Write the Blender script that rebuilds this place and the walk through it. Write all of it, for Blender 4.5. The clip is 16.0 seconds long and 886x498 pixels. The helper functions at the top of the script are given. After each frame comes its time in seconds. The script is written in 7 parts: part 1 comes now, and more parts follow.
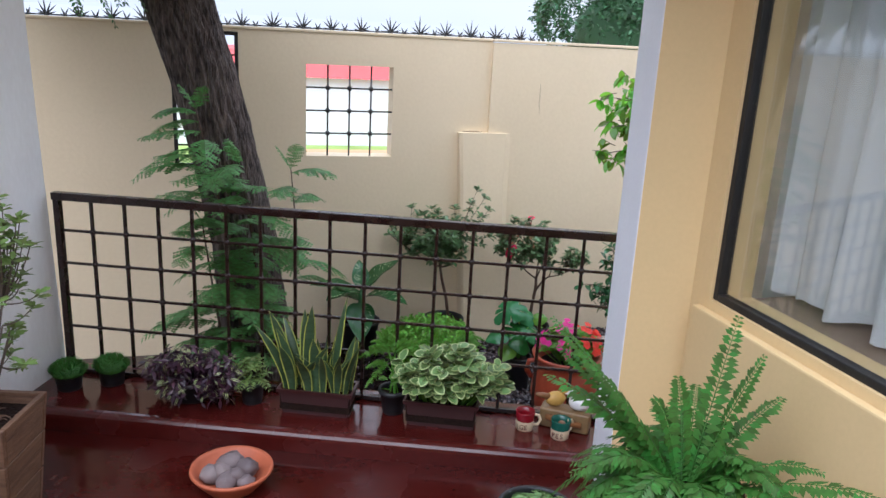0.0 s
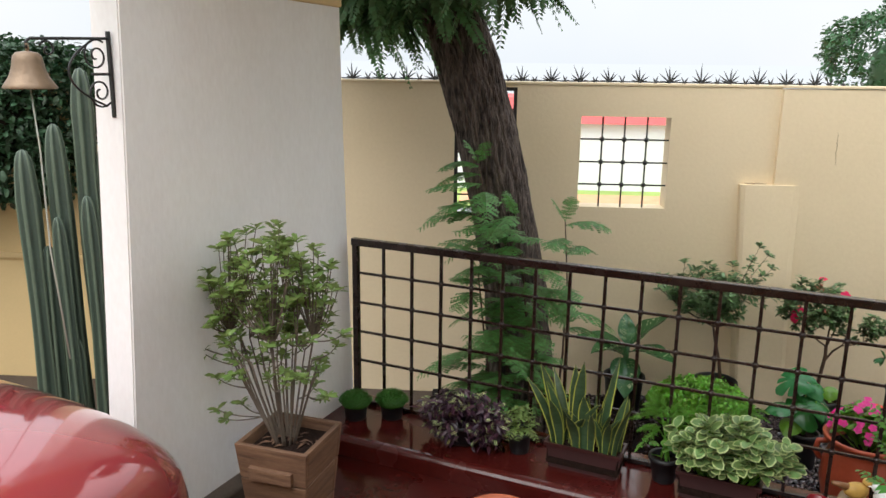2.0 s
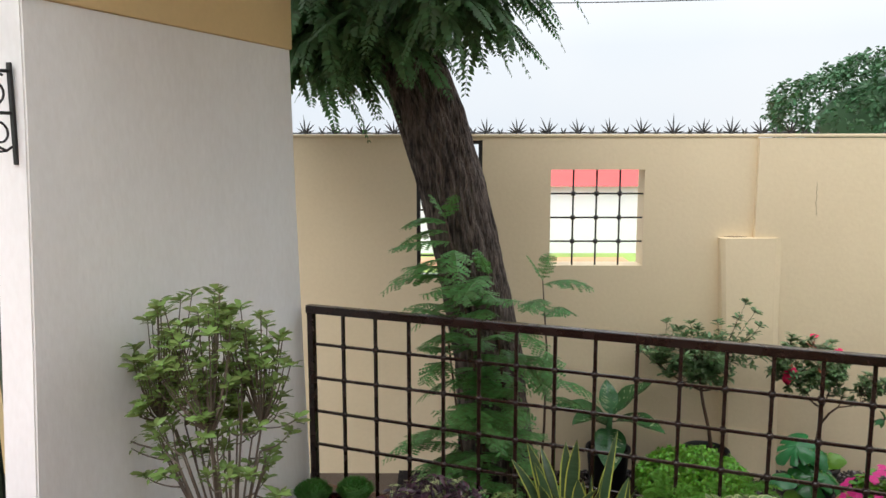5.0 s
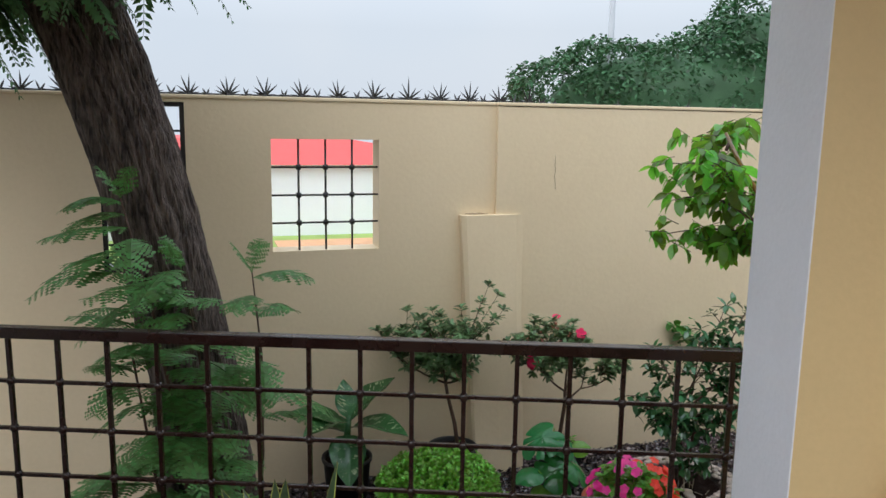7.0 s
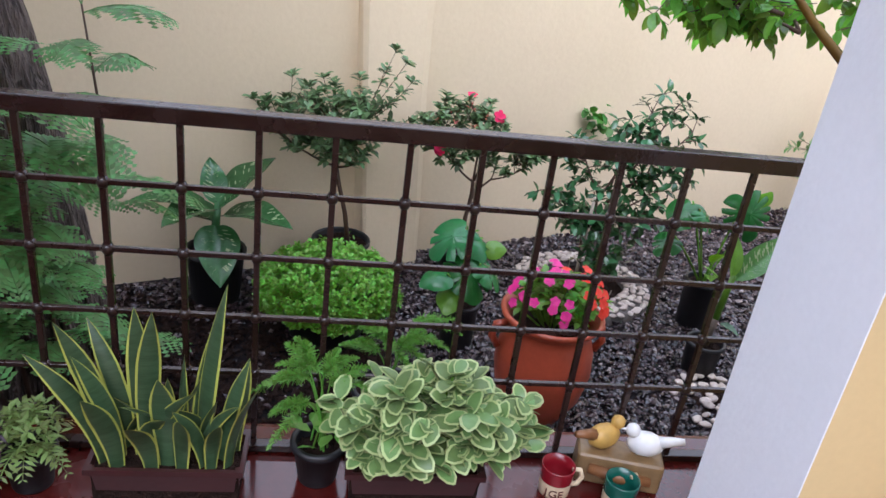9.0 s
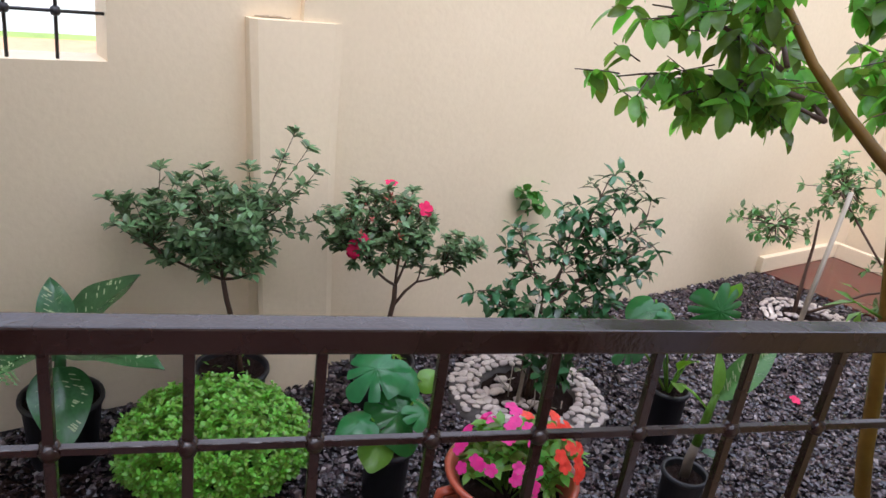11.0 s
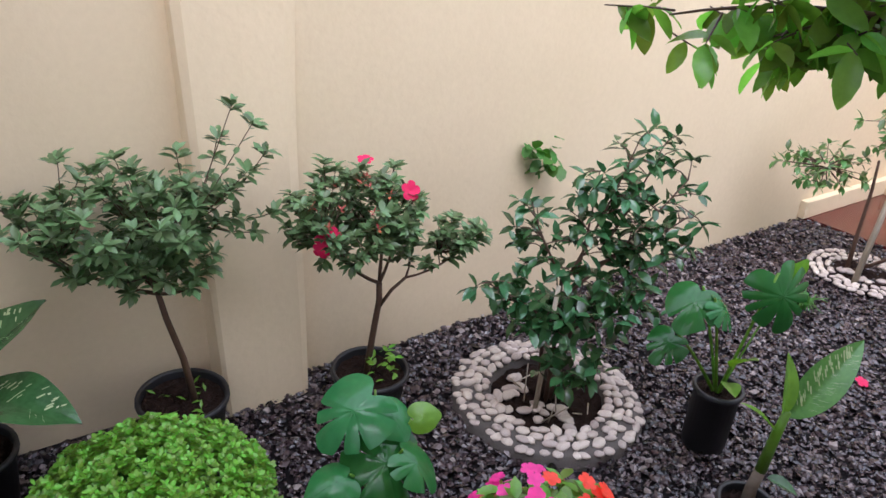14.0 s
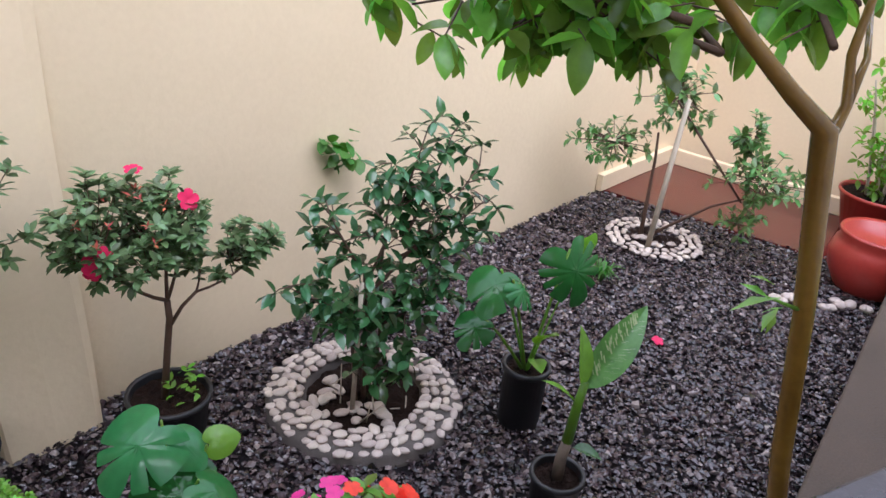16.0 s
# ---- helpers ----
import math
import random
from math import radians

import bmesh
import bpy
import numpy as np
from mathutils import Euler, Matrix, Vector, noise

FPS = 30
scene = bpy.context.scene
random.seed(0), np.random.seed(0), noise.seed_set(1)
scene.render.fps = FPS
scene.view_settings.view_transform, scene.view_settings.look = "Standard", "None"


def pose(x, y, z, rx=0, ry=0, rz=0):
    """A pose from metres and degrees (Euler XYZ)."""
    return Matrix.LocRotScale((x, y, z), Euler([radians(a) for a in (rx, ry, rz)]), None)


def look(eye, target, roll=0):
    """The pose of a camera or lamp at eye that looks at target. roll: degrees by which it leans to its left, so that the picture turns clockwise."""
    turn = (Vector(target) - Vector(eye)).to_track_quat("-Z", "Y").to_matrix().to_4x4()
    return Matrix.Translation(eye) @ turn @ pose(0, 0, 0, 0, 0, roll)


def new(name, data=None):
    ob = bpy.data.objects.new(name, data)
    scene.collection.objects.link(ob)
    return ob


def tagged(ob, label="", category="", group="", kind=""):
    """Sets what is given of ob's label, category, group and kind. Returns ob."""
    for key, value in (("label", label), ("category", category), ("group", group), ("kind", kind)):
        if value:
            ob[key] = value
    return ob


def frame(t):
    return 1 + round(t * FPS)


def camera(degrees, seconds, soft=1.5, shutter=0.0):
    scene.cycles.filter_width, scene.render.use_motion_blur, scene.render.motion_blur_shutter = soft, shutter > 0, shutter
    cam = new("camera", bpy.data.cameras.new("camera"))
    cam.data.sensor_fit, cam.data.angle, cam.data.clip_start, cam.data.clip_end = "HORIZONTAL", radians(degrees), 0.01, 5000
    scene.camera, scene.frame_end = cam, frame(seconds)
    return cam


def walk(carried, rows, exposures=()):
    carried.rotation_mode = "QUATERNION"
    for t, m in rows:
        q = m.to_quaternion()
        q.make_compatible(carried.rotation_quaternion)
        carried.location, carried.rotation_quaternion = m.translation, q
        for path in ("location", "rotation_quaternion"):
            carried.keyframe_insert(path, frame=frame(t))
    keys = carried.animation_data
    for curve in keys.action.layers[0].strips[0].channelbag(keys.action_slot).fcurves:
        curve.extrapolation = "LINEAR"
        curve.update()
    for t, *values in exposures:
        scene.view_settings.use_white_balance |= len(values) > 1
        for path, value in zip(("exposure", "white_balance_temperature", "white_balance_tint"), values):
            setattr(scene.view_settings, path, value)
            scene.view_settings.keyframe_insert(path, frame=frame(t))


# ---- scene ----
cam = camera(60.7, 16.0)
PATH = [
    (0, (-0.089, 0.147, 1.591), (-0.27, 2.065, 1.052), 3.0),
    (0.5, (-0.122, 0.134, 1.604), (-0.473, 2.038, 1.103), 2.5),
    (1, (-0.141, 0.13, 1.61), (-0.68, 1.995, 1.129), 1.9),
    (1.5, (-0.155, 0.13, 1.623), (-0.857, 1.941, 1.147), 1.4),
    (2, (-0.187, 0.135, 1.641), (-1.01, 1.9, 1.187), 0.8),
    (2.5, (-0.207, 0.126, 1.646), (-1.114, 1.857, 1.221), 0.1),
    (3, (-0.236, 0.13, 1.646), (-1.198, 1.836, 1.239), 0.1),
    (3.2, (-0.252, 0.123, 1.635), (-1.226, 1.823, 1.231), 0.3),
    (5.3, (-0.4, 0.508, 1.543), (-0.979, 2.409, 1.316), -0.5),
    (5.5, (-0.411, 0.553, 1.552), (-0.86, 2.491, 1.349), -0.5),
    (6, (-0.359, 0.717, 1.515), (-0.633, 2.682, 1.262), 1.1),
    (6.5, (-0.294, 0.897, 1.511), (-0.509, 2.87, 1.265), 2.1),
    (7, (-0.343, 1.07, 1.47), (-0.46, 3.041, 1.148), 0.9),
    (7.5, (-0.387, 1.238, 1.45), (-0.366, 3.187, 1.005), 0.6),
    (8, (-0.383, 1.42, 1.358), (-0.3, 3.29, 0.652), 3.6),
    (8.5, (-0.449, 1.592, 1.321), (-0.261, 3.345, 0.377), 7.8),
    (9, (-0.551, 1.689, 1.306), (-0.253, 3.47, 0.445), 7.8),
    (9.5, (-0.552, 1.849, 1.311), (-0.175, 3.655, 0.539), 7.0),
    (10, (-0.531, 2.056, 1.312), (-0.091, 3.871, 0.597), 7.5),
    (10.2, (-0.546, 2.124, 1.307), (-0.072, 3.934, 0.6), 7.8),
    (12.3, (-0.418, 2.706, 1.268), (0.138, 4.468, 0.503), 8.3),
    (12.5, (-0.424, 2.757, 1.275), (0.133, 4.516, 0.504), 8.1),
    (13, (-0.415, 2.829, 1.256), (0.065, 4.579, 0.415), 7.3),
    (13.5, (-0.367, 2.878, 1.225), (0.04, 4.626, 0.342), 6.1),
    (14, (-0.308, 2.913, 1.239), (0.196, 4.634, 0.352), 5.4),
    (14.5, (-0.266, 2.915, 1.238), (0.399, 4.601, 0.393), 5.3),
    (15, (-0.234, 2.918, 1.242), (0.555, 4.561, 0.418), 5.9),
    (15.5, (-0.212, 2.926, 1.24), (0.648, 4.529, 0.407), 6.2),
    (16, (-0.177, 2.939, 1.244), (0.726, 4.495, 0.372), 6.1),
]
walk(cam, [(t, look(eye, target, roll)) for t, eye, target, roll in PATH],
     exposures=[(0.0, 0.42, 5600, 15), (2.5, 0.36, 6650, 8), (3.2, 0.35, 6700, 7), (5.5, 0.25, 6250, 10), (6.0, 0.13, 6150, 10), (7.0, -0.02, 6000, 9), (8.4, 0.78, 5650, 18), (9.2, 0.8, 5600, 19), (10.0, 0.62, 5600, 20), (12.5, 0.66, 5900, 20), (13.5, 0.72, 5850, 20), (16.0, 0.76, 5750, 20)])

# ---- world and light: an overcast, rainy day ----
SKY_LOW, SKY_HIGH = 0.86, 2.35      # an overcast sky is brightest overhead
world = bpy.data.worlds.new("world")
scene.world = world
world.use_nodes = True
wn, wl = world.node_tree.nodes, world.node_tree.links
wn.clear()
w_out = wn.new("ShaderNodeOutputWorld")
sky = wn.new("ShaderNodeTexSky")
sky.sky_type = "NISHITA"
sky.sun_disc = False
sky.sun_elevation, sky.sun_rotation = radians(55), radians(195)
sky.dust_density, sky.air_density = 4.0, 1.4
bg_sky, bg_cloud, w_mix = wn.new("ShaderNodeBackground"), wn.new("ShaderNodeBackground"), wn.new("ShaderNodeMixShader")
bg_sky.inputs[1].default_value = 0.10
cloud, cramp, tco = wn.new("ShaderNodeTexNoise"), wn.new("ShaderNodeValToRGB"), wn.new("ShaderNodeTexCoord")
cloud.inputs["Scale"].default_value, cloud.inputs["Detail"].default_value = 1.6, 4.0
cramp.color_ramp.elements[0].position, cramp.color_ramp.elements[1].position = 0.3, 0.72
cramp.color_ramp.elements[0].color, cramp.color_ramp.elements[1].color = (0.80, 0.88, 0.97, 1), (1.0, 1.0, 1.0, 1)
wl.new(tco.outputs["Generated"], cloud.inputs["Vector"])
wl.new(cloud.outputs[0], cramp.inputs[0])
wl.new(cramp.outputs[0], bg_cloud.inputs[0])
sep, over = wn.new("ShaderNodeSeparateXYZ"), wn.new("ShaderNodeMapRange")
wl.new(tco.outputs["Generated"], sep.inputs[0])
wl.new(sep.outputs["Z"], over.inputs[0])
over.inputs[1].default_value, over.inputs[2].default_value = 0.12, 0.95
over.inputs[3].default_value, over.inputs[4].default_value = SKY_LOW, SKY_HIGH
wl.new(over.outputs[0], bg_cloud.inputs[1])
w_mix.inputs[0].default_value = 0.9
wl.new(sky.outputs[0], bg_sky.inputs[0])
wl.new(bg_sky.outputs[0], w_mix.inputs[1])
wl.new(bg_cloud.outputs[0], w_mix.inputs[2])
wl.new(w_mix.outputs[0], w_out.inputs[0])
sun_data = bpy.data.lights.new("sun", "SUN")
sun_data.energy, sun_data.angle, sun_data.color = 1.5, radians(45), (1.0, 0.97, 0.92)
sun = new("sun", sun_data)
sun.matrix_world = look((-1.8, -3.0, 9), (0, 3.0, 0))


# ---- materials ----
def mat(name, color, rough=0.6, var=0.12, scale=6.0, fine=60.0, bump=0.15, metal=0.0, coat=0.0, second=None, spread=0.5,
        island=0.0, obj=0.0, transl=0.0, spec=0.5, rough_var=0.0, stretch=None, dist=0.01):
    m = bpy.data.materials.new(name)
    m.use_nodes = True
    n, l = m.node_tree.nodes, m.node_tree.links
    b = n["Principled BSDF"]
    tc = n.new("ShaderNodeTexCoord")
    vec = tc.outputs["Object"]
    if stretch:
        mp = n.new("ShaderNodeMapping")
        mp.inputs["Scale"].default_value = stretch
        l.new(vec, mp.inputs[0])
        vec = mp.outputs[0]
    n1, n2 = n.new("ShaderNodeTexNoise"), n.new("ShaderNodeTexNoise")
    n1.inputs["Scale"].default_value, n1.inputs["Detail"].default_value = scale, 6.0
    n2.inputs["Scale"].default_value, n2.inputs["Detail"].default_value = fine, 3.0
    for q in (n1, n2):
        l.new(vec, q.inputs["Vector"])
    add = n.new("ShaderNodeMath")
    add.operation = "MULTIPLY_ADD"
    add.inputs[1].default_value = 0.35
    l.new(n2.outputs[0], add.inputs[0])
    sc = n.new("ShaderNodeMath")
    sc.operation = "MULTIPLY"
    sc.inputs[1].default_value = 0.65
    l.new(n1.outputs[0], sc.inputs[0])
    l.new(sc.outputs[0], add.inputs[2])
    ramp = n.new("ShaderNodeValToRGB")
    lo = second or tuple(c * (1 - var) for c in color)
    hi = color if second else tuple(min(1.0, c * (1 + var)) for c in color)
    ramp.color_ramp.elements[0].position, ramp.color_ramp.elements[1].position = 0.5 - spread / 2, 0.5 + spread / 2
    ramp.color_ramp.elements[0].color, ramp.color_ramp.elements[1].color = (*lo, 1), (*hi, 1)
    l.new(add.outputs[0], ramp.inputs[0])
    col = ramp.outputs[0]
    if island or obj:
        src = n.new("ShaderNodeNewGeometry").outputs["Random Per Island"] if island else n.new("ShaderNodeObjectInfo").outputs["Random"]
        amt = island or obj
        mr = n.new("ShaderNodeMapRange")
        mr.inputs[3].default_value, mr.inputs[4].default_value = 1 - amt, 1 + amt
        l.new(src, mr.inputs[0])
        hs = n.new("ShaderNodeHueSaturation")
        l.new(mr.outputs[0], hs.inputs["Value"])
        hr = n.new("ShaderNodeMapRange")
        hr.inputs[3].default_value, hr.inputs[4].default_value = 0.5 - 0.06 * amt, 0.5 + 0.06 * amt
        l.new(src, hr.inputs[0])
        l.new(hr.outputs[0], hs.inputs["Hue"])
        l.new(col, hs.inputs["Color"])
        col = hs.outputs[0]
    l.new(col, b.inputs["Base Color"])
    b.inputs["Roughness"].default_value, b.inputs["Metallic"].default_value = rough, metal
    b.inputs["Specular IOR Level"].default_value = spec
    if rough_var:
        rr = n.new("ShaderNodeMapRange")
        rr.inputs[1].default_value, rr.inputs[2].default_value = 0.35, 0.65
        rr.inputs[3].default_value, rr.inputs[4].default_value = max(0.02, rough - rough_var), min(1.0, rough + rough_var)
        l.new(n1.outputs[0], rr.inputs[0])
        l.new(rr.outputs[0], b.inputs["Roughness"])
    if coat:
        b.inputs["Coat Weight"].default_value, b.inputs["Coat Roughness"].default_value = coat, 0.03
    if bump:
        bp = n.new("ShaderNodeBump")
        bp.inputs["Strength"].default_value, bp.inputs["Distance"].default_value = bump, dist
        l.new(add.outputs[0], bp.inputs["Height"])
        l.new(bp.outputs[0], b.inputs["Normal"])
    if transl:
        tr, mx = n.new("ShaderNodeBsdfTranslucent"), n.new("ShaderNodeMixShader")
        hs2 = n.new("ShaderNodeHueSaturation")
        hs2.inputs["Value"].default_value, hs2.inputs["Saturation"].default_value = 1.5, 1.1
        l.new(col, hs2.inputs["Color"])
        l.new(hs2.outputs[0], tr.inputs[0])
        mx.inputs[0].default_value = transl
        l.new(b.outputs[0], mx.inputs[1])
        l.new(tr.outputs[0], mx.inputs[2])
        l.new(mx.outputs[0], n["Material Output"].inputs[0])
    return m


def plain_glass(name, color=(1, 1, 1), rough=0.0):
    m = bpy.data.materials.new(name)
    m.use_nodes = True
    n, l = m.node_tree.nodes, m.node_tree.links
    g, t, x = n.new("ShaderNodeBsdfGlossy"), n.new("ShaderNodeBsdfTransparent"), n.new("ShaderNodeMixShader")
    g.inputs["Roughness"].default_value = rough
    t.inputs[0].default_value = (*color, 1)
    f, pw, mr = n.new("ShaderNodeLayerWeight"), n.new("ShaderNodeMath"), n.new("ShaderNodeMapRange")
    f.inputs[0].default_value = 0.5
    pw.operation, pw.inputs[1].default_value = "POWER", 4.0
    mr.inputs[3].default_value, mr.inputs[4].default_value = 0.10, 0.85
    l.new(f.outputs["Facing"], pw.inputs[0])
    l.new(pw.outputs[0], mr.inputs[0])
    l.new(mr.outputs[0], x.inputs[0])
    l.new(t.outputs[0], x.inputs[1])
    l.new(g.outputs[0], x.inputs[2])
    l.new(x.outputs[0], n["Material Output"].inputs[0])
    return m


M = dict(
    wall=mat("yellow_plaster", (0.745, 0.61, 0.415), 0.75, 0.07, 1.3, 45, 0.3, second=(0.67, 0.54, 0.355), spread=0.45),
    house=mat("tan_plaster", (0.70, 0.515, 0.26), 0.7, 0.06, 2.0, 60, 0.2),
    white=mat("white_plaster", (0.87, 0.87, 0.90), 0.7, 0.05, 3.0, 70, 0.25),
    pillar=mat("pillar_plaster", (0.88, 0.865, 0.845), 0.75, 0.08, 2.2, 55, 0.3, second=(0.77, 0.745, 0.715), spread=0.4, stretch=(1.2, 1.2, 0.5)),
    floor=mat("red_floor", (0.050, 0.0058, 0.0042), 0.22, 0.3, 3.0, 40, 0.08, rough_var=0.14, spec=0.25),
    redwet=mat("wet_red_floor", (0.088, 0.013, 0.010), 0.12, 0.25, 2.0, 30, 0.06, rough_var=0.12),
    iron=mat("brown_iron", (0.020, 0.009, 0.007), 0.24, 0.3, 12, 120, 0.2, spec=0.5, rough_var=0.1),
    black=mat("black_iron", (0.014, 0.013, 0.013), 0.45, 0.3, 15, 120, 0.2),
    grey=mat("wet_concrete", (0.080, 0.060, 0.047), 0.65, 0.45, 5, 150, 0.9, rough_var=0.15, spec=0.15),
    # darkened so that the gaps between the pebbles read as shaded
    ringc=mat("ring_concrete", (0.080, 0.067, 0.060), 0.8, 0.25, 9, 110, 0.6),
    soil=mat("dark_soil", (0.022, 0.012, 0.009), 0.9, 0.6, 40, 160, 1.0, dist=0.03, spec=0.12),
    bed=mat("gravel_bed", (0.010, 0.008, 0.009), 0.8, 0.5, 30, 150, 0.9, dist=0.02, spec=0.12),
    chip=mat("lava_chip", (0.043, 0.029, 0.033), 0.22, 0.3, 20, 140, 0.3, island=0.95, spec=0.6),
    palechip=mat("pale_chip", (0.19, 0.15, 0.145), 0.4, 0.3, 20, 140, 0.4, island=0.5),
    pebble=mat("white_pebble", (0.50, 0.42, 0.37), 0.55, 0.2, 18, 120, 0.2, obj=0.2),
    stone=mat("river_stone", (0.17, 0.13, 0.13), 0.55, 0.35, 14, 90, 0.3, obj=0.35),
    terra=mat("terracotta", (0.42, 0.105, 0.045), 0.55, 0.15, 8, 70, 0.2),
    terra_dark=mat("wet_terracotta", (0.36, 0.065, 0.03), 0.32, 0.2, 7, 60, 0.15),
    redpot=mat("red_glazed_clay", (0.33, 0.035, 0.025), 0.3, 0.2, 6, 50, 0.1),
    plastic=mat("black_plastic", (0.011, 0.011, 0.013), 0.48, 0.2, 10, 80, 0.08),
    brownpl=mat("brown_plastic", (0.042, 0.012, 0.012), 0.35, 0.2, 10, 80, 0.08),
    bark=mat("furrowed_bark", (0.185, 0.140, 0.118), 0.85, 0.4, 8, 34, 1.0, second=(0.020, 0.012, 0.010), spread=0.24, stretch=(4, 4, 0.7), dist=0.07),
    twig=mat("brown_twig", (0.085, 0.045, 0.028), 0.7, 0.3, 25, 120, 0.4),
    lembark=mat("wet_olive_bark", (0.26, 0.150, 0.028), 0.16, 0.35, 9, 50, 0.35, second=(0.135, 0.076, 0.018), spread=0.5, rough_var=0.1, spec=0.6),
    greystem=mat("grey_stem", (0.135, 0.105, 0.08), 0.75, 0.25, 20, 100, 0.4),
    stake=mat("pale_stake", (0.42, 0.36, 0.28), 0.75, 0.2, 10, 90, 0.3, stretch=(6, 6, 0.6)),
    wood=mat("weathered_wood", (0.25, 0.135, 0.075), 0.65, 0.35, 5, 45, 0.6, second=(0.075, 0.034, 0.018), spread=0.42, stretch=(1.0, 12, 12)),
    leaf_az=mat("azalea_leaf", (0.100, 0.168, 0.064), 0.4, 0.2, 30, 90, 0.1, island=0.4, transl=0.15),
    leaf_sh=mat("pale_azalea_leaf", (0.165, 0.235, 0.062), 0.5, 0.2, 30, 90, 0.1, island=0.35, transl=0.25),
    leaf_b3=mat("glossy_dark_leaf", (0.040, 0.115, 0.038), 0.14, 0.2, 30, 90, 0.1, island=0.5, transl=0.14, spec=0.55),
    leaf_lem=mat("lemon_leaf", (0.17, 0.325, 0.055), 0.22, 0.25, 25, 80, 0.15, island=0.6, transl=0.55, spec=0.6),
    leaf_sap=mat("sapling_leaf", (0.10, 0.20, 0.055), 0.3, 0.2, 25, 80, 0.1, island=0.5, transl=0.25),
    leaf_box=mat("boxwood_leaf", (0.14, 0.32, 0.026), 0.42, 0.2, 30, 90, 0.1, island=0.4, transl=0.2),
    leaf_fern=mat("fern_leaf", (0.065, 0.185, 0.030), 0.5, 0.2, 30, 90, 0.05, island=0.35, transl=0.3),
    leaf_jac=mat("jacaranda_leaf", (0.10, 0.225, 0.060), 0.55, 0.2, 30, 90, 0.05, island=0.35, transl=0.25),
    leaf_crown=mat("dark_jacaranda_leaf", (0.075, 0.150, 0.058), 0.6, 0.2, 30, 90, 0.05, island=0.35, transl=0.25),
    leaf_hedge=mat("hedge_leaf", (0.045, 0.110, 0.040), 0.55, 0.2, 2, 30, 0.05, island=0.5, transl=0.15),
    leaf_boug=mat("vine_leaf", (0.030, 0.070, 0.028), 0.5, 0.2, 3, 30, 0.05, island=0.5, transl=0.12),
    leaf_purple=mat("purple_leaf", (0.050, 0.018, 0.035), 0.3, 0.3, 30, 90, 0.1, island=0.6, transl=0.1),
    leaf_grass=mat("cushion_grass", (0.050, 0.150, 0.022), 0.6, 0.2, 30, 90, 0.1, island=0.4, transl=0.15),
    leaf_monst=mat("monstera_leaf", (0.024, 0.125, 0.032), 0.16, 0.2, 14, 60, 0.08, obj=0.2, transl=0.12, spec=0.32),
    leaf_lime=mat("young_leaf", (0.13, 0.28, 0.030), 0.3, 0.2, 14, 60, 0.2, obj=0.15, transl=0.3),
    leaf_cane=mat("bright_speckled_leaf", (0.085, 0.24, 0.045), 0.3, 0.2, 22, 90, 0.2, second=(0.055, 0.165, 0.032), spread=0.25, obj=0.1, transl=0.25),
    leaf_asp=mat("asparagus_leaf", (0.13, 0.29, 0.040), 0.55, 0.2, 30, 90, 0.05, island=0.3, transl=0.3),
    leaf_dief=mat("speckled_leaf", (0.045, 0.135, 0.042), 0.25, 0.2, 22, 90, 0.2, second=(0.030, 0.095, 0.028), spread=0.25, obj=0.15, transl=0.15),
    leaf_snake=mat("snake_leaf", (0.035, 0.070, 0.030), 0.35, 0.3, 8, 40, 0.1, second=(0.055, 0.100, 0.048), spread=0.2, obj=0.15, stretch=(1, 1, 9)),
    snake_edge=mat("yellow_leaf_edge", (0.40, 0.42, 0.08), 0.4, 0.15, 20, 60, 0.1),
    leaf_var=mat("sage_leaf", (0.135, 0.225, 0.070), 0.35, 0.2, 30, 60, 0.1, island=0.25, transl=0.15),
    var_edge=mat("cream_leaf_edge", (0.41, 0.48, 0.21), 0.4, 0.12, 30, 60, 0.1, island=0.15, transl=0.15),
    cream=mat("cream_vein", (0.33, 0.42, 0.20), 0.4, 0.1, 20, 60, 0.05),
    pink=mat("magenta_petal", (0.72, 0.035, 0.27), 0.5, 0.15, 30, 90, 0.05, transl=0.3),
    red=mat("coral_petal", (0.80, 0.055, 0.025), 0.5, 0.15, 30, 90, 0.05, transl=0.3),
    azred=mat("crimson_petal", (0.75, 0.015, 0.11), 0.5, 0.15, 30, 90, 0.05, transl=0.3),
    bud=mat("wilted_bud", (0.36, 0.07, 0.045), 0.6, 0.2, 30, 90, 0.05, island=0.3),
    cactus=mat("cactus_skin", (0.048, 0.072, 0.052), 0.55, 0.25, 5, 60, 0.2),
    cacrib=mat("cactus_rib", (0.11, 0.145, 0.10), 0.6, 0.2, 8, 60, 0.2),
    bell=mat("aged_bronze", (0.24, 0.165, 0.105), 0.5, 0.2, 9, 70, 0.3, metal=0.35),
    rope=mat("pale_cord", (0.42, 0.44, 0.38), 0.8, 0.1, 30, 90, 0.1),
    carpaint=mat("red_car_paint", (0.29, 0.040, 0.045), 0.12, 0.04, 4, 300, 0.0, coat=1.0, metal=0.12),
    carblack=mat("dark_trim", (0.012, 0.012, 0.013), 0.4, 0.2, 10, 80, 0.1),
    chrome=mat("chrome", (0.8, 0.8, 0.8), 0.12, 0.03, 10, 80, 0.0, metal=1.0),
    lampglass=mat("headlight_lens", (0.6, 0.62, 0.64), 0.08, 0.05, 10, 80, 0.0, coat=1.0),
    mugred=mat("red_enamel", (0.20, 0.008, 0.014), 0.15, 0.1, 10, 60, 0.03),
    muggreen=mat("green_enamel", (0.008, 0.085, 0.06), 0.15, 0.1, 10, 60, 0.03),
    mugcream=mat("cream_glaze", (0.62, 0.50, 0.33), 0.3, 0.15, 14, 60, 0.1),
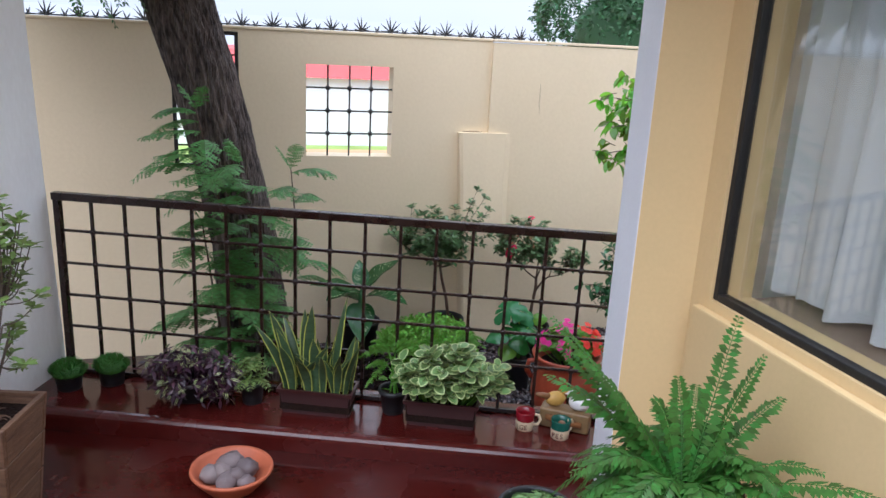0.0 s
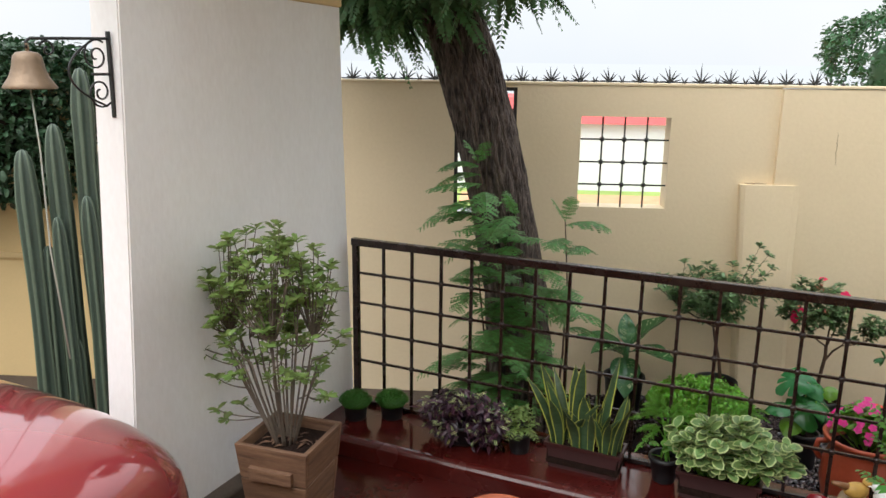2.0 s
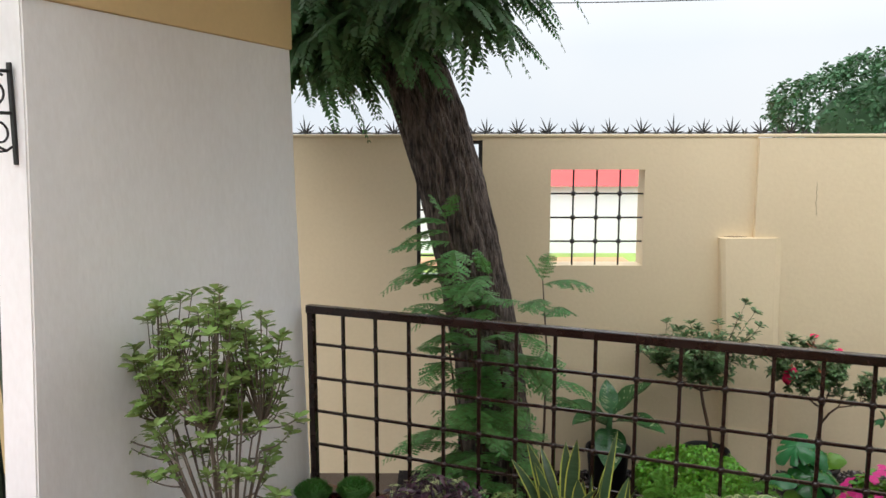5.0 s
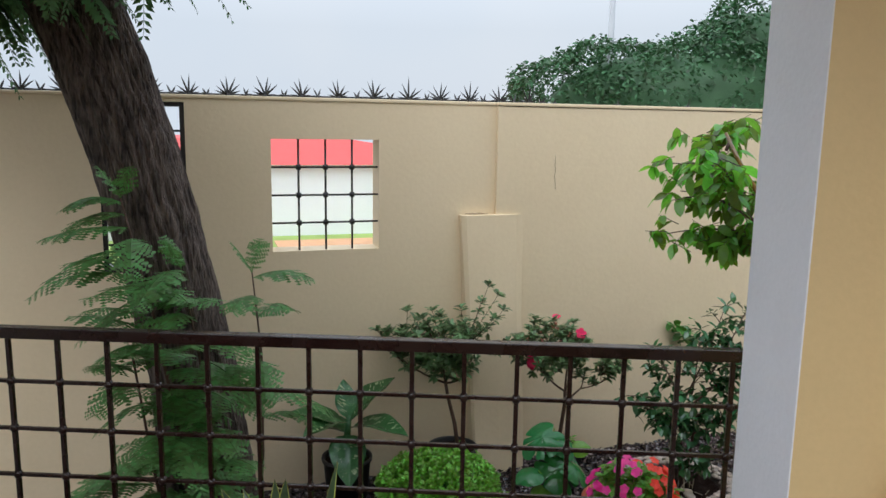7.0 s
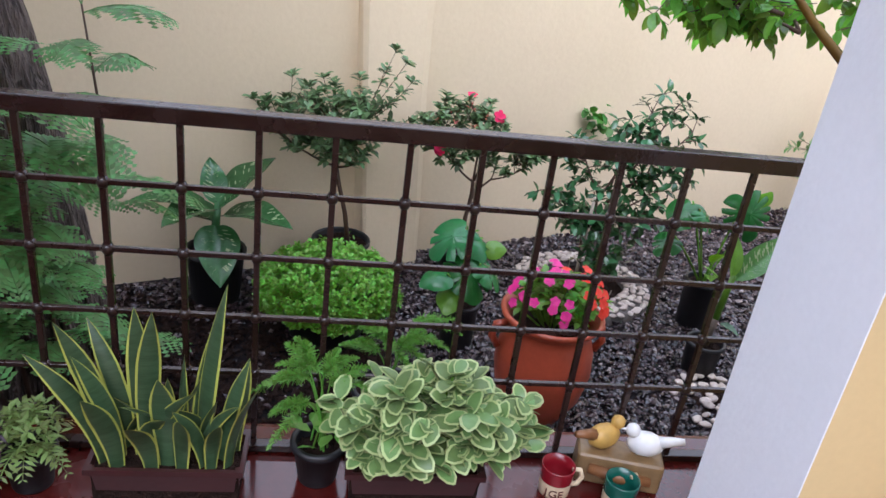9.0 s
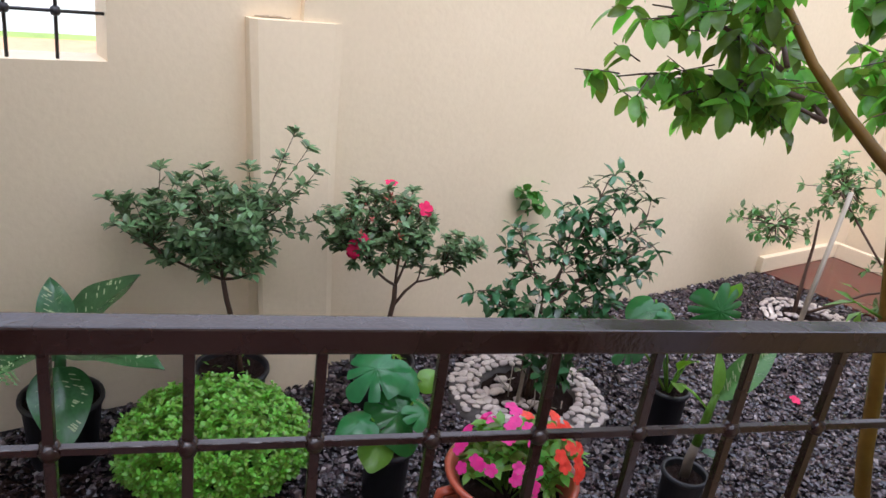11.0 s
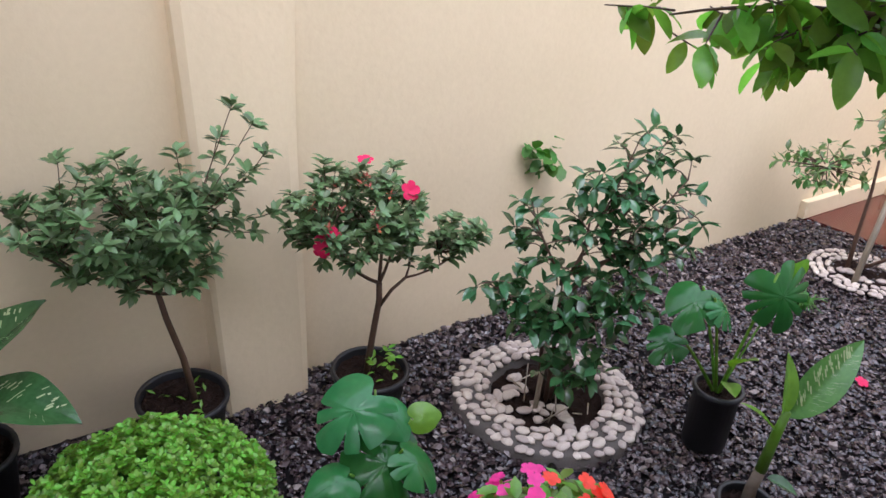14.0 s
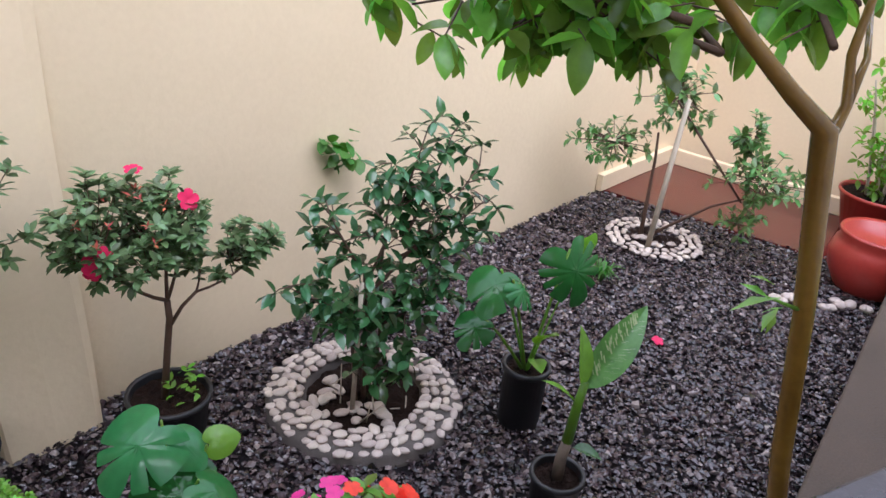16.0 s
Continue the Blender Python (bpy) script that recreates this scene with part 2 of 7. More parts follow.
    letters=mat("brown_glaze", (0.10, 0.03, 0.02), 0.3, 0.1, 14, 60, 0.05),
    ochre=mat("ochre_glaze", (0.50, 0.30, 0.07), 0.45, 0.3, 18, 60, 0.15),
    birdwhite=mat("white_glaze", (0.72, 0.72, 0.72), 0.35, 0.12, 18, 60, 0.1),
    # colours the streak and also the painted shadow line above the pilaster
    stain_shadow=mat("plaster_stain_shadow", (0.34, 0.26, 0.165), 0.85, 0.3, 20, 90, 0.2),
    curtain=mat("sheer_curtain", (0.80, 0.82, 0.84), 0.8, 0.05, 5, 80, 0.1, transl=0.4),
    inside=mat("room_plaster", (0.74, 0.73, 0.70), 0.8, 0.08, 2, 40, 0.1),
    grass=mat("lawn", (0.085, 0.17, 0.035), 0.8, 0.3, 1.5, 40, 0.6, dist=0.03),
    vergegrass=mat("bright_grass", (0.30, 0.42, 0.10), 0.8, 0.3, 1.2, 40, 0.5, dist=0.03),
    road=mat("wet_road", (0.33, 0.335, 0.35), 0.28, 0.15, 1.2, 40, 0.15, rough_var=0.12),
    brickpave=mat("brick_pavement", (0.40, 0.28, 0.235), 0.5, 0.2, 6, 60, 0.3),
    brickfar=mat("orange_brick", (0.62, 0.33, 0.17), 0.6, 0.2, 4, 40, 0.2),
    sillwood=mat("brown_sill", (0.24, 0.17, 0.115), 0.55, 0.25, 6, 60, 0.2, stretch=(1, 8, 8)),
    kerb=mat("wet_red_kerb", (0.062, 0.0078, 0.0062), 0.19, 0.35, 4.0, 45, 0.07, rough_var=0.14, spec=0.45, coat=0.15),
    farwhite=mat("far_white_wall", (0.80, 0.81, 0.83), 0.7, 0.04, 2, 30, 0.1),
    farred=mat("far_red_wall", (0.60, 0.075, 0.065), 0.6, 0.1, 3, 30, 0.1),
    farglass=mat("far_window", (0.10, 0.12, 0.14), 0.1, 0.1, 3, 30, 0.0),
    pole=mat("grey_pole", (0.42, 0.43, 0.45), 0.6, 0.1, 4, 40, 0.2),
    ceil=mat("ceiling_plaster", (0.82, 0.80, 0.76), 0.8, 0.05, 3, 50, 0.2),
    boxclay=mat("brown_glazed_clay", (0.20, 0.125, 0.055), 0.4, 0.3, 14, 60, 0.15),
    boxlog=mat("moulded_log", (0.20, 0.085, 0.03), 0.4, 0.3, 14, 60, 0.15),
    glass=plain_glass("window_glass", (0.93, 0.95, 0.95)),
)
GZ = -0.414          # garden level
FZ = -0.06             # porch level
CZ = 0.03            # top of the red kerb
SLANT = math.atan(0.39)
WALL = Matrix.Translation((0, 5.275, 0)) @ Matrix.Rotation(SLANT, 4, "Z")


def W(u, d, z=0.0):
    """A place along the boundary wall: u along it, d out from its face towards the porch."""
    return WALL @ Vector((u, -d, z))


# ---- building helpers ----
class Mesh:
    """Collects vertices and faces, with a material slot a face."""

    def __init__(self):
        self.v, self.f, self.m = [], [], []

    def add(self, verts, faces, slot=0):
        o = len(self.v)
        self.v.extend(verts)
        self.f.extend([tuple(i + o for i in f) for f in faces])
        self.m.extend([slot] * len(faces))
        return self

    def make(self, name, mats, parent=None, label="", smooth=True, m=None):
        me = bpy.data.meshes.new(name)
        me.from_pydata([tuple(p) for p in self.v], [], self.f)
        for q in (mats if isinstance(mats, (list, tuple)) else [mats]):
            me.materials.append(q)
        me.polygons.foreach_set("material_index", self.m)
        if smooth:
            me.polygons.foreach_set("use_smooth", [True] * len(me.polygons))
        me.update()
        return put(name, me, parent, label, m)


def put(name, me, parent=None, label="", m=None):
    ob = new(name, me)
    if parent:
        ob.parent = parent
    if m is not None:
        ob.matrix_basis = m
    if label:
        tagged(ob, label)
    return ob


def part(name, bm, material, parent=None, label="", smooth=False, m=None):
    me = bpy.data.meshes.new(name)
    bm.to_mesh(me)
    bm.free()
    for q in (material if isinstance(material, (list, tuple)) else [material]):
        me.materials.append(q)
    if smooth:
        me.polygons.foreach_set("use_smooth", [True] * len(me.polygons))
    return put(name, me, parent, label, m)


def thing(name, label, category, m, group=""):
    ob = new(name)
    ob.matrix_basis = m
    ob.empty_display_size = 0.05
    return tagged(ob, label, category, group)


def box_bm(x0, x1, y0, y1, z0, z1, bevel=0.0, seg=2):
    bm = bmesh.new()
    bmesh.ops.create_cube(bm, size=1.0)
    for v in bm.verts:
        v.co = Vector((x0 + (v.co.x + 0.5) * (x1 - x0), y0 + (v.co.y + 0.5) * (y1 - y0), z0 + (v.co.z + 0.5) * (z1 - z0)))
    if bevel:
        bmesh.ops.bevel(bm, geom=bm.edges[:], offset=bevel, segments=seg, affect="EDGES", profile=0.6)
    return bm


def lathe(profile, n=28, mesh=None, slot=0):
    """Turns (radius, height) points round z."""
    mesh = mesh or Mesh()
    vs, fs = [], []
    for r, z in profile:
        for k in range(n):
            a = 2 * math.pi * k / n
            vs.append((r * math.cos(a), r * math.sin(a), z))
    for i in range(len(profile) - 1):
        for k in range(n):
            a, b = i * n + k, i * n + (k + 1) % n
            fs.append((a, b, b + n, a + n))
    return mesh.add(vs, fs, slot)


def disc(mesh, r, z, n=28, slot=0, rough=0.0, rng=None):
    vs = [(0, 0, z)]
    for ring in (0.5, 1.0):
        for k in range(n):
            a = 2 * math.pi * k / n
            dz = rng.uniform(-rough, rough) if rng and ring < 1 else 0
            vs.append((r * ring * math.cos(a), r * ring * math.sin(a), z + dz))
    fs = [(0, 1 + k, 1 + (k + 1) % n) for k in range(n)] + [(1 + k, 1 + n + k, 1 + n + (k + 1) % n, 1 + (k + 1) % n) for k in range(n)]
    return mesh.add(vs, fs, slot)


def tube(mesh, pts, radii, n=7, slot=0, cap=True, bumpy=0.0, rng=None):
    """A tapered tube through points."""
    pts = [Vector(p) for p in pts]
    if not hasattr(radii, "__len__"):
        radii = [radii] * len(pts)
    vs, fs = [], []
    side = Vector((1, 0, 0))
    for i, p in enumerate(pts):
        d = (pts[min(i + 1, len(pts) - 1)] - pts[max(i - 1, 0)])
        d = d.normalized() if d.length > 1e-9 else Vector((0, 0, 1))
        side = side - d * side.dot(d)
        if side.length < 1e-4:
            side = d.orthogonal()
        side.normalize()
        up = d.cross(side)
        for k in range(n):
            a = 2 * math.pi * k / n
            r = radii[i] * (1 + (rng.uniform(-bumpy, bumpy) if bumpy else 0))
            vs.append(p + side * (r * math.cos(a)) + up * (r * math.sin(a)))
    for i in range(len(pts) - 1):
        for k in range(n):
            a, b = i * n + k, i * n + (k + 1) % n
            fs.append((a, b, b + n, a + n))
    if cap:
        fs.append(tuple(range(n - 1, -1, -1)))
        fs.append(tuple((len(pts) - 1) * n + k for k in range(n)))
    return mesh.add(vs, fs, slot)


def bezier(p0, p1, p2, n=6):
    p0, p1, p2 = Vector(p0), Vector(p1), Vector(p2)
    return [p0 * (1 - t) ** 2 + p1 * (2 * t * (1 - t)) + p2 * t * t for t in [k / n for k in range(n + 1)]]


def leaf_shape(L, Wd, fold=0.25, droop=0.2, stations=((0.0, 0.06), (0.3, 0.85), (0.55, 1.0), (0.8, 0.62), (1.0, 0.0))):
    """A folded, drooping leaf along +x, its face up."""
    vs, fs = [], []
    for s, w in stations:
        x, z = L * s, -droop * L * s * s
        vs += [(x, -Wd / 2 * w, z + fold * Wd / 2 * w), (x, 0, z), (x, Wd / 2 * w, z + fold * Wd / 2 * w)]
    for i in range(len(stations) - 1):
        a = 3 * i
        fs += [(a, a + 3, a + 4, a + 1), (a + 1, a + 4, a + 5, a + 2)]
    return vs, fs


SMALL = ((0.0, 0.1), (0.45, 1.0), (1.0, 0.0))


def frame_of(d, rng, roll=0.6):
    """A turn whose x runs along d, with its z as high as it goes."""
    d = Vector(d).normalized()
    y = Vector((0, 0, 1)).cross(d)
    if y.length < 1e-3:
        y = Vector((0, 1, 0))
    y.normalize()
    r = Matrix((d, y, d.cross(y))).transposed()
    return r @ Matrix.Rotation(rng.uniform(-roll, roll), 3, "X")


def put_leaf(mesh, shape, p, d, rng, scale=1.0, roll=0.6, slot=0):
    r = frame_of(d, rng, roll) * scale
    p = Vector(p)
    mesh.add([p + r @ Vector(v) for v in shape[0]], shape[1], slot)


def rand_dir(rng, zmin=-1.0, zmax=1.0):
    z, a = rng.uniform(zmin, zmax), rng.uniform(0, 2 * math.pi)
    s = math.sqrt(max(0, 1 - z * z))
    return Vector((s * math.cos(a), s * math.sin(a), z))


def grid_wall(name, u0, u1, z0, z1, d0, d1, holes, material, m, label=""):
    """A wall from u0 to u1, d0 to d1 thick (local y), with rectangular openings through it."""
    us = sorted({u0, u1, *[q for h in holes for q in h[:2]]})
    zs = sorted({z0, z1, *[q for h in holes for q in h[2:]]})
    full = {}
    for i in range(len(us) - 1):
        for k in range(len(zs) - 1):
            cu, cz = (us[i] + us[i + 1]) / 2, (zs[k] + zs[k + 1]) / 2
            full[i, k] = not any(h[0] < cu < h[1] and h[2] < cz < h[3] for h in holes)
    g = Mesh()
    for (i, k), on in full.items():
        if not on:
            continue
        a, b, c, d = us[i], us[i + 1], zs[k], zs[k + 1]
        g.add([(a, d0, c), (b, d0, c), (b, d0, d), (a, d0, d)], [(0, 1, 2, 3)])
        g.add([(a, d1, c), (b, d1, c), (b, d1, d), (a, d1, d)], [(3, 2, 1, 0)])
        for di, dk, q in ((-1, 0, [(a, d0, c), (a, d0, d), (a, d1, d), (a, d1, c)]), (1, 0, [(b, d0, d), (b, d0, c), (b, d1, c), (b, d1, d)]),
                          (0, -1, [(b, d0, c), (a, d0, c), (a, d1, c), (b, d1, c)]), (0, 1, [(a, d0, d), (b, d0, d), (b, d1, d), (a, d1, d)])):
            if not full.get((i + di, k + dk), False):
                g.add(q, [(0, 1, 2, 3)])
    ob = g.make(name, material, smooth=False, m=m)
    return tagged(ob, label, kind="structure")


# ---- the setting ----
def structure(name, bm, material, label="", m=None, smooth=False):
    return tagged(part(name, bm, material, None, label, smooth, m), kind="structure")


WTOP = 1.578
WIN = (-1.511, -0.971, 0.836, 1.394)
SLOT = (-2.285, -1.905, 0.76, 1.56)
# boundary wall in two lengths that meet at a seam, the garden length 30 mm proud
grid_wall("wall_north", -4.6, -0.335, GZ - 0.2, WTOP, 0.0, 0.15, [WIN, SLOT], M["wall"], WALL, "yellow plastered boundary wall with a barred window")
grid_wall("wall_north_garden", -0.335, 4.2, GZ - 0.2, WTOP - 0.004, -0.03, 0.15, [], M["wall"], WALL, "yellow plastered boundary wall behind the flower bed")
grid_wall("wall_east", -4.5, -0.03, GZ - 0.2, WTOP + 0.6, -0.15, 0.0, [],
          M["wall"], WALL @ Matrix.Translation((4.2, 0, 0)) @ Matrix.Rotation(radians(90), 4, "Z"), "yellow plastered end wall of the terrace")


def pilaster():
    """A battered pilaster: deep and narrow at its foot, wider and nearly flush at its top."""
    g = Mesh()
    rings = []
    for k in range(9):
        f = k / 8
        z = GZ - 0.1 + (1.002 - GZ + 0.1) * f
        left, right = -0.456 - 0.080 * f, -0.175 + 0.006 * math.sin(7 * f)
        dl, dr = 0.15 - 0.09 * f ** 0.8, 0.15 - 0.108 * f ** 0.8
        e = 0.010 + 0.012 * f
        rings.append([(left, 0.05, z), (left, -dl + e, z), (left + e, -dl, z), ((left + right) / 2, -(dl + dr) / 2 - 0.003, z), (right - 2 * e, -dr, z), (right, -dr + e * 0.8, z), (right + 0.01, 0.05, z)])
    g.add([p for ring in rings for p in ring], [(7 * k + i, 7 * k + i + 1, 7 * k + i + 8, 7 * k + i + 7) for k in range(8) for i in range(6)] + [tuple(range(56, 63))])
    tagged(g.make("pilaster", M["wall"], None, "short yellow plastered pilaster against the wall", False, WALL), kind="structure")


pilaster()
for a, b, base in ((-4.6, -0.337, 0.0), (-0.333, 4.05, -0.03)):
    structure("trim_coping", box_bm(a, b, base - 0.006, 0.156, WTOP, WTOP + 0.018, 0.005), M["wall"], "thin mortar coping on the wall", WALL)


def wall_marks():
    """A dark run-off streak, and a painted shadow line over the pilaster's joint."""
    rng = random.Random(17)
    for name, label, ends, w, d in (("wall_streak", "dark run-off streak on the plaster", ((0.001, 1.325), (0.006, 1.25), (0.004, 1.19), (0.013, 1.12)), 0.0024, 0.0305),
                                    ("wall_joint", "painted shadow line of the joint over the pilaster", ((-0.50, 1.004), (-0.43, 1.006), (-0.356, 1.004)), 0.005, 0.0015)):
        pts = []
        for (u0, z0), (u1, z1) in zip(ends, ends[1:]):
            for k in range(5):
                pts.append((u0 + (u1 - u0) * k / 5 + rng.uniform(-0.003, 0.003), -d, z0 + (z1 - z0) * k / 5 + rng.uniform(-0.003, 0.003)))
        g = Mesh()
        tube(g, pts, [w * (0.35 + 0.65 * math.sin(math.pi * k / (len(pts) - 1))) for k in range(len(pts))], 5)
        tagged(g.make(name, M["stain_shadow"], None, label, m=WALL), kind="structure")


wall_marks()
# gate end of the boundary wall, with an arched opening
def arch_wall():
    out = [(-9.0, GZ - 0.2), (-6.92, GZ - 0.2), (-6.92, 0.47)]
    out += [(-6.30 - 0.62 * math.cos(math.pi * k / 14), 0.47 + 0.42 * math.sin(math.pi * k / 14)) for k in range(1, 14)]
    out += [(-5.68, 0.47), (-5.68, GZ - 0.2), (-4.6, GZ - 0.2), (-4.6, WTOP + 0.1), (-9.0, WTOP + 0.1)]
    bm = bmesh.new()
    vs = [bm.verts.new((u, -0.02, z)) for u, z in out]
    f = bm.faces.new(vs)
    ext = bmesh.ops.extrude_face_region(bm, geom=[f])
    bmesh.ops.translate(bm, vec=(0, 0.18, 0), verts=[g for g in ext["geom"] if isinstance(g, bmesh.types.BMVert)])
    bmesh.ops.recalc_face_normals(bm, faces=bm.faces)
    structure("wall_gate", bm, M["house"], "tan plastered wall with an arched gateway", WALL)
    structure("trim_gate", box_bm(-5.478, -4.7, -0.05, -0.021, 0.40, 0.44, 0.01), M["house"], "plaster band beside the gateway", WALL)


arch_wall()

# ground
structure("ground", box_bm(-400, 400, -400, 400, GZ - 0.40, GZ - 0.20), M["grass"], "wet lawn reaching far beyond the wall")
structure("pavement", box_bm(-60, 60, 0.16, 1.3, GZ - 0.3, GZ - 0.05), M["brickpave"], "brick pavement outside the wall", WALL)
structure("road", box_bm(-60, 60, 1.3, 4.9, GZ - 0.3, GZ - 0.10), M["road"], "pale wet road", WALL)
def haze():
    """Added glowing ring for pale rainy distance; closes the view past the houses."""
    m = bpy.data.materials.new("haze_glow")
    m.use_nodes = True
    n, l = m.node_tree.nodes, m.node_tree.links
    e = n.new("ShaderNodeEmission")
    e.inputs[0].default_value, e.inputs[1].default_value = (0.90, 0.95, 1.0, 1), 0.80
    l.new(e.outputs[0], n["Material Output"].inputs[0])
    g = Mesh()
    k = 48
    vs = [(72 * math.cos(2 * math.pi * i / k), 72 * math.sin(2 * math.pi * i / k), z) for z in (-1.0, 2.6) for i in range(k)]
    g.add(vs, [(i, (i + 1) % k, k + (i + 1) % k, k + i) for i in range(k)])
    tagged(g.make("backdrop", m), "pale glowing ring standing in for rainy haze far away", kind="structure")


haze()
structure("pavement_far", box_bm(-7, 40, 4.9, 7.3, GZ - 0.3, GZ - 0.055), M["road"], "pale wet forecourt across the road", WALL)
structure("garden_bed", box_bm(-2.4, 4.3, -3.6, 0.0, GZ - 0.25, GZ - 0.012), M["bed"], "dark earth of the garden bed", WALL)
structure("driveway", box_bm(-9, -2.4, -6, 0.0, GZ - 0.25, GZ - 0.03), M["grey"], "wet concrete drive inside the gate", WALL)


def prism(pts, z0, z1, bevel=0.0):
    bm = bmesh.new()
    f = bm.faces.new([bm.verts.new((x, y, z0)) for x, y in pts])
    ext = bmesh.ops.extrude_face_region(bm, geom=[f])
    bmesh.ops.translate(bm, vec=(0, 0, z1 - z0), verts=[g for g in ext["geom"] if isinstance(g, bmesh.types.BMVert)])
    bmesh.ops.recalc_face_normals(bm, faces=bm.faces)
    if bevel:
        top = [e for e in bm.edges if all(abs(v.co.z - z1) < 1e-6 for v in e.verts)]
        bmesh.ops.bevel(bm, geom=top, offset=bevel, segments=4, affect="EDGES", profile=0.5)
    return bm


structure("terrace_floor", prism([(2.885, 6.40), (3.47, 5.25), (3.80, 4.60), (5.4, 4.9), (4.6, 6.95)], GZ - 0.1, GZ + 0.012), M["redwet"], "wet red terrace floor at the end of the garden")
structure("baseboard_north", box_bm(3.05, 4.05, -0.075, -0.031, GZ + 0.012, GZ + 0.12, 0.006), M["wall"], "plastered skirting on the terrace", WALL)
structure("baseboard_east", box_bm(4.0, 4.049, -3.2, -0.076, GZ + 0.012, GZ + 0.12, 0.006), M["wall"], "plastered skirting on the end wall", WALL)
structure("path_slab", prism([(1.22, 3.60), (1.40, 3.752), (4.2, 5.124), (4.6, 4.3), (1.22, 2.97)], GZ - 0.1, -0.10, 0.012), M["grey"], "rough wet concrete slab beside the house")

# porch
structure("floor", prism([(-3.3, -4.0), (3.0, -4.0), (3.0, -2.2), (1.2, 2.0), (0.9, 2.9), (-2.3, 2.95), (-2.3, 1.9), (-3.3, 1.9)], GZ - 0.2, FZ), M["floor"], "polished wet red cement porch floor")
structure("kerb", prism([(-2.32, 2.785), (-1.4, 2.80), (-0.7, 2.812), (0.2, 2.835), (0.56, 2.84), (0.56, 3.27), (-2.32, 3.27)], GZ - 0.2, CZ, 0.034), M["kerb"], "wet red cement kerb under the railing", smooth=False)
structure("kerb_side", prism([(-2.42, 1.80), (-2.02, 1.80), (-2.04, 2.782), (-2.42, 2.780)], GZ - 0.2, CZ + 0.02, 0.02), M["grey"], "dark cement plinth under the pillar")


def pillar_left():
    """A broad plastered pier that spreads a little towards its foot."""
    bm = box_bm(-2.222, -2.098, 1.885, 3.115, CZ - 0.02, 1.915)
    bmesh.ops.subdivide_edges(bm, edges=[e for e in bm.edges if abs(e.verts[0].co.z - e.verts[1].co.z) > 1], cuts=5)
    bmesh.ops.bevel(bm, geom=[e for e in bm.edges if abs(e.verts[0].co.z - e.verts[1].co.z) > 0.1 and len(e.link_faces) == 2 and e.calc_face_angle(0) > 1], offset=0.005, segments=2, affect="EDGES")
    for v in bm.verts:
        f = (1.915 - v.co.z) / 1.9
        v.co.y += (0.075 if v.co.y > 2.5 else -0.10) * f ** 1.3
    structure("pillar_left", bm, M["pillar"], "broad white plastered porch pillar with grey stains")


pillar_left()
structure("pillar_left_head", box_bm(-2.23, -2.09, 1.875, 3.12, 1.916, 2.45, 0.006), M["house"], "yellow painted beam end above the pillar")
pr = prism([(0.323, 2.65), (0.54, 2.65), (0.66, 2.95), (0.296, 2.912)], FZ, 2.45)
structure("pillar_right", pr, M["house"], "tan plastered corner of the house")
structure("pillar_right_reveal", prism([(0.3195, 2.648), (0.3225, 2.648), (0.2955, 2.914), (0.2925, 2.914)], FZ + 0.004, 2.45), M["white"], "white painted side of the corner pillar")
HOUSE = Matrix.Translation((0.525, 2.652, 0)) @ Matrix.Rotation(SLANT - radians(90), 4, "Z")
# local x runs along the house front from the corner; local y points into the house
grid_wall("wall_house", 0.0, 4.9, FZ, 2.45, 0.0, 0.16, [(0.10, 2.3, 0.815, 2.1)], M["house"], HOUSE, "tan plastered house wall with a wide window")
structure("wall_house_dado", box_bm(0.058, 4.88, -0.032, -0.0005, FZ + 0.002, 0.785, 0.007), M["house"], "proud plastered dado under the window", HOUSE)
grid_wall("wall_back", -8.0, 4.5, FZ - 0.5, 2.45, 0.0, 0.15, [], M["house"], Matrix.Translation((0, -3.2, 0)), "tan plastered wall behind the porch")
# unseen strip; cut short to let light in and painted pale to bounce it
structure("ceiling", prism([(1.35, 1.7), (0.75, 3.2), (-2.3, 3.2), (-2.3, 1.75)], 2.452, 2.6), M["ceil"], "plain porch ceiling")
# room behind the window
structure("room_floor", box_bm(0.0, 4.5, 0.17, 2.6, 0.55, 0.60), M["inside"], "room floor behind the window", HOUSE)
structure("room_wall", box_bm(-0.1, 4.5, 2.6, 2.7, 0.5, 2.6), M["inside"], "room wall behind the curtain", HOUSE)
structure("room_wall_end", box_bm(-0.1, -0.02, 0.3, 2.6, 0.5, 2.6), M["inside"], "end wall of the room", HOUSE)
structure("room_ceiling", box_bm(-0.1, 4.5, 0.17, 2.6, 2.46, 2.56), M["inside"], "room ceiling", HOUSE)


def window_right():
    w = tagged(new("window_1"), "wide dark-framed window with white curtains", "window", kind="structure")
    w.matrix_basis = HOUSE
    x0, x1, z0, z1 = 0.10, 2.3, 0.815, 2.1
    t = 0.024
    part("window_frame", box_bm(x0, x0 + t, 0.012, 0.05, z0, z1, 0.004), M["black"], w)
    part("window_frame", box_bm(x1 - t, x1, 0.012, 0.05, z0, z1, 0.004), M["black"], w)
    part("window_frame", box_bm(x0 + t, x1 - t, 0.012, 0.05, z0, z0 + t, 0.004), M["black"], w)
    part("window_frame", box_bm(x0 + t, x1 - t, 0.012, 0.05, z1 - t, z1, 0.004), M["black"], w)
    part("window_sill", box_bm(x0 + 0.001, x1 - 0.001, 0.052, 0.50, z0 - 0.06, z0 - 0.003, 0.004), M["sillwood"], w, "wide brown inner sill")
    p = part("pane", box_bm(x0 + t, x1 - t, 0.028, 0.034, z0 + t, z1 - t), M["glass"], w, "clear reflecting glass")
    p.visible_shadow = False


window_right()


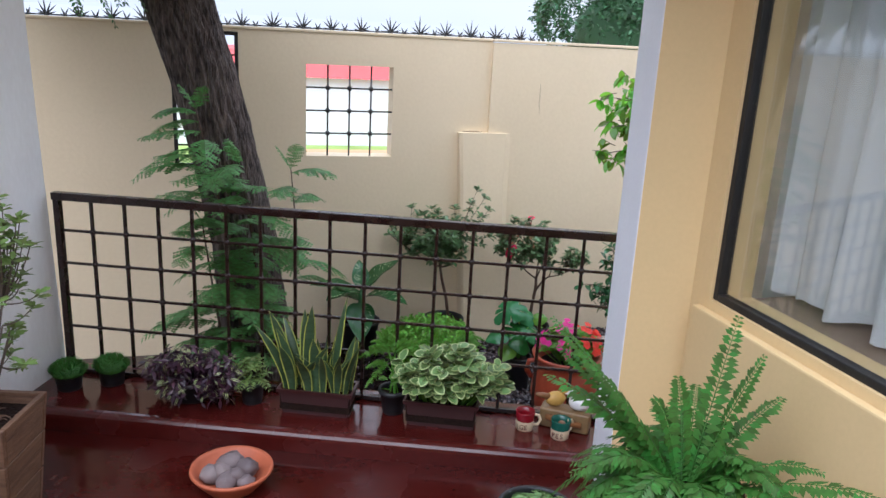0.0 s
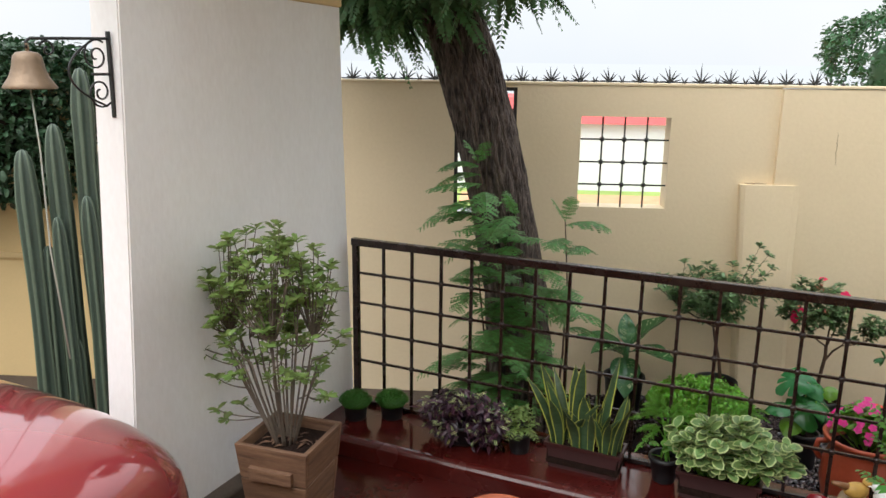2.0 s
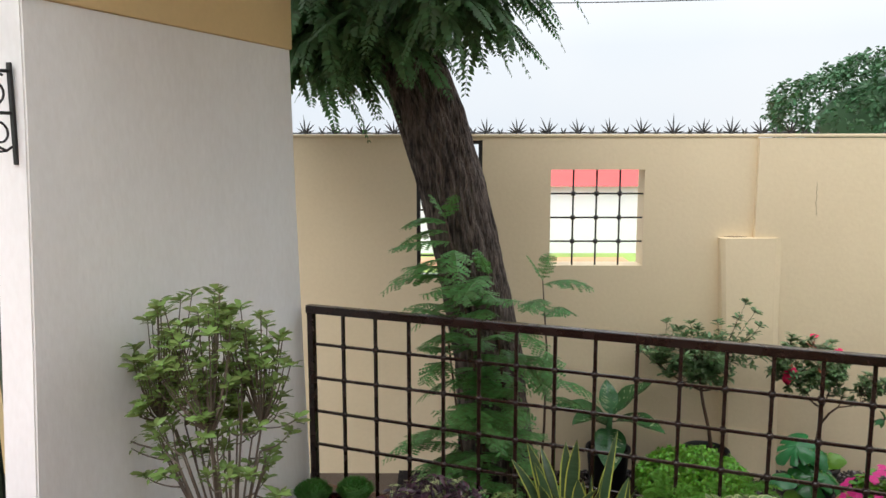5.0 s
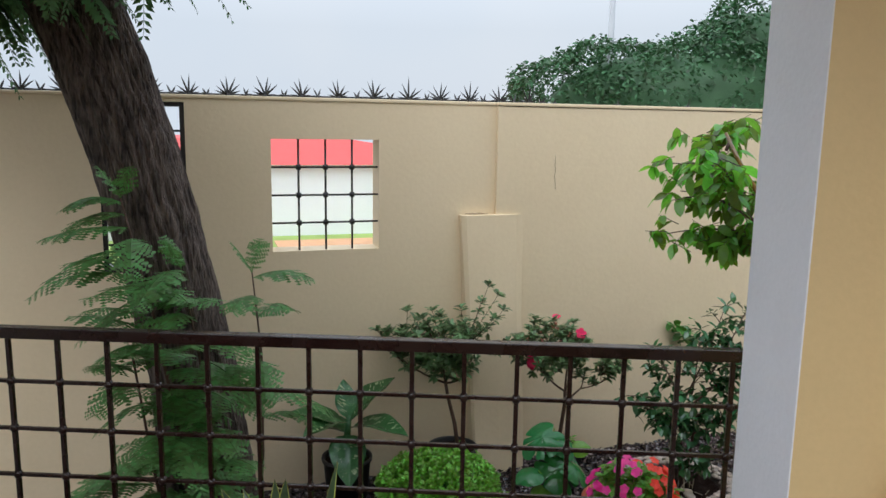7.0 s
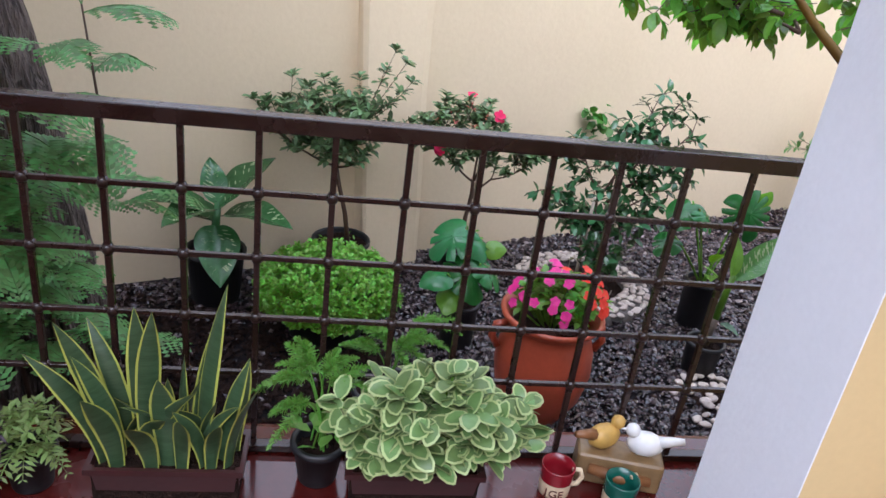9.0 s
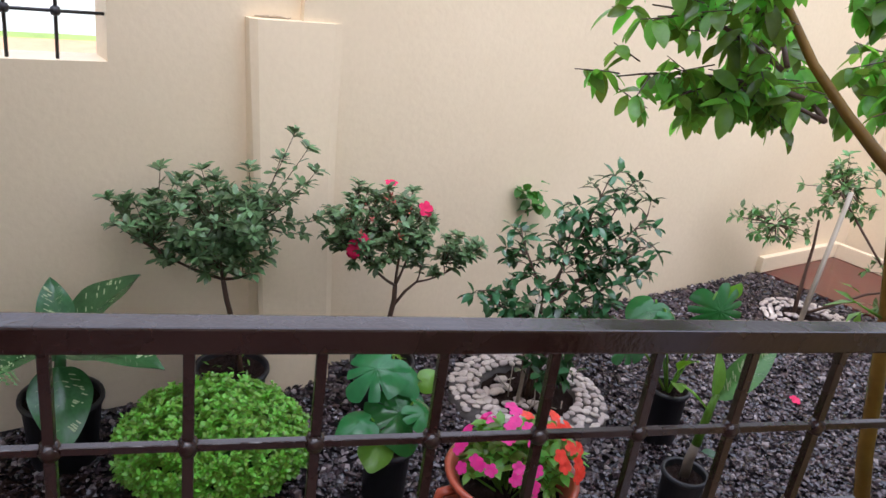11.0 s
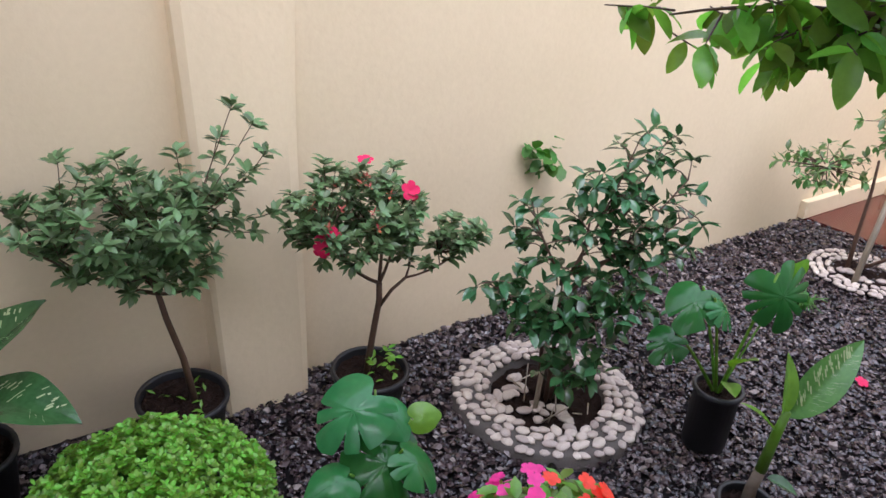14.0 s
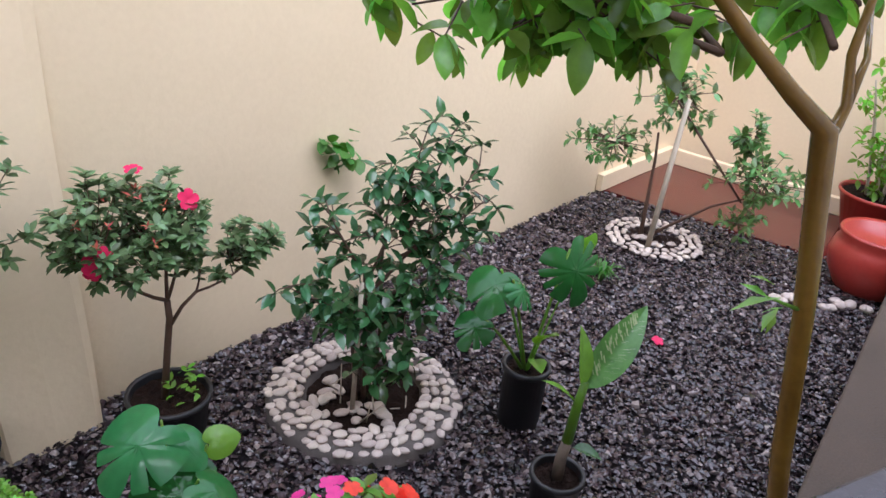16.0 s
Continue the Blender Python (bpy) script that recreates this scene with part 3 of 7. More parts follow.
def curtain():
    c = Mesh()
    n, zs = 150, [0.835, 0.88, 1.1, 1.5, 1.9, 2.2]
    rng = random.Random(3)
    ph = [rng.uniform(0, 6) for _ in range(4)]
    vs = []
    for z in zs:
        for k in range(n + 1):
            x = 0.10 + 2.2 * k / n
            y = 0.26 + 0.028 * math.sin(x * 42 + ph[0]) + 0.02 * math.sin(x * 23 + ph[1] + z * 0.6) + 0.012 * math.sin(x * 77 + ph[2])
            vs.append((x + 0.012 * math.sin(z * 3 + x * 9), y, z + (0.012 * math.sin(x * 31) if z < 0.85 else 0)))
    fs = [(i * (n + 1) + k, i * (n + 1) + k + 1, (i + 1) * (n + 1) + k + 1, (i + 1) * (n + 1) + k) for i in range(len(zs) - 1) for k in range(n)]
    c.add(vs, fs)
    ob = c.make("curtain", M["curtain"], m=HOUSE)
    tagged(ob, "sheer white curtain hanging in folds behind the glass", "curtain")
    rod = Mesh()
    tube(rod, [(0.05, 0.26, 2.2), (2.4, 0.26, 2.2)], 0.012)
    rod.make("curtain_rod", M["black"], ob)


curtain()


# ---- barred openings in the boundary wall ----
def wall_grille(name, label, u0, u1, z0, z1, cols, rows, frame_t, m, y=0.075, knobs=True, kind="structure", bar=0.0055, mat_=None):
    w = tagged(new(name), label, "window", kind=kind)
    w.matrix_basis = m
    q = mat_ or M["black"]
    if frame_t:
        for a, b, c, d in ((u0, u0 + frame_t, z0, z1), (u1 - frame_t, u1, z0, z1), (u0 + frame_t, u1 - frame_t, z0, z0 + frame_t), (u0 + frame_t, u1 - frame_t, z1 - frame_t, z1)):
            part("frame_bar", box_bm(a, b, y - 0.012, y + 0.012, c, d, 0.002), q, w)
    ball = Mesh()
    lathe([(0.0005, -0.017), (0.012, -0.012), (0.017, 0), (0.012, 0.012), (0.0005, 0.017)], 8, ball)
    ball_ob = None
    for i in range(1, cols):
        u = u0 + (u1 - u0) * i / cols
        g = Mesh()
        tube(g, [(u, y, z0), (u, y, z1)], bar, 6)
        g.make("upright_bar", q, w)
    for k in range(1, rows):
        z = z0 + (z1 - z0) * k / rows
        g = Mesh()
        tube(g, [(u0, y, z), (u1, y, z)], bar, 6)
        g.make("cross_bar", q, w)
        if knobs:
            for i in range(1, cols):
                at = Matrix.Translation((u0 + (u1 - u0) * i / cols, y, z))
                if ball_ob is None:
                    ball_ob = ball.make("knob", q, w, m=at)
                else:
                    put("knob", ball_ob.data, w, m=at)
    return w


wall_grille("window_2", "square unglazed wall opening with a black iron grid", *WIN, 4, 4, 0.0, WALL, y=0.03)
wall_grille("window_3", "tall narrow wall opening framed in black iron", *SLOT, 3, 6, 0.022, WALL, y=0.02)
gate = wall_grille("gate", "black iron garden gate with a square grid", -6.92, -5.682, GZ - 0.05, 0.42, 6, 6, 0.05, WALL, y=0.06, kind="structure", bar=0.008)


def gate_fanlight():
    f = tagged(new("gate_fanlight"), "arched black iron grid above the gate", "grille", kind="structure")
    f.matrix_basis = WALL
    g = Mesh()
    tube(g, [(-6.30 - 0.60 * math.cos(math.pi * k / 20), 0.06, 0.47 + 0.40 * math.sin(math.pi * k / 20)) for k in range(21)], 0.022, 6)
    g.make("arch_bar", M["black"], f)
    for i in range(1, 6):
        u = -6.92 + 1.238 * i / 6
        h = 0.47 + 0.40 * math.sqrt(max(0, 1 - ((u + 6.30) / 0.60) ** 2))
        g = Mesh()
        tube(g, [(u, 0.06, 0.42), (u, 0.06, h)], 0.008, 6)
        g.make("upright_bar", M["black"], f)
    g = Mesh()
    tube(g, [(-6.82, 0.06, 0.63), (-5.78, 0.06, 0.63)], 0.008, 6)
    g.make("cross_bar", M["black"], f)


gate_fanlight()


# ---- railing ----
def railing():
    r = thing("railing", "dark brown iron porch railing with a square grid and knobs", "railing", Matrix.Translation((0, 3.15, 0)))
    x0, n, step = -2.05, 17, 0.15
    rows = [0.70, 0.552, 0.404, 0.256]
    x1 = x0 + n * step - 0.02
    part("top_rail", box_bm(x0 - 0.02, x1, -0.018, 0.018, 0.834, 0.868, 0.003), M["iron"], r)
    part("bottom_rail", box_bm(x0 + 0.013, x1, -0.014, 0.014, CZ + 0.004, CZ + 0.024, 0.003), M["iron"], r)
    part("end_post", box_bm(x0 - 0.016, x0 + 0.012, -0.014, 0.014, CZ, 0.8335, 0.002), M["iron"], r)
    ball = Mesh()
    lathe([(0.0005, -0.0145), (0.010, -0.011), (0.0145, 0), (0.010, 0.011), (0.0005, 0.0145)], 10, ball)
    first = None
    for i in range(1, n):
        part("upright_bar", box_bm(x0 + i * step - 0.0065, x0 + i * step + 0.0065, -0.0065, 0.0065, CZ + 0.024, 0.8335, 0.001, 1), M["iron"], r)
    for z in rows:
        part("cross_bar", box_bm(x0 + 0.013, x1, -0.0055, 0.0055, z - 0.0055, z + 0.0055, 0.001, 1), M["iron"], r)
        for i in range(1, n):
            at = Matrix.Translation((x0 + i * step, 0, z))
            if first is None:
                first = ball.make("knob", M["iron"], r, m=at)
            else:
                put("knob", first.data, r, m=at)


railing()


# ---- plants: shared builders ----
def pot_mesh(r0, r1, h, lip=0.008, wall=0.006, n=28):
    """A tapered pot, open at the top with a rolled lip."""
    return lathe([(0.001, 0.0), (r0 * 0.96, 0.0), (r0, 0.006), (r1 * 0.985, h - 0.022), (r1 + lip * 0.6, h - 0.020), (r1 + lip, h - 0.012), (r1 + lip * 0.8, h),
                  (r1 - wall + 0.002, h), (r1 - wall, h - 0.006), ((r0 + r1) / 2 - wall, h * 0.5), (r0 - wall, 0.012), (0.001, 0.012)], n)


def soil_mesh(r, z, seed, rough=0.01):
    """Crumbly earth, level with z at its rim."""
    rng = random.Random(seed)
    g = Mesh()
    n, rings = 30, 9
    vs = [(0, 0, z)]
    for k in range(1, rings + 1):
        for i in range(n):
            a = 2 * math.pi * (i + 0.5 * (k % 2)) / n
            q = r * k / rings
            vs.append((q * math.cos(a), q * math.sin(a), z + (rng.uniform(-rough, rough) if k < rings else 0) + 0.5 * rough * (1 - k / rings)))
    fs = [(0, 1 + i, 1 + (i + 1) % n) for i in range(n)]
    for k in range(rings - 1):
        for i in range(n):
            a, b = 1 + k * n + i, 1 + k * n + (i + 1) % n
            fs.append((a, a + n, b + n, b))
    return g.add(vs, fs)


LEAF_LONG = leaf_shape(1.0, 0.34, 0.3, 0.15, SMALL)
LEAF_OVAL = leaf_shape(1.0, 0.5, 0.3, 0.2, ((0.0, 0.08), (0.3, 0.9), (0.65, 0.9), (1.0, 0.0)))
LEAF_ROUND = leaf_shape(1.0, 0.7, 0.2, 0.15, ((0.0, 0.2), (0.4, 1.0), (0.8, 0.75), (1.0, 0.1)))


def rosette(mesh, p, d, rng, count, size, shape, spread=0.9, slot=0):
    d = Vector(d).normalized()
    a0 = rng.uniform(0, 6.28)
    o = d.orthogonal().normalized()
    for k in range(count):
        side = Matrix.Rotation(a0 + 2 * math.pi * k / count + rng.uniform(-0.3, 0.3), 3, d) @ o
        put_leaf(mesh, shape, Vector(p) + d * rng.uniform(-0.4, 0.1) * size, d * rng.uniform(0.25, 1.0 - spread * 0.3) + side * spread, rng, size * rng.uniform(0.75, 1.2), 0.5, slot)


def crown(trunk_top, tips, rng, trunk_r, leaf_mesh, branch_mesh, shape, size, per_tip=6, along=6, mid=0.45, droop=0.0, slot=0):
    """Branches from a trunk's top to the tips, with leaf rosettes at the tips and leaves along them."""
    top = Vector(trunk_top)
    hubs = []
    for tip in tips:
        tip = Vector(tip)
        start, r = top, trunk_r
        near = [h for h in hubs if (h[0] - tip).length < (top - tip).length * 0.75]
        if near:
            start, r = min(near, key=lambda h: (h[0] - tip).length)
        ctrl = start.lerp(tip, mid) + Vector((rng.uniform(-0.02, 0.02), rng.uniform(-0.02, 0.02), -0.12 * (tip - start).length + droop))
        pts = bezier(start, ctrl, tip, 6)
        r1 = max(0.0012, r * 0.28)
        tube(branch_mesh, pts, [r * 0.7 + (r1 - r * 0.7) * k / 6 for k in range(7)], 5)
        if r > 0.003:
            hubs.append((pts[3], max(0.002, r * 0.55)))
        d = (pts[-1] - pts[-2]).normalized() + Vector((0, 0, 0.35))
        rosette(leaf_mesh, tip, d, rng, per_tip, size, shape, slot=slot)
        for _ in range(along):
            q = pts[rng.choice((3, 4, 4, 5, 5, 6))] + rand_dir(rng) * 0.006
            put_leaf(leaf_mesh, shape, q, rand_dir(rng, -0.2, 0.9), rng, size * rng.uniform(0.6, 1.1), 0.6, slot)


def blob_tips(rng, n, c, r, zcut=-1.0, inner=0.45):
    out = []
    while len(out) < n:
        d = rand_dir(rng, zcut, 1.0) * rng.uniform(inner, 1.0)
        out.append(Vector((c[0] + d.x * r[0], c[1] + d.y * r[1], c[2] + d.z * r[2])))
    return out


FLOWER = []
for k in range(5):
    vs, fs = leaf_shape(1.0, 0.95, 0.15, 0.25, ((0.0, 0.15), (0.5, 0.9), (0.85, 0.85), (1.0, 0.3)))
    r = Matrix.Rotation(2 * math.pi * k / 5, 3, "Z") @ Matrix.Rotation(-0.35, 3, "Y")
    FLOWER.append(([r @ Vector(v) for v in vs], fs))


def flower_mesh(size):
    g = Mesh()
    for vs, fs in FLOWER:
        g.add([v * size for v in vs], fs)
    return g


def ball_blob(mesh, c, r, rng, n=8, rings=5, rough=0.12, slot=0, squash=(1, 1, 1)):
    prof = [math.pi * k / rings for k in range(rings + 1)]
    vs, fs = [], []
    for a in prof:
        for k in range(n):
            b = 2 * math.pi * k / n
            q = r * (1 + rng.uniform(-rough, rough))
            vs.append((c[0] + q * math.sin(a) * math.cos(b) * squash[0], c[1] + q * math.sin(a) * math.sin(b) * squash[1], c[2] + q * math.cos(a) * squash[2]))
    for i in range(rings):
        for k in range(n):
            p, q = i * n + k, i * n + (k + 1) % n
            fs.append((p, p + n, q + n, q))
    return mesh.add(vs, fs, slot)


# ---- the garden bed ----
def gravel():
    rng = np.random.default_rng(5)
    base_v = np.array([(1, 0, 0), (-1, 0, 0), (0, 1, 0), (0, -1, 0), (0, 0, 1), (0, 0, -1), (0.6, 0.6, 0.35), (-0.6, -0.5, 0.4)], float)
    base_f = [(4, 6, 0), (4, 2, 6), (0, 6, 2), (4, 2, 1), (4, 1, 7), (4, 7, 3), (1, 3, 7), (4, 3, 0), (5, 2, 0), (5, 1, 2), (5, 3, 1), (5, 0, 3)]
    n = 62000
    u = rng.uniform(-1.6, 3.3, n)
    d = rng.uniform(0.035, 2.1, n) ** 1.0
    keep = (u > -0.95) | (d < 1.6)
    u, d = u[keep], d[keep]
    xyz = np.array([W(a, b) for a, b in zip(u, d)])
    keep = (xyz[:, 0] < 2.93 + 0.6 * (6.3 - xyz[:, 1])) & (xyz[:, 1] > 3.36 + 0.39 * np.maximum(xyz[:, 0] - 0.5, 0)) & (xyz[:, 1] > 3.3)
    keep &= np.hypot(xyz[:, 0] - 0.71, xyz[:, 1] - 4.905) > 0.20
    xyz = xyz[keep]
    n = len(xyz)
    s = 0.0050 + 0.0125 * rng.uniform(0, 1, n) ** 2.0
    ax = rng.normal(size=(n, 3, 3))
    q, _ = np.linalg.qr(ax)
    sc = np.stack([s * rng.uniform(0.9, 1.5, n), s * rng.uniform(0.7, 1.1, n), s * rng.uniform(0.35, 0.7, n)], 1)
    tilt = np.zeros((n, 3, 3))
    a, b = rng.uniform(0, 2 * np.pi, n), rng.normal(0, 0.55, n)
    ca, sa, cb, sb = np.cos(a), np.sin(a), np.cos(b), np.sin(b)
    tilt[:, 0] = np.stack([ca, -sa * cb, sa * sb], 1)
    tilt[:, 1] = np.stack([sa, ca * cb, -ca * sb], 1)
    tilt[:, 2] = np.stack([np.zeros(n), sb, cb], 1)
    jit = base_v[None] * rng.uniform(0.75, 1.25, (n, 8, 1)) * sc[:, None, :]
    v = np.einsum("nij,nkj->nki", tilt, jit) + xyz[:, None, :]
    v[:, :, 2] += (GZ + rng.uniform(-0.008, 0.010, n))[:, None]
    f = (np.array(base_f)[None] + (np.arange(n) * 8)[:, None, None]).reshape(-1, 3)
    me = bpy.data.meshes.new("gravel")
    me.from_pydata(v.reshape(-1, 3).tolist(), [], f.tolist())
    me.materials.append(M["chip"])
    me.materials.append(M["palechip"])
    me.materials.append(M["soil"])
    kind = (rng.uniform(0, 1, n) < 0.10).astype(int)
    earthy = (xyz[:, 0] < -0.28) & (xyz[:, 1] < 4.30 - 0.25 * (xyz[:, 0] + 0.28) + rng.uniform(-0.12, 0.12, n))
    kind[earthy & (rng.uniform(0, 1, n) < 0.93)] = 2
    me.polygons.foreach_set("material_index", np.repeat(kind, len(base_f)).tolist())
    ob = new("gravel", me)
    tagged(ob, "wet dark purple-grey stone chips covering the bed", "gravel", kind="stuff")


gravel()


def pebble_meshes(material, k=6):
    out = []
    for i in range(k):
        rng = random.Random(40 + i)
        g = ball_blob(Mesh(), (0, 0, 0), 1.0, rng, 8, 5, 0.10)
        ob = g.make("pebble", material)
        out.append(ob.data)
        bpy.data.objects.remove(ob)
    return out


PEB = pebble_meshes(M["pebble"])


def lay_pebble(parent, x, y, z, size, rng, name="pebble", meshes=None, flat=0.5, turn=None):
    a = rng.uniform(0, 6.3) if turn is None else turn + rng.uniform(-0.5, 0.5)
    m = Matrix.Translation((x, y, z)) @ Euler((rng.uniform(-0.2, 0.2), rng.uniform(-0.2, 0.2), a)).to_matrix().to_4x4()
    m = m @ Matrix.Diagonal((size * rng.uniform(1.1, 1.4), size * rng.uniform(0.82, 1.0), size * flat, 1))
    put(name, rng.choice(meshes or PEB), parent, m=m)


def stone_ring(label, x, y, r_in, r_out, rows, h, seed, gap=()):
    rng = random.Random(seed)
    t = thing("tree_ring", label, "planting ring", Matrix.Translation((x, y, GZ)), "pebble rings round the trees")
    if h > 0.03:
        lathe([(r_in - 0.01, -0.03), (r_in, h * 0.6), (r_in + 0.02, h), (r_out - 0.03, h), (r_out - 0.004, h * 0.8), (r_out + 0.008, -0.03)], 40).make("concrete_base", M["ringc"], t, "rough grey concrete collar")
    soil = soil_mesh(r_in + 0.012, 0.012 if h > 0.03 else 0.008, seed, 0.014)
    soil.make("soil", M["soil"], t)
    for k in range(rows):
        r = r_in + (r_out - r_in) * (k + 0.5) / rows
        count = int(2 * math.pi * r / 0.0425)
        for i in range(count):
            a = 2 * math.pi * (i + 0.5 * (k % 2)) / count + rng.uniform(-0.05, 0.05)
            if any(g0 < math.degrees(a) % 360 < g1 for g0, g1 in gap) and rng.random() < 0.85:
                continue
            q = r + rng.uniform(-0.007, 0.007)
            lay_pebble(t, q * math.cos(a), q * math.sin(a), h + 0.006 - 0.012 * (k == rows - 1) * (h > 0.03), rng.uniform(0.0160, 0.0215), rng, turn=None if rng.random() < 0.6 else a + 1.57)
    for i in range(20 if h > 0.03 else 8):
        a, q = rng.uniform(2.0, 5.0), rng.uniform(0.3, 0.9) * r_in
        lay_pebble(t, q * math.cos(a), q * math.sin(a), 0.025, rng.uniform(0.018, 0.026), rng)
    return t


stone_ring("white pebble ring set in concrete round a young tree", 0.71, 4.905, 0.202, 0.338, 4, 0.04, 1)
stone_ring("flat white pebble ring round a staked sapling", 2.72, 5.66, 0.14, 0.27, 3, 0.012, 2)
stone_ring("white pebble ring on the gravel near the lemon tree", 1.02, 3.97, 0.10, 0.21, 2, 0.012, 3, gap=((160, 215),))


def loose_pebbles():
    rng = random.Random(8)
    for i in range(26):
        k = rng.random()
        ob = put("pebble", rng.choice(PEB), m=Matrix.Translation((2.86 + 0.58 * k + rng.uniform(-0.05, 0.05), 4.98 - 0.47 * k + rng.uniform(-0.06, 0.06), GZ + 0.014))
                 @ Matrix.Rotation(rng.uniform(0, 6), 4, "Z") @ Matrix.Diagonal((0.03, 0.023, 0.018, 1)))
        tagged(ob, "white pebble on the dark gravel beside the red pot", "pebble", "loose pebbles by the red pot")


loose_pebbles()


def potted(name, label, x, y, z, r0, r1, h, pot_mat, seed, group="", category="potted plant", pot_label=""):
    t = thing(name, label, category, Matrix.Translation((x, y, z)), group)
    pot_mesh(r0, r1, h).make("pot", M[pot_mat], t, pot_label)
    soil_mesh(r1 - 0.006, h - 0.025, seed).make("soil", M["soil"], t)
    return t


# -- azalea standards --
LEAF_AZ = leaf_shape(1.0, 0.42, 0.3, 0.15, ((0.0, 0.1), (0.35, 0.85), (0.7, 0.95), (1.0, 0.0)))


def azalea_large():
    rng = random.Random(11)
    t = potted("potted_azalea", "bare-stemmed azalea with a wide dark green crown in a black pot", -0.50, 4.80, GZ, 0.10, 0.125, 0.235, "plastic", 1, "azalea standards by the wall")
    tr, br, lf = Mesh(), Mesh(), Mesh()
    pts = [(0.035, 0, 0.19), (0.01, 0.0, 0.36), (-0.025, -0.01, 0.50), (-0.04, -0.01, 0.58)]
    tube(tr, pts, [0.0115, 0.010, 0.009, 0.008], 8)
    tips = blob_tips(rng, 92, (-0.10, -0.02, 0.81), (0.30, 0.19, 0.145), -1.0, 0.55)
    tips += [Vector((0.17, 0.0, 1.10)), Vector((0.22, 0.02, 1.05)), Vector((0.13, 0.03, 1.0)), Vector((0.25, 0.0, 0.98)), Vector((0.20, -0.02, 0.93)), Vector((0.27, 0.02, 0.80)), Vector((0.22, 0.0, 0.75)),
             Vector((-0.24, 0, 0.96)), Vector((-0.12, 0.03, 0.96)), Vector((0.03, 0.02, 0.97)), Vector((-0.40, 0.0, 0.85)), Vector((0.16, -0.02, 0.88)), Vector((-0.03, -0.02, 0.62)), Vector((0.02, -0.03, 0.65)), Vector((-0.06, 0.03, 0.64))]
    tips += blob_tips(rng, 44, (-0.08, -0.02, 0.70), (0.20, 0.14, 0.11), -1.0, 0.3)
    crown(pts[-1], tips, rng, 0.009, lf, br, LEAF_AZ, 0.042, 10, 12)
    tr.make("trunk", M["twig"], t)
    br.make("branchwork", M["twig"], t)
    lf.make("foliage", M["leaf_az"], t)
    lt = Mesh()
    for k in range(14):
        put_leaf(lt, LEAF_LONG, (rng.uniform(-0.08, 0.08), rng.uniform(-0.08, 0.08), 0.22), rand_dir(rng, 0, 0.8), rng, 0.03)
    tagged(lt.make("weed", M["leaf_lime"], t), kind="stuff")


azalea_large()


def azalea_flowering():
    rng = random.Random(12)
    t = potted("potted_azalea", "bare-stemmed azalea with crimson flowers in a black pot", 0.07, 4.91, GZ, 0.095, 0.12, 0.20, "plastic", 2, "azalea standards by the wall")
    tr, br, lf = Mesh(), Mesh(), Mesh()
    tube(tr, [(-0.015, 0, 0.16), (0.0, -0.01, 0.33), (0.015, -0.01, 0.46), (0.012, -0.01, 0.52)], [0.012, 0.0105, 0.010, 0.009], 8)
    tube(tr, [(0.012, -0.01, 0.43), (0.05, -0.02, 0.50), (0.09, -0.02, 0.54)], [0.007, 0.006, 0.005], 6)
    tips = blob_tips(rng, 105, (-0.07, -0.01, 0.765), (0.235, 0.17, 0.165), -0.9, 0.55)
    crown((0.012, -0.01, 0.52), tips, rng, 0.009, lf, br, LEAF_OVAL, 0.036, 9, 14)
    side = blob_tips(rng, 22, (0.25, -0.02, 0.68), (0.10, 0.08, 0.07), -1, 0.5) + blob_tips(rng, 8, (0.16, 0, 0.60), (0.1, 0.06, 0.04), -1, 0.4)
    crown((0.09, -0.02, 0.54), side, rng, 0.006, lf, br, LEAF_OVAL, 0.036, 8, 7)
    tr.make("trunk", M["twig"], t)
    br.make("branchwork", M["twig"], t)
    lf.make("foliage", M["leaf_az"], t)
    for p, d, s in (((0.07, -0.09, 0.855), (0.3, -0.8, 0.5), 0.030), ((-0.165, -0.12, 0.715), (-0.2, -1, 0.1), 0.034), ((-0.15, -0.13, 0.74), (0.2, -1, 0.3), 0.028), ((-0.175, -0.11, 0.69), (-0.5, -0.9, -0.2), 0.026), ((-0.05, -0.03, 0.925), (0, -0.2, 1), 0.024)):
        rot = Vector(d).normalized().to_track_quat("Z", "Y").to_matrix().to_4x4()
        flower_mesh(s).make("flower", M["azred"], t, "crimson open flower", m=Matrix.Translation(p) @ rot)
    bd = Mesh()
    for p in blob_tips(rng, 16, (-0.08, -0.05, 0.80), (0.16, 0.12, 0.12), -0.3, 0.85):
        rosette(bd, p, (0, -0.3, 1), rng, 4, 0.022, LEAF_LONG)
    tagged(bd.make("faded_bloom", M["bud"], t, "dry orange-red faded blooms"), kind="stuff")
    lt = Mesh()
    for k in range(26):
        put_leaf(lt, LEAF_OVAL, (rng.uniform(-0.02, 0.09), rng.uniform(-0.08, 0.05), rng.uniform(0.185, 0.25)), rand_dir(rng, 0, 0.8), rng, 0.03)
    tagged(lt.make("weed", M["leaf_box"], t), kind="stuff")


azalea_flowering()


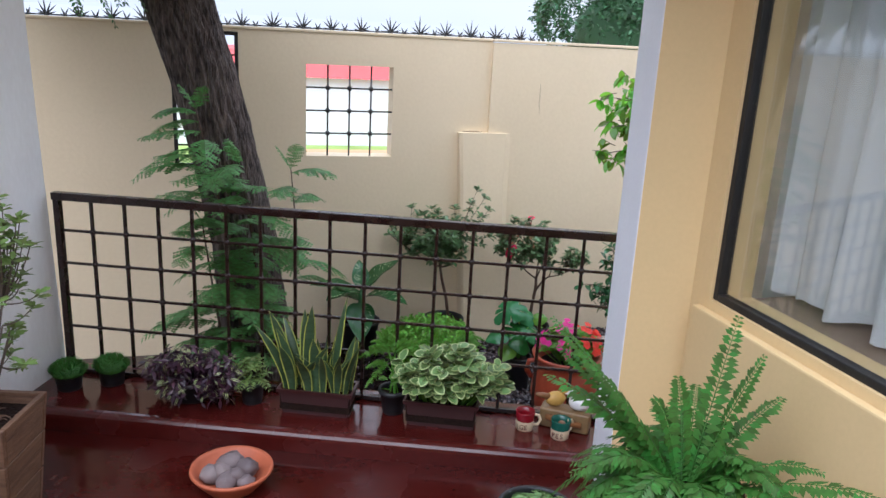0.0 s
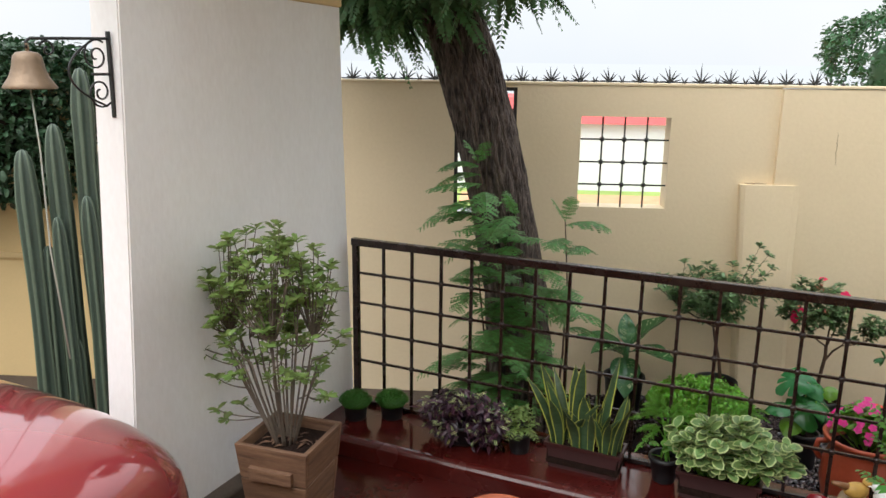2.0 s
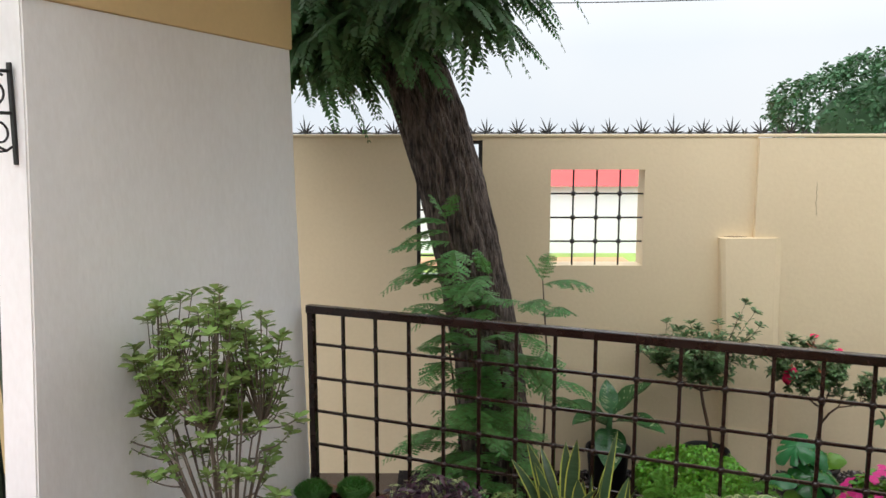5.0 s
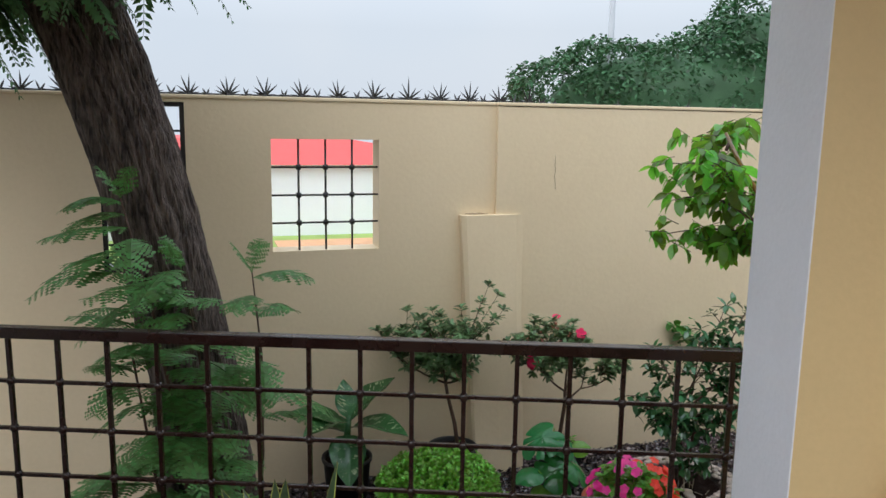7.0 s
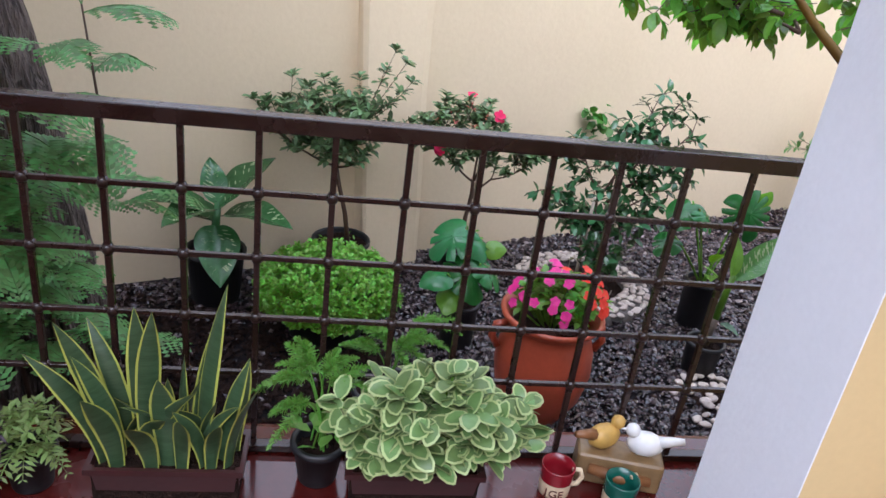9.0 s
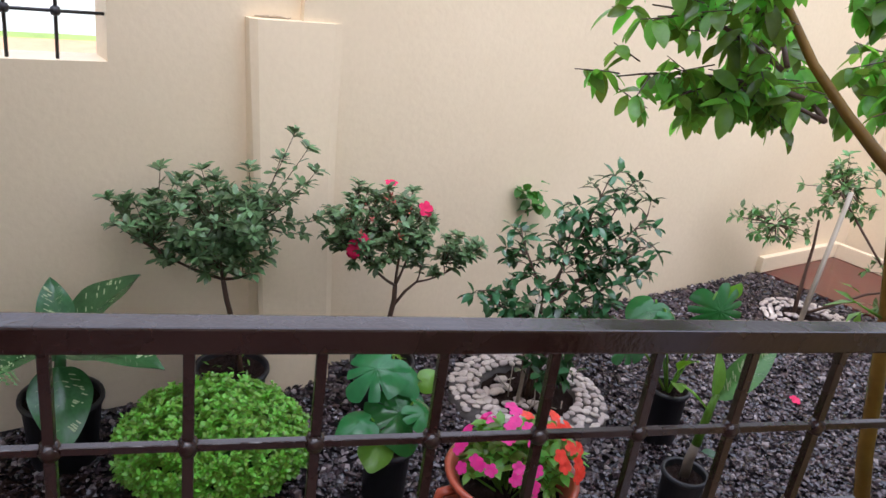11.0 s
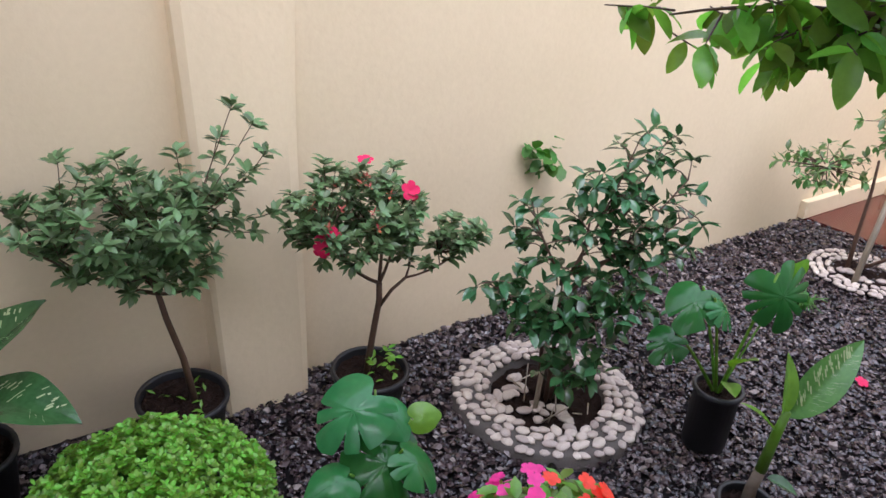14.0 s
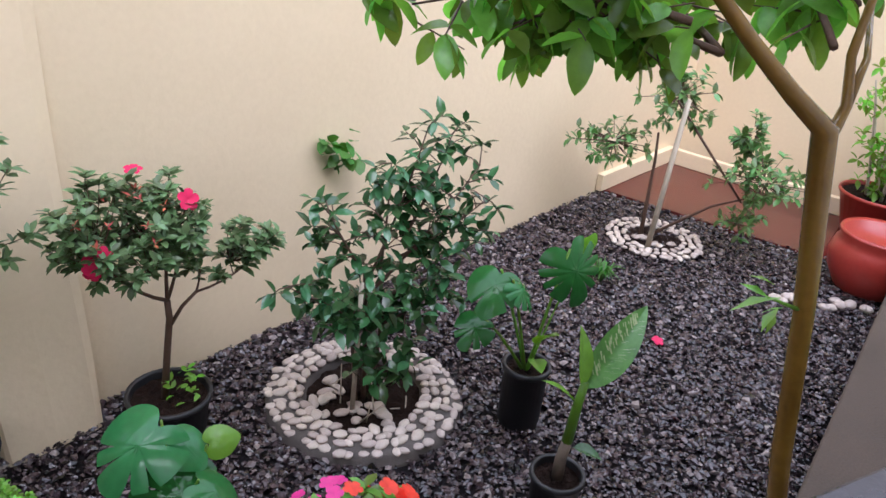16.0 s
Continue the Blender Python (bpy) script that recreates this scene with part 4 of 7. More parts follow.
def glossy_bush():
    rng = random.Random(13)
    t = thing("camellia_bush", "young bush with glossy dark leaves inside the pebble ring", "bush", Matrix.Translation((0.70, 4.89, GZ + 0.01)))
    br, lf = Mesh(), Mesh()
    for a, b in (((0.0, 0, 0), (-0.02, 0, 0.5)), ((0.02, 0.01, 0), (0.07, 0.02, 0.42)), ((-0.03, 0, 0), (-0.07, 0.0, 0.40))):
        tube(br, bezier(a, Vector(a).lerp(Vector(b), 0.5) + Vector((0.01, 0, 0)), b, 4), [0.010, 0.009, 0.008, 0.007, 0.006], 7)
    limbs = [((0.02, 0, 0.45), (0.37, 0.02, 0.83)), ((0.1, 0, 0.6), (0.28, 0.06, 0.93)), ((0.1, 0, 0.55), (0.40, 0.0, 0.72)), ((0.03, 0, 0.5), (0.06, 0.03, 0.86)), ((0.0, 0, 0.5), (0.17, 0.02, 0.97)), ((-0.02, 0, 0.5), (-0.14, 0.02, 0.72)), ((0.05, 0, 0.40), (0.33, -0.03, 0.62)), ((-0.05, 0, 0.36), (-0.27, 0.0, 0.50)), ((0.03, 0, 0.3), (0.26, -0.05, 0.46)), ((-0.03, 0, 0.3), (-0.12, -0.08, 0.42))]
    for a, b in limbs:
        pts = bezier(a, Vector(a).lerp(Vector(b), 0.5) + Vector((0.01, 0, -0.03)), b, 8)
        tube(br, pts, [0.006 - 0.0005 * k for k in range(9)], 5)
        for i in range(2, 9):
            for _ in range(2):
                p = pts[i]
                tip = p + rand_dir(rng, -0.3, 0.8) * rng.uniform(0.04, 0.11)
                tube(br, [p, p.lerp(tip, 0.5) + Vector((0, 0, 0.008)), tip], [0.003, 0.002, 0.0015], 4, cap=False)
                rosette(lf, tip, (tip - p).normalized() + Vector((0, 0, 0.15)), rng, 4, 0.058, LEAF_OVAL, 1.0)
                for _ in range(2):
                    put_leaf(lf, LEAF_OVAL, p.lerp(tip, rng.uniform(0.2, 0.9)), rand_dir(rng, -0.45, 0.4), rng, rng.uniform(0.05, 0.072), 0.4)
    for p in blob_tips(rng, 52, (0.0, -0.02, 0.40), (0.25, 0.17, 0.17), -1, 0.3):
        rosette(lf, p, rand_dir(rng, -0.6, 0.8), rng, 4, 0.064, LEAF_OVAL, 1.0)
    for p in blob_tips(rng, 24, (0.04, -0.08, 0.20), (0.12, 0.08, 0.08), -1, 0.3):
        rosette(lf, p, rand_dir(rng, -0.9, 0.2), rng, 3, 0.062, LEAF_OVAL, 1.0)
    br.make("branchwork", M["twig"], t)
    lf.make("foliage", M["leaf_b3"], t)
    s = Mesh()
    tube(s, [(0, 0, 0.0), (0.015, 0.01, 0.50)], [0.009, 0.008], 8)
    st = s.make("stake", M["stake"], None, m=Matrix.Translation((0.637, 4.835, GZ + 0.01)))
    tagged(st, "pale wooden stake pushed into the soil by the bush", "stake")
    dry = Mesh()
    for _ in range(12):
        a, b = rng.uniform(0, 6.28), rng.uniform(0.04, 0.15)
        p = Vector((b * math.cos(a), b * math.sin(a), 0.02))
        tube(dry, [p, p + Vector((rng.uniform(-0.08, 0.08), rng.uniform(-0.08, 0.08), rng.uniform(0.0, 0.12)))], [0.003, 0.002], 4)
    tagged(dry.make("dry_twig", M["stake"], t, "dry tan twigs on the soil"), kind="stuff")


glossy_bush()


# -- large-leaved plants --
def monstera_leaf(L, seed, slits=True, few=False):
    """A broad heart leaf along +x from its stalk at the origin, with slits cut in from its edge."""
    rng = random.Random(seed)
    g = Mesh()
    n, rings = 200, 8
    cuts = []
    if slits:
        for side in (-1, 1):
            a = rng.uniform(20, 30)
            while a < 140:
                if rng.random() < (0.6 if few else 0.88):
                    cuts.append((side * a, rng.uniform(6.0, 8.5), rng.uniform(0.20, 0.38)))
                a += rng.uniform(30, 40) if few else rng.uniform(22, 29)
    cx = 0.36 * L
    vs, fs = [(cx, 0, 0)], []
    for r in range(1, rings + 1):
        for k in range(n):
            th = -180 + 360 * k / n
            a = radians(th)
            R = L * (0.50 + 0.12 * math.exp(-(th / 22) ** 2) + 0.05 * math.exp(-((abs(th) - 128) / 26) ** 2) - 0.20 * math.exp(-((180 - abs(th)) / 16) ** 2))
            bulge = 0.0
            for c, w, dep in cuts:
                e = abs(th - c)
                if e < w:
                    R *= dep + (1 - dep) * (e / w) ** 0.5
                bulge -= math.exp(-(e / 9) ** 2)
            q = R * r / rings
            x, y = cx + q * math.cos(a), q * math.sin(a)
            f = q / L
            z = -0.55 * (x - 0.3 * L) ** 2 / L - 0.16 * abs(y) - 0.35 * y * y / L + 0.05 * L * math.exp(-(y / (0.08 * L)) ** 2) * -0.4 + 0.018 * L * bulge * f * 2
            vs.append((x, y, z))
    for k in range(n):
        fs.append((0, 1 + k, 1 + (k + 1) % n))
    for r in range(rings - 1):
        for k in range(n):
            i, j = 1 + r * n + k, 1 + r * n + (k + 1) % n
            fs.append((i, i + n, j + n, j))
    return g.add(vs, fs)


def leaf_facing(centre, tip, up, L):
    """A leaf's pose from its middle, the way its tip points and the way its face looks."""
    x = Vector(tip).normalized()
    z = Vector(up)
    z = (z - x * z.dot(x)).normalized()
    y = z.cross(x)
    m = Matrix((x, y, z)).transposed().to_4x4()
    m.translation = Vector(centre) - x * 0.36 * L
    return m


def big_leaf(L, Wd, droop=0.35, fold=0.35, wave=0.0):
    """A long pointed leaf along +x, fine enough to bend."""
    g = Mesh()
    n, m = 14, 4
    vs, fs = [], []
    for k in range(n + 1):
        s = k / n
        w = Wd / 2 * (math.sin(math.pi * s ** 0.8) ** 0.8 if 0 < s < 1 else 0.02)
        for j in range(-m, m + 1):
            f = j / m
            vs.append((L * s * (1 - 0.15 * droop * s), w * f, -droop * L * s * s + fold * w * abs(f) + wave * math.sin(14 * s) * abs(f)))
    for k in range(n):
        for j in range(2 * m):
            a = k * (2 * m + 1) + j
            fs.append((a, a + 2 * m + 1, a + 2 * m + 2, a + 1))
    return g.add(vs, fs)


def fleck(g_leaf, L, Wd, droop, fold, seed, count=26):
    """Cream flecks that lie just above a big leaf."""
    rng = random.Random(seed)
    g = Mesh()
    for k in range(count):
        s, f = rng.uniform(0.15, 0.85), rng.uniform(0.1, 0.75) * rng.choice((-1, 1))
        w = Wd / 2 * math.sin(math.pi * s ** 0.8) ** 0.8
        a, b = rng.uniform(0.004, 0.012), rng.uniform(0.0007, 0.0016)
        vs = []
        for du, dv in ((-a, -b), (a, -b), (a, b), (-a, b)):
            ss = s + (du * 0.6 - dv) / L
            ff = f + (abs(du) * 0 + du * 0.8 * (1 if f > 0 else -1) + dv) / max(w, 0.01)
            ww = Wd / 2 * math.sin(math.pi * max(0.01, min(0.99, ss)) ** 0.8) ** 0.8
            vs.append((L * ss * (1 - 0.15 * droop * ss), ww * ff, -droop * L * ss * ss + fold * ww * abs(ff) + 0.0025))
        g.add(vs, [(0, 1, 2, 3)])
    return g


def leaf_pose(p, yaw, pitch, roll=0.0):
    """Where a leaf grows: yaw round z, pitch up from level, degrees."""
    return Matrix.Translation(p) @ Euler((radians(roll), radians(-pitch), radians(yaw))).to_matrix().to_4x4()


def stem(parent, a, b, r=0.006, material="leaf_lime", bend=0.03):
    g = Mesh()
    a, b = Vector(a), Vector(b)
    tube(g, bezier(a, a.lerp(b, 0.55) + Vector((0, 0, bend)), b, 6), [r, r, r * 0.9, r * 0.85, r * 0.8, r * 0.75, r * 0.7], 6)
    return g.make("stem", M[material], parent)


def monstera_small():
    o = Vector((0.0, 4.36, GZ))
    t = potted("potted_monstera", "small monstera with glossy split leaves in a black nursery bag", 0.0, 4.36, GZ, 0.07, 0.075, 0.20, "plastic", 3, "monsteras in black bags")
    for c, tip, up, L, sl, q in (((-0.075, 4.33, 0.09), (-0.75, -0.35, -0.45), (-0.12, -0.42, 0.9), 0.19, True, "leaf_monst"), ((0.025, 4.35, 0.045), (0.45, -0.5, -0.35), (0.2, -0.5, 0.8), 0.11, False, "leaf_monst"),
                                 ((0.10, 4.345, 0.035), (0.9, -0.1, 0.15), (0.0, -0.7, 0.6), 0.078, False, "leaf_lime"), ((0.0, 4.27, -0.03), (0.2, -0.75, -0.55), (0.0, -0.38, 0.9), 0.20, True, "leaf_monst"),
                                 ((-0.13, 4.24, -0.045), (-0.9, -0.3, -0.15), (-0.1, -0.3, 0.95), 0.12, False, "leaf_monst"), ((0.07, 4.25, -0.02), (0.7, -0.5, -0.5), (0.4, -0.3, 0.9), 0.13, True, "leaf_monst"), ((-0.07, 4.23, -0.13), (-0.3, -0.8, -0.4), (0, -0.4, 0.9), 0.11, False, "leaf_lime")):
        m = leaf_facing(c, tip, up, L)
        m.translation -= o
        stem(t, (0, 0, 0.17), m.translation, 0.0045)
        monstera_leaf(L, int(L * 1000) + 7, sl, True).make("leaf", M[q], t, m=m)


monstera_small()


def monstera_bag():
    o = Vector((1.17, 4.62, GZ))
    t = potted("potted_monstera", "monstera with large split leaves in a black nursery bag", 1.17, 4.62, GZ, 0.072, 0.076, 0.235, "plastic", 4, "monsteras in black bags")
    for c, tip, up, L in (((1.27, 4.58, 0.175), (0.25, -0.35, -0.9), (-0.15, -0.9, 0.4), 0.215), ((0.98, 4.60, 0.165), (-0.6, -0.5, -0.45), (-0.35, -0.5, 0.8), 0.165), ((1.065, 4.57, 0.15), (0.6, -0.4, -0.6), (0.3, -0.5, 0.8), 0.12), ((0.97, 4.66, -0.02), (-0.7, -0.4, -0.4), (-0.2, -0.5, 0.8), 0.13)):
        m = leaf_facing(c, tip, up, L)
        m.translation -= o
        stem(t, (0, 0, 0.19), m.translation, 0.006)
        monstera_leaf(L, int(L * 1000) + 3, True, L < 0.17).make("leaf", M["leaf_monst"], t, m=m)
    old = leaf_facing((1.37, 4.66, 0.20), (0.3, -0.3, 0.7), (0.2, -0.8, 0.3), 0.09)
    old.translation -= o
    stem(t, (0, 0, 0.19), old.translation, 0.004)
    monstera_leaf(0.09, 5, False).make("leaf", M["leaf_box"], t, "small olive leaf", m=old)
    for (p, yaw, pitch, L, Wd) in (((0.0, -0.03, 0.33), 270, 55, 0.14, 0.07), ((0.0, -0.03, 0.27), 250, 20, 0.10, 0.06)):
        stem(t, (0, 0, 0.19), p, 0.007)
        big_leaf(L, Wd, 0.2).make("leaf", M["leaf_lime"], t, "young yellow-green leaf", m=leaf_pose(p, yaw, pitch))


monstera_bag()


def dieffenbachia_cane():
    t = potted("potted_dieffenbachia", "dieffenbachia cane with one long cream-flecked leaf in a black pot", 1.03, 4.22, GZ, 0.068, 0.075, 0.15, "plastic", 5, "dieffenbachias in black pots")
    c = Mesh()
    tube(c, [(0, 0, 0.12), (0.0, 0, 0.20), (0.01, 0.0, 0.26)], [0.018, 0.017, 0.016], 10)
    c.make("cane", M["greystem"], t, "ringed tan cane")
    c = Mesh()
    tube(c, [(0.01, 0, 0.26), (0.02, 0, 0.38), (0.03, 0, 0.46)], [0.016, 0.014, 0.011], 9)
    c.make("stalk", M["leaf_lime"], t)
    for (p, yaw, pitch, roll, L, Wd, q, fl) in (((0.035, 0.0, 0.44), 8, 44, 42, 0.31, 0.105, "leaf_cane", True), ((0.02, 0, 0.45), 60, 72, 40, 0.17, 0.06, "leaf_lime", False), ((0.01, 0, 0.40), 175, 48, 0, 0.16, 0.035, "leaf_lime", False), ((0.03, -0.01, 0.24), 320, -5, 0, 0.09, 0.05, "leaf_dief", False)):
        lf = big_leaf(L, Wd, 0.18, 0.4).make("leaf", M[q], t, m=leaf_pose(p, yaw, pitch, roll))
        if fl:
            tagged(fleck(None, L, Wd, 0.18, 0.4, 3, 90).make("fleck", M["cream"], lf, "cream flecks"), kind="stuff")


dieffenbachia_cane()


def dieffenbachia_broad():
    t = potted("potted_dieffenbachia", "dieffenbachia with broad cream-flecked leaves in a black pot", -1.02, 4.62, GZ, 0.10, 0.12, 0.24, "plastic", 6, "dieffenbachias in black pots")
    c = Mesh()
    tube(c, [(0, 0, 0.2), (0.0, 0, 0.34), (0.01, 0, 0.45)], [0.02, 0.018, 0.014], 9)
    c.make("stalk", M["leaf_dief"], t)
    for k, (p, yaw, pitch, L, Wd) in enumerate((((0.02, -0.02, 0.43), 25, 52, 0.31, 0.20), ((0.03, -0.03, 0.40), 338, 26, 0.31, 0.20), ((0.0, -0.03, 0.36), 285, -18, 0.27, 0.18), ((-0.02, -0.01, 0.40), 190, 34, 0.30, 0.19), ((0, 0, 0.44), 110, 66, 0.20, 0.11), ((0.0, 0.0, 0.36), 150, 18, 0.26, 0.16), ((-0.01, -0.02, 0.42), 235, 25, 0.26, 0.17))):
        dr = 0.40 if pitch < 40 else 0.20
        lf = big_leaf(L, Wd, dr, 0.3, 0.004).make("leaf", M["leaf_dief"], t, m=leaf_pose(p, yaw, pitch))
        tagged(fleck(None, L, Wd, dr, 0.3, k, 46).make("fleck", M["cream"], lf, "cream flecks"), kind="stuff")


dieffenbachia_broad()


LEAF_BOX = leaf_shape(1.0, 0.62, 0.2, 0.1, ((0.0, 0.15), (0.35, 0.9), (0.75, 0.85), (1.0, 0.1)))


def boxwood():
    rng = random.Random(21)
    t = potted("clipped_boxwood", "rounded bright green boxwood bush in a black pot", -0.545, 4.40, GZ, 0.15, 0.19, 0.17, "plastic", 7, category="bush")
    lf = Mesh()
    # added dark ball: the shade between the shoots is put in as colour
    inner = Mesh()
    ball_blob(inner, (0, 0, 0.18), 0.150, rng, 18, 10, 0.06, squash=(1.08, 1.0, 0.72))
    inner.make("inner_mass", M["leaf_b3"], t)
    for _ in range(1150):
        d = rand_dir(rng, -0.4, 1.0)
        lump = 1 + 0.10 * noise.noise(Vector((4 * d.x, 4 * d.y, 4 * d.z)))
        p = Vector((d.x * 0.262 * lump, d.y * 0.245 * lump, 0.195 + d.z * 0.135 * lump))
        up = (d + Vector((rng.uniform(-0.25, 0.25), rng.uniform(-0.25, 0.25), 0.9))).normalized()
        L = rng.uniform(0.030, 0.058)
        for k in range(5):
            rosette(lf, p + up * (L * (k / 4 - 0.35)), up, rng, 4 if k < 4 else 5, rng.uniform(0.017, 0.024) * (1.0 - 0.05 * k), LEAF_BOX, 0.95 if k < 4 else 0.7)
    lf.make("foliage", M["leaf_box"], t)


boxwood()


def impatiens_pot():
    rng = random.Random(22)
    t = thing("flower_pot", "large wet terracotta urn with pink and red impatiens", "potted plant", Matrix.Translation((0.245, 3.93, GZ)))
    lathe([(0.001, 0), (0.11, 0), (0.115, 0.01), (0.16, 0.10), (0.178, 0.20), (0.172, 0.28), (0.150, 0.345), (0.146, 0.365), (0.158, 0.385), (0.182, 0.405), (0.186, 0.418), (0.176, 0.425),
           (0.165, 0.418), (0.140, 0.385), (0.14, 0.30), (0.001, 0.30)], 40).make("pot", M["terra_dark"], t)
    soil_mesh(0.143, 0.365, 9, 0.015).make("soil", M["soil"], t)
    for s in (-1, 1):
        g = Mesh()
        tube(g, [(s * 0.155, 0, 0.37), (s * 0.195, 0, 0.36), (s * 0.205, 0, 0.31), (s * 0.18, 0, 0.27)], 0.014, 8)
        g.make("handle", M["terra_dark"], t)
    lf, br = Mesh(), Mesh()
    tips = blob_tips(rng, 78, (0.01, 0.0, 0.455), (0.165, 0.13, 0.125), -0.2, 0.4)
    for p in tips:
        tube(br, [(p.x * 0.3, p.y * 0.3, 0.36), p], [0.004, 0.003], 4, cap=False)
        rosette(lf, p, (p.x, p.y, 0.3), rng, 6, 0.045, LEAF_OVAL, 1.0)
    br.make("stemwork", M["leaf_lime"], t)
    lf.make("foliage", M["leaf_lem"], t)
    fp, fr = flower_mesh(0.018), flower_mesh(0.021)
    a = b = None
    for k in range(56):
        d = rand_dir(rng, 0.1, 1.0)
        p = Vector((0.01 + d.x * 0.175, d.y * 0.145 - 0.01, 0.46 + d.z * 0.13 + rng.uniform(-0.02, 0.015)))
        rot = (d + Vector((0, -0.5, 0.4))).normalized().to_track_quat("Z", "Y").to_matrix().to_4x4()
        m = Matrix.Translation(p) @ rot @ Matrix.Rotation(rng.uniform(0, 6), 4, "Z")
        if p.x + rng.uniform(-0.03, 0.03) < 0.02:
            a = put("flower", a.data, t, m=m) if a else fp.make("flower", M["pink"], t, "magenta flower", m=m)
            tagged(a, "magenta flower")
        else:
            b = put("flower", b.data, t, m=m) if b else fr.make("flower", M["red"], t, "coral red flower", m=m)
            tagged(b, "coral red flower")


impatiens_pot()


def fallen_petal():
    ob = flower_mesh(0.026).make("fallen_flower", M["azred"], None, m=Matrix.Translation((1.995, 4.825, GZ + 0.02)) @ Matrix.Rotation(0.3, 4, "X"))
    tagged(ob, "fallen pink flower lying on the gravel", "flower")


fallen_petal()


def wall_creeper():
    rng = random.Random(31)
    lf = Mesh()
    p0 = W(0.86, 0.05, 0.30)
    for _ in range(26):
        p = p0 + Vector((rng.uniform(-0.075, 0.075), rng.uniform(-0.05, 0.0), rng.uniform(-0.07, 0.06)))
        put_leaf(lf, LEAF_ROUND, p, rand_dir(rng, -0.9, 0.3), rng, rng.uniform(0.05, 0.075))
    t = thing("wall_weed", "small green weed growing out of the wall", "weed", Matrix.Identity(4))
    lf.make("foliage", M["leaf_fern"], t)
    g = Mesh()
    tube(g, [W(0.86, -0.01, 0.24), W(0.86, 0.06, 0.30)], [0.004, 0.003], 5)
    g.make("stem", M["twig"], t)


wall_creeper()


def far_sapling():
    rng = random.Random(33)
    t = thing("sapling", "thin-stemmed young fruit tree tied by a pale stake", "tree", Matrix.Translation((2.66, 5.70, GZ)))
    br, lf = Mesh(), Mesh()
    pts = [(0.0, 0.0, 0), (-0.01, 0, 0.2), (0.0, 0.02, 0.45), (-0.02, 0.02, 0.6)]
    tube(br, pts, [0.013, 0.011, 0.008, 0.006], 7)
    tube(br, [(0.02, -0.02, 0.02), (0.25, -0.2, 0.25), (0.38, -0.3, 0.32)], [0.009, 0.007, 0.004], 6)
    tube(br, [(0.35, -0.30, 0.30), (0.18, -0.15, 0.55), (0.02, -0.02, 0.78)], [0.005, 0.007, 0.006], 6)
    def spray(c, r, n, s):
        for p in blob_tips(rng, n, c, r, -1, 0.3):
            q = Vector(c).lerp(p, 0.3)
            tube(br, [q, p], [0.003, 0.0015], 4, cap=False)
            rosette(lf, p, (p - q).normalized() + Vector((0, 0, 0.2)), rng, 5, s, LEAF_OVAL, 1.0)
    spray((-0.18, 0.16, 0.52), (0.27, 0.2, 0.14), 44, 0.05)
    spray((0.06, 0.0, 0.80), (0.25, 0.2, 0.20), 60, 0.052)
    spray((0.42, -0.34, 0.42), (0.30, 0.24, 0.20), 66, 0.052)
    spray((0.36, -0.25, 0.66), (0.10, 0.08, 0.12), 20, 0.06)
    spray((0.36, -0.30, 0.18), (0.16, 0.14, 0.08), 16, 0.05)
    br.make("branchwork", M["twig"], t)
    lf.make("foliage", M["leaf_sap"], t)
    s = Mesh()
    tube(s, [(0, 0, 0), (0.085, 0.035, 0.80)], [0.015, 0.013], 8)
    st = s.make("stake", M["stake"], None, m=Matrix.Translation((2.605, 5.58, GZ)))
    tagged(st, "pale leaning stake pushed into the ring", "stake")


far_sapling()


def grass_tuft():
    rng = random.Random(35)
    g = Mesh()
    for _ in range(70):
        a, L = rng.uniform(0, 6.28), rng.uniform(0.10, 0.17)
        d = Vector((math.cos(a), math.sin(a), 0))
        w = Vector((-d.y, d.x, 0)) * 0.004
        k = rng.uniform(0.3, 0.9)
        p1, p2 = d * L * 0.4 * k + Vector((0, 0, L * 0.6)), d * L * k + Vector((0, 0, L * rng.uniform(0.3, 0.8)))
        g.add([-w, w, p1 + w, p1 - w, p2], [(0, 1, 2, 3), (3, 2, 4)])
    ob = g.make("grass_tuft", M["leaf_fern"], None, m=Matrix.Translation((2.12, 5.36, GZ)))
    tagged(ob, "small tuft of striped green grass on the gravel", "grass")


grass_tuft()


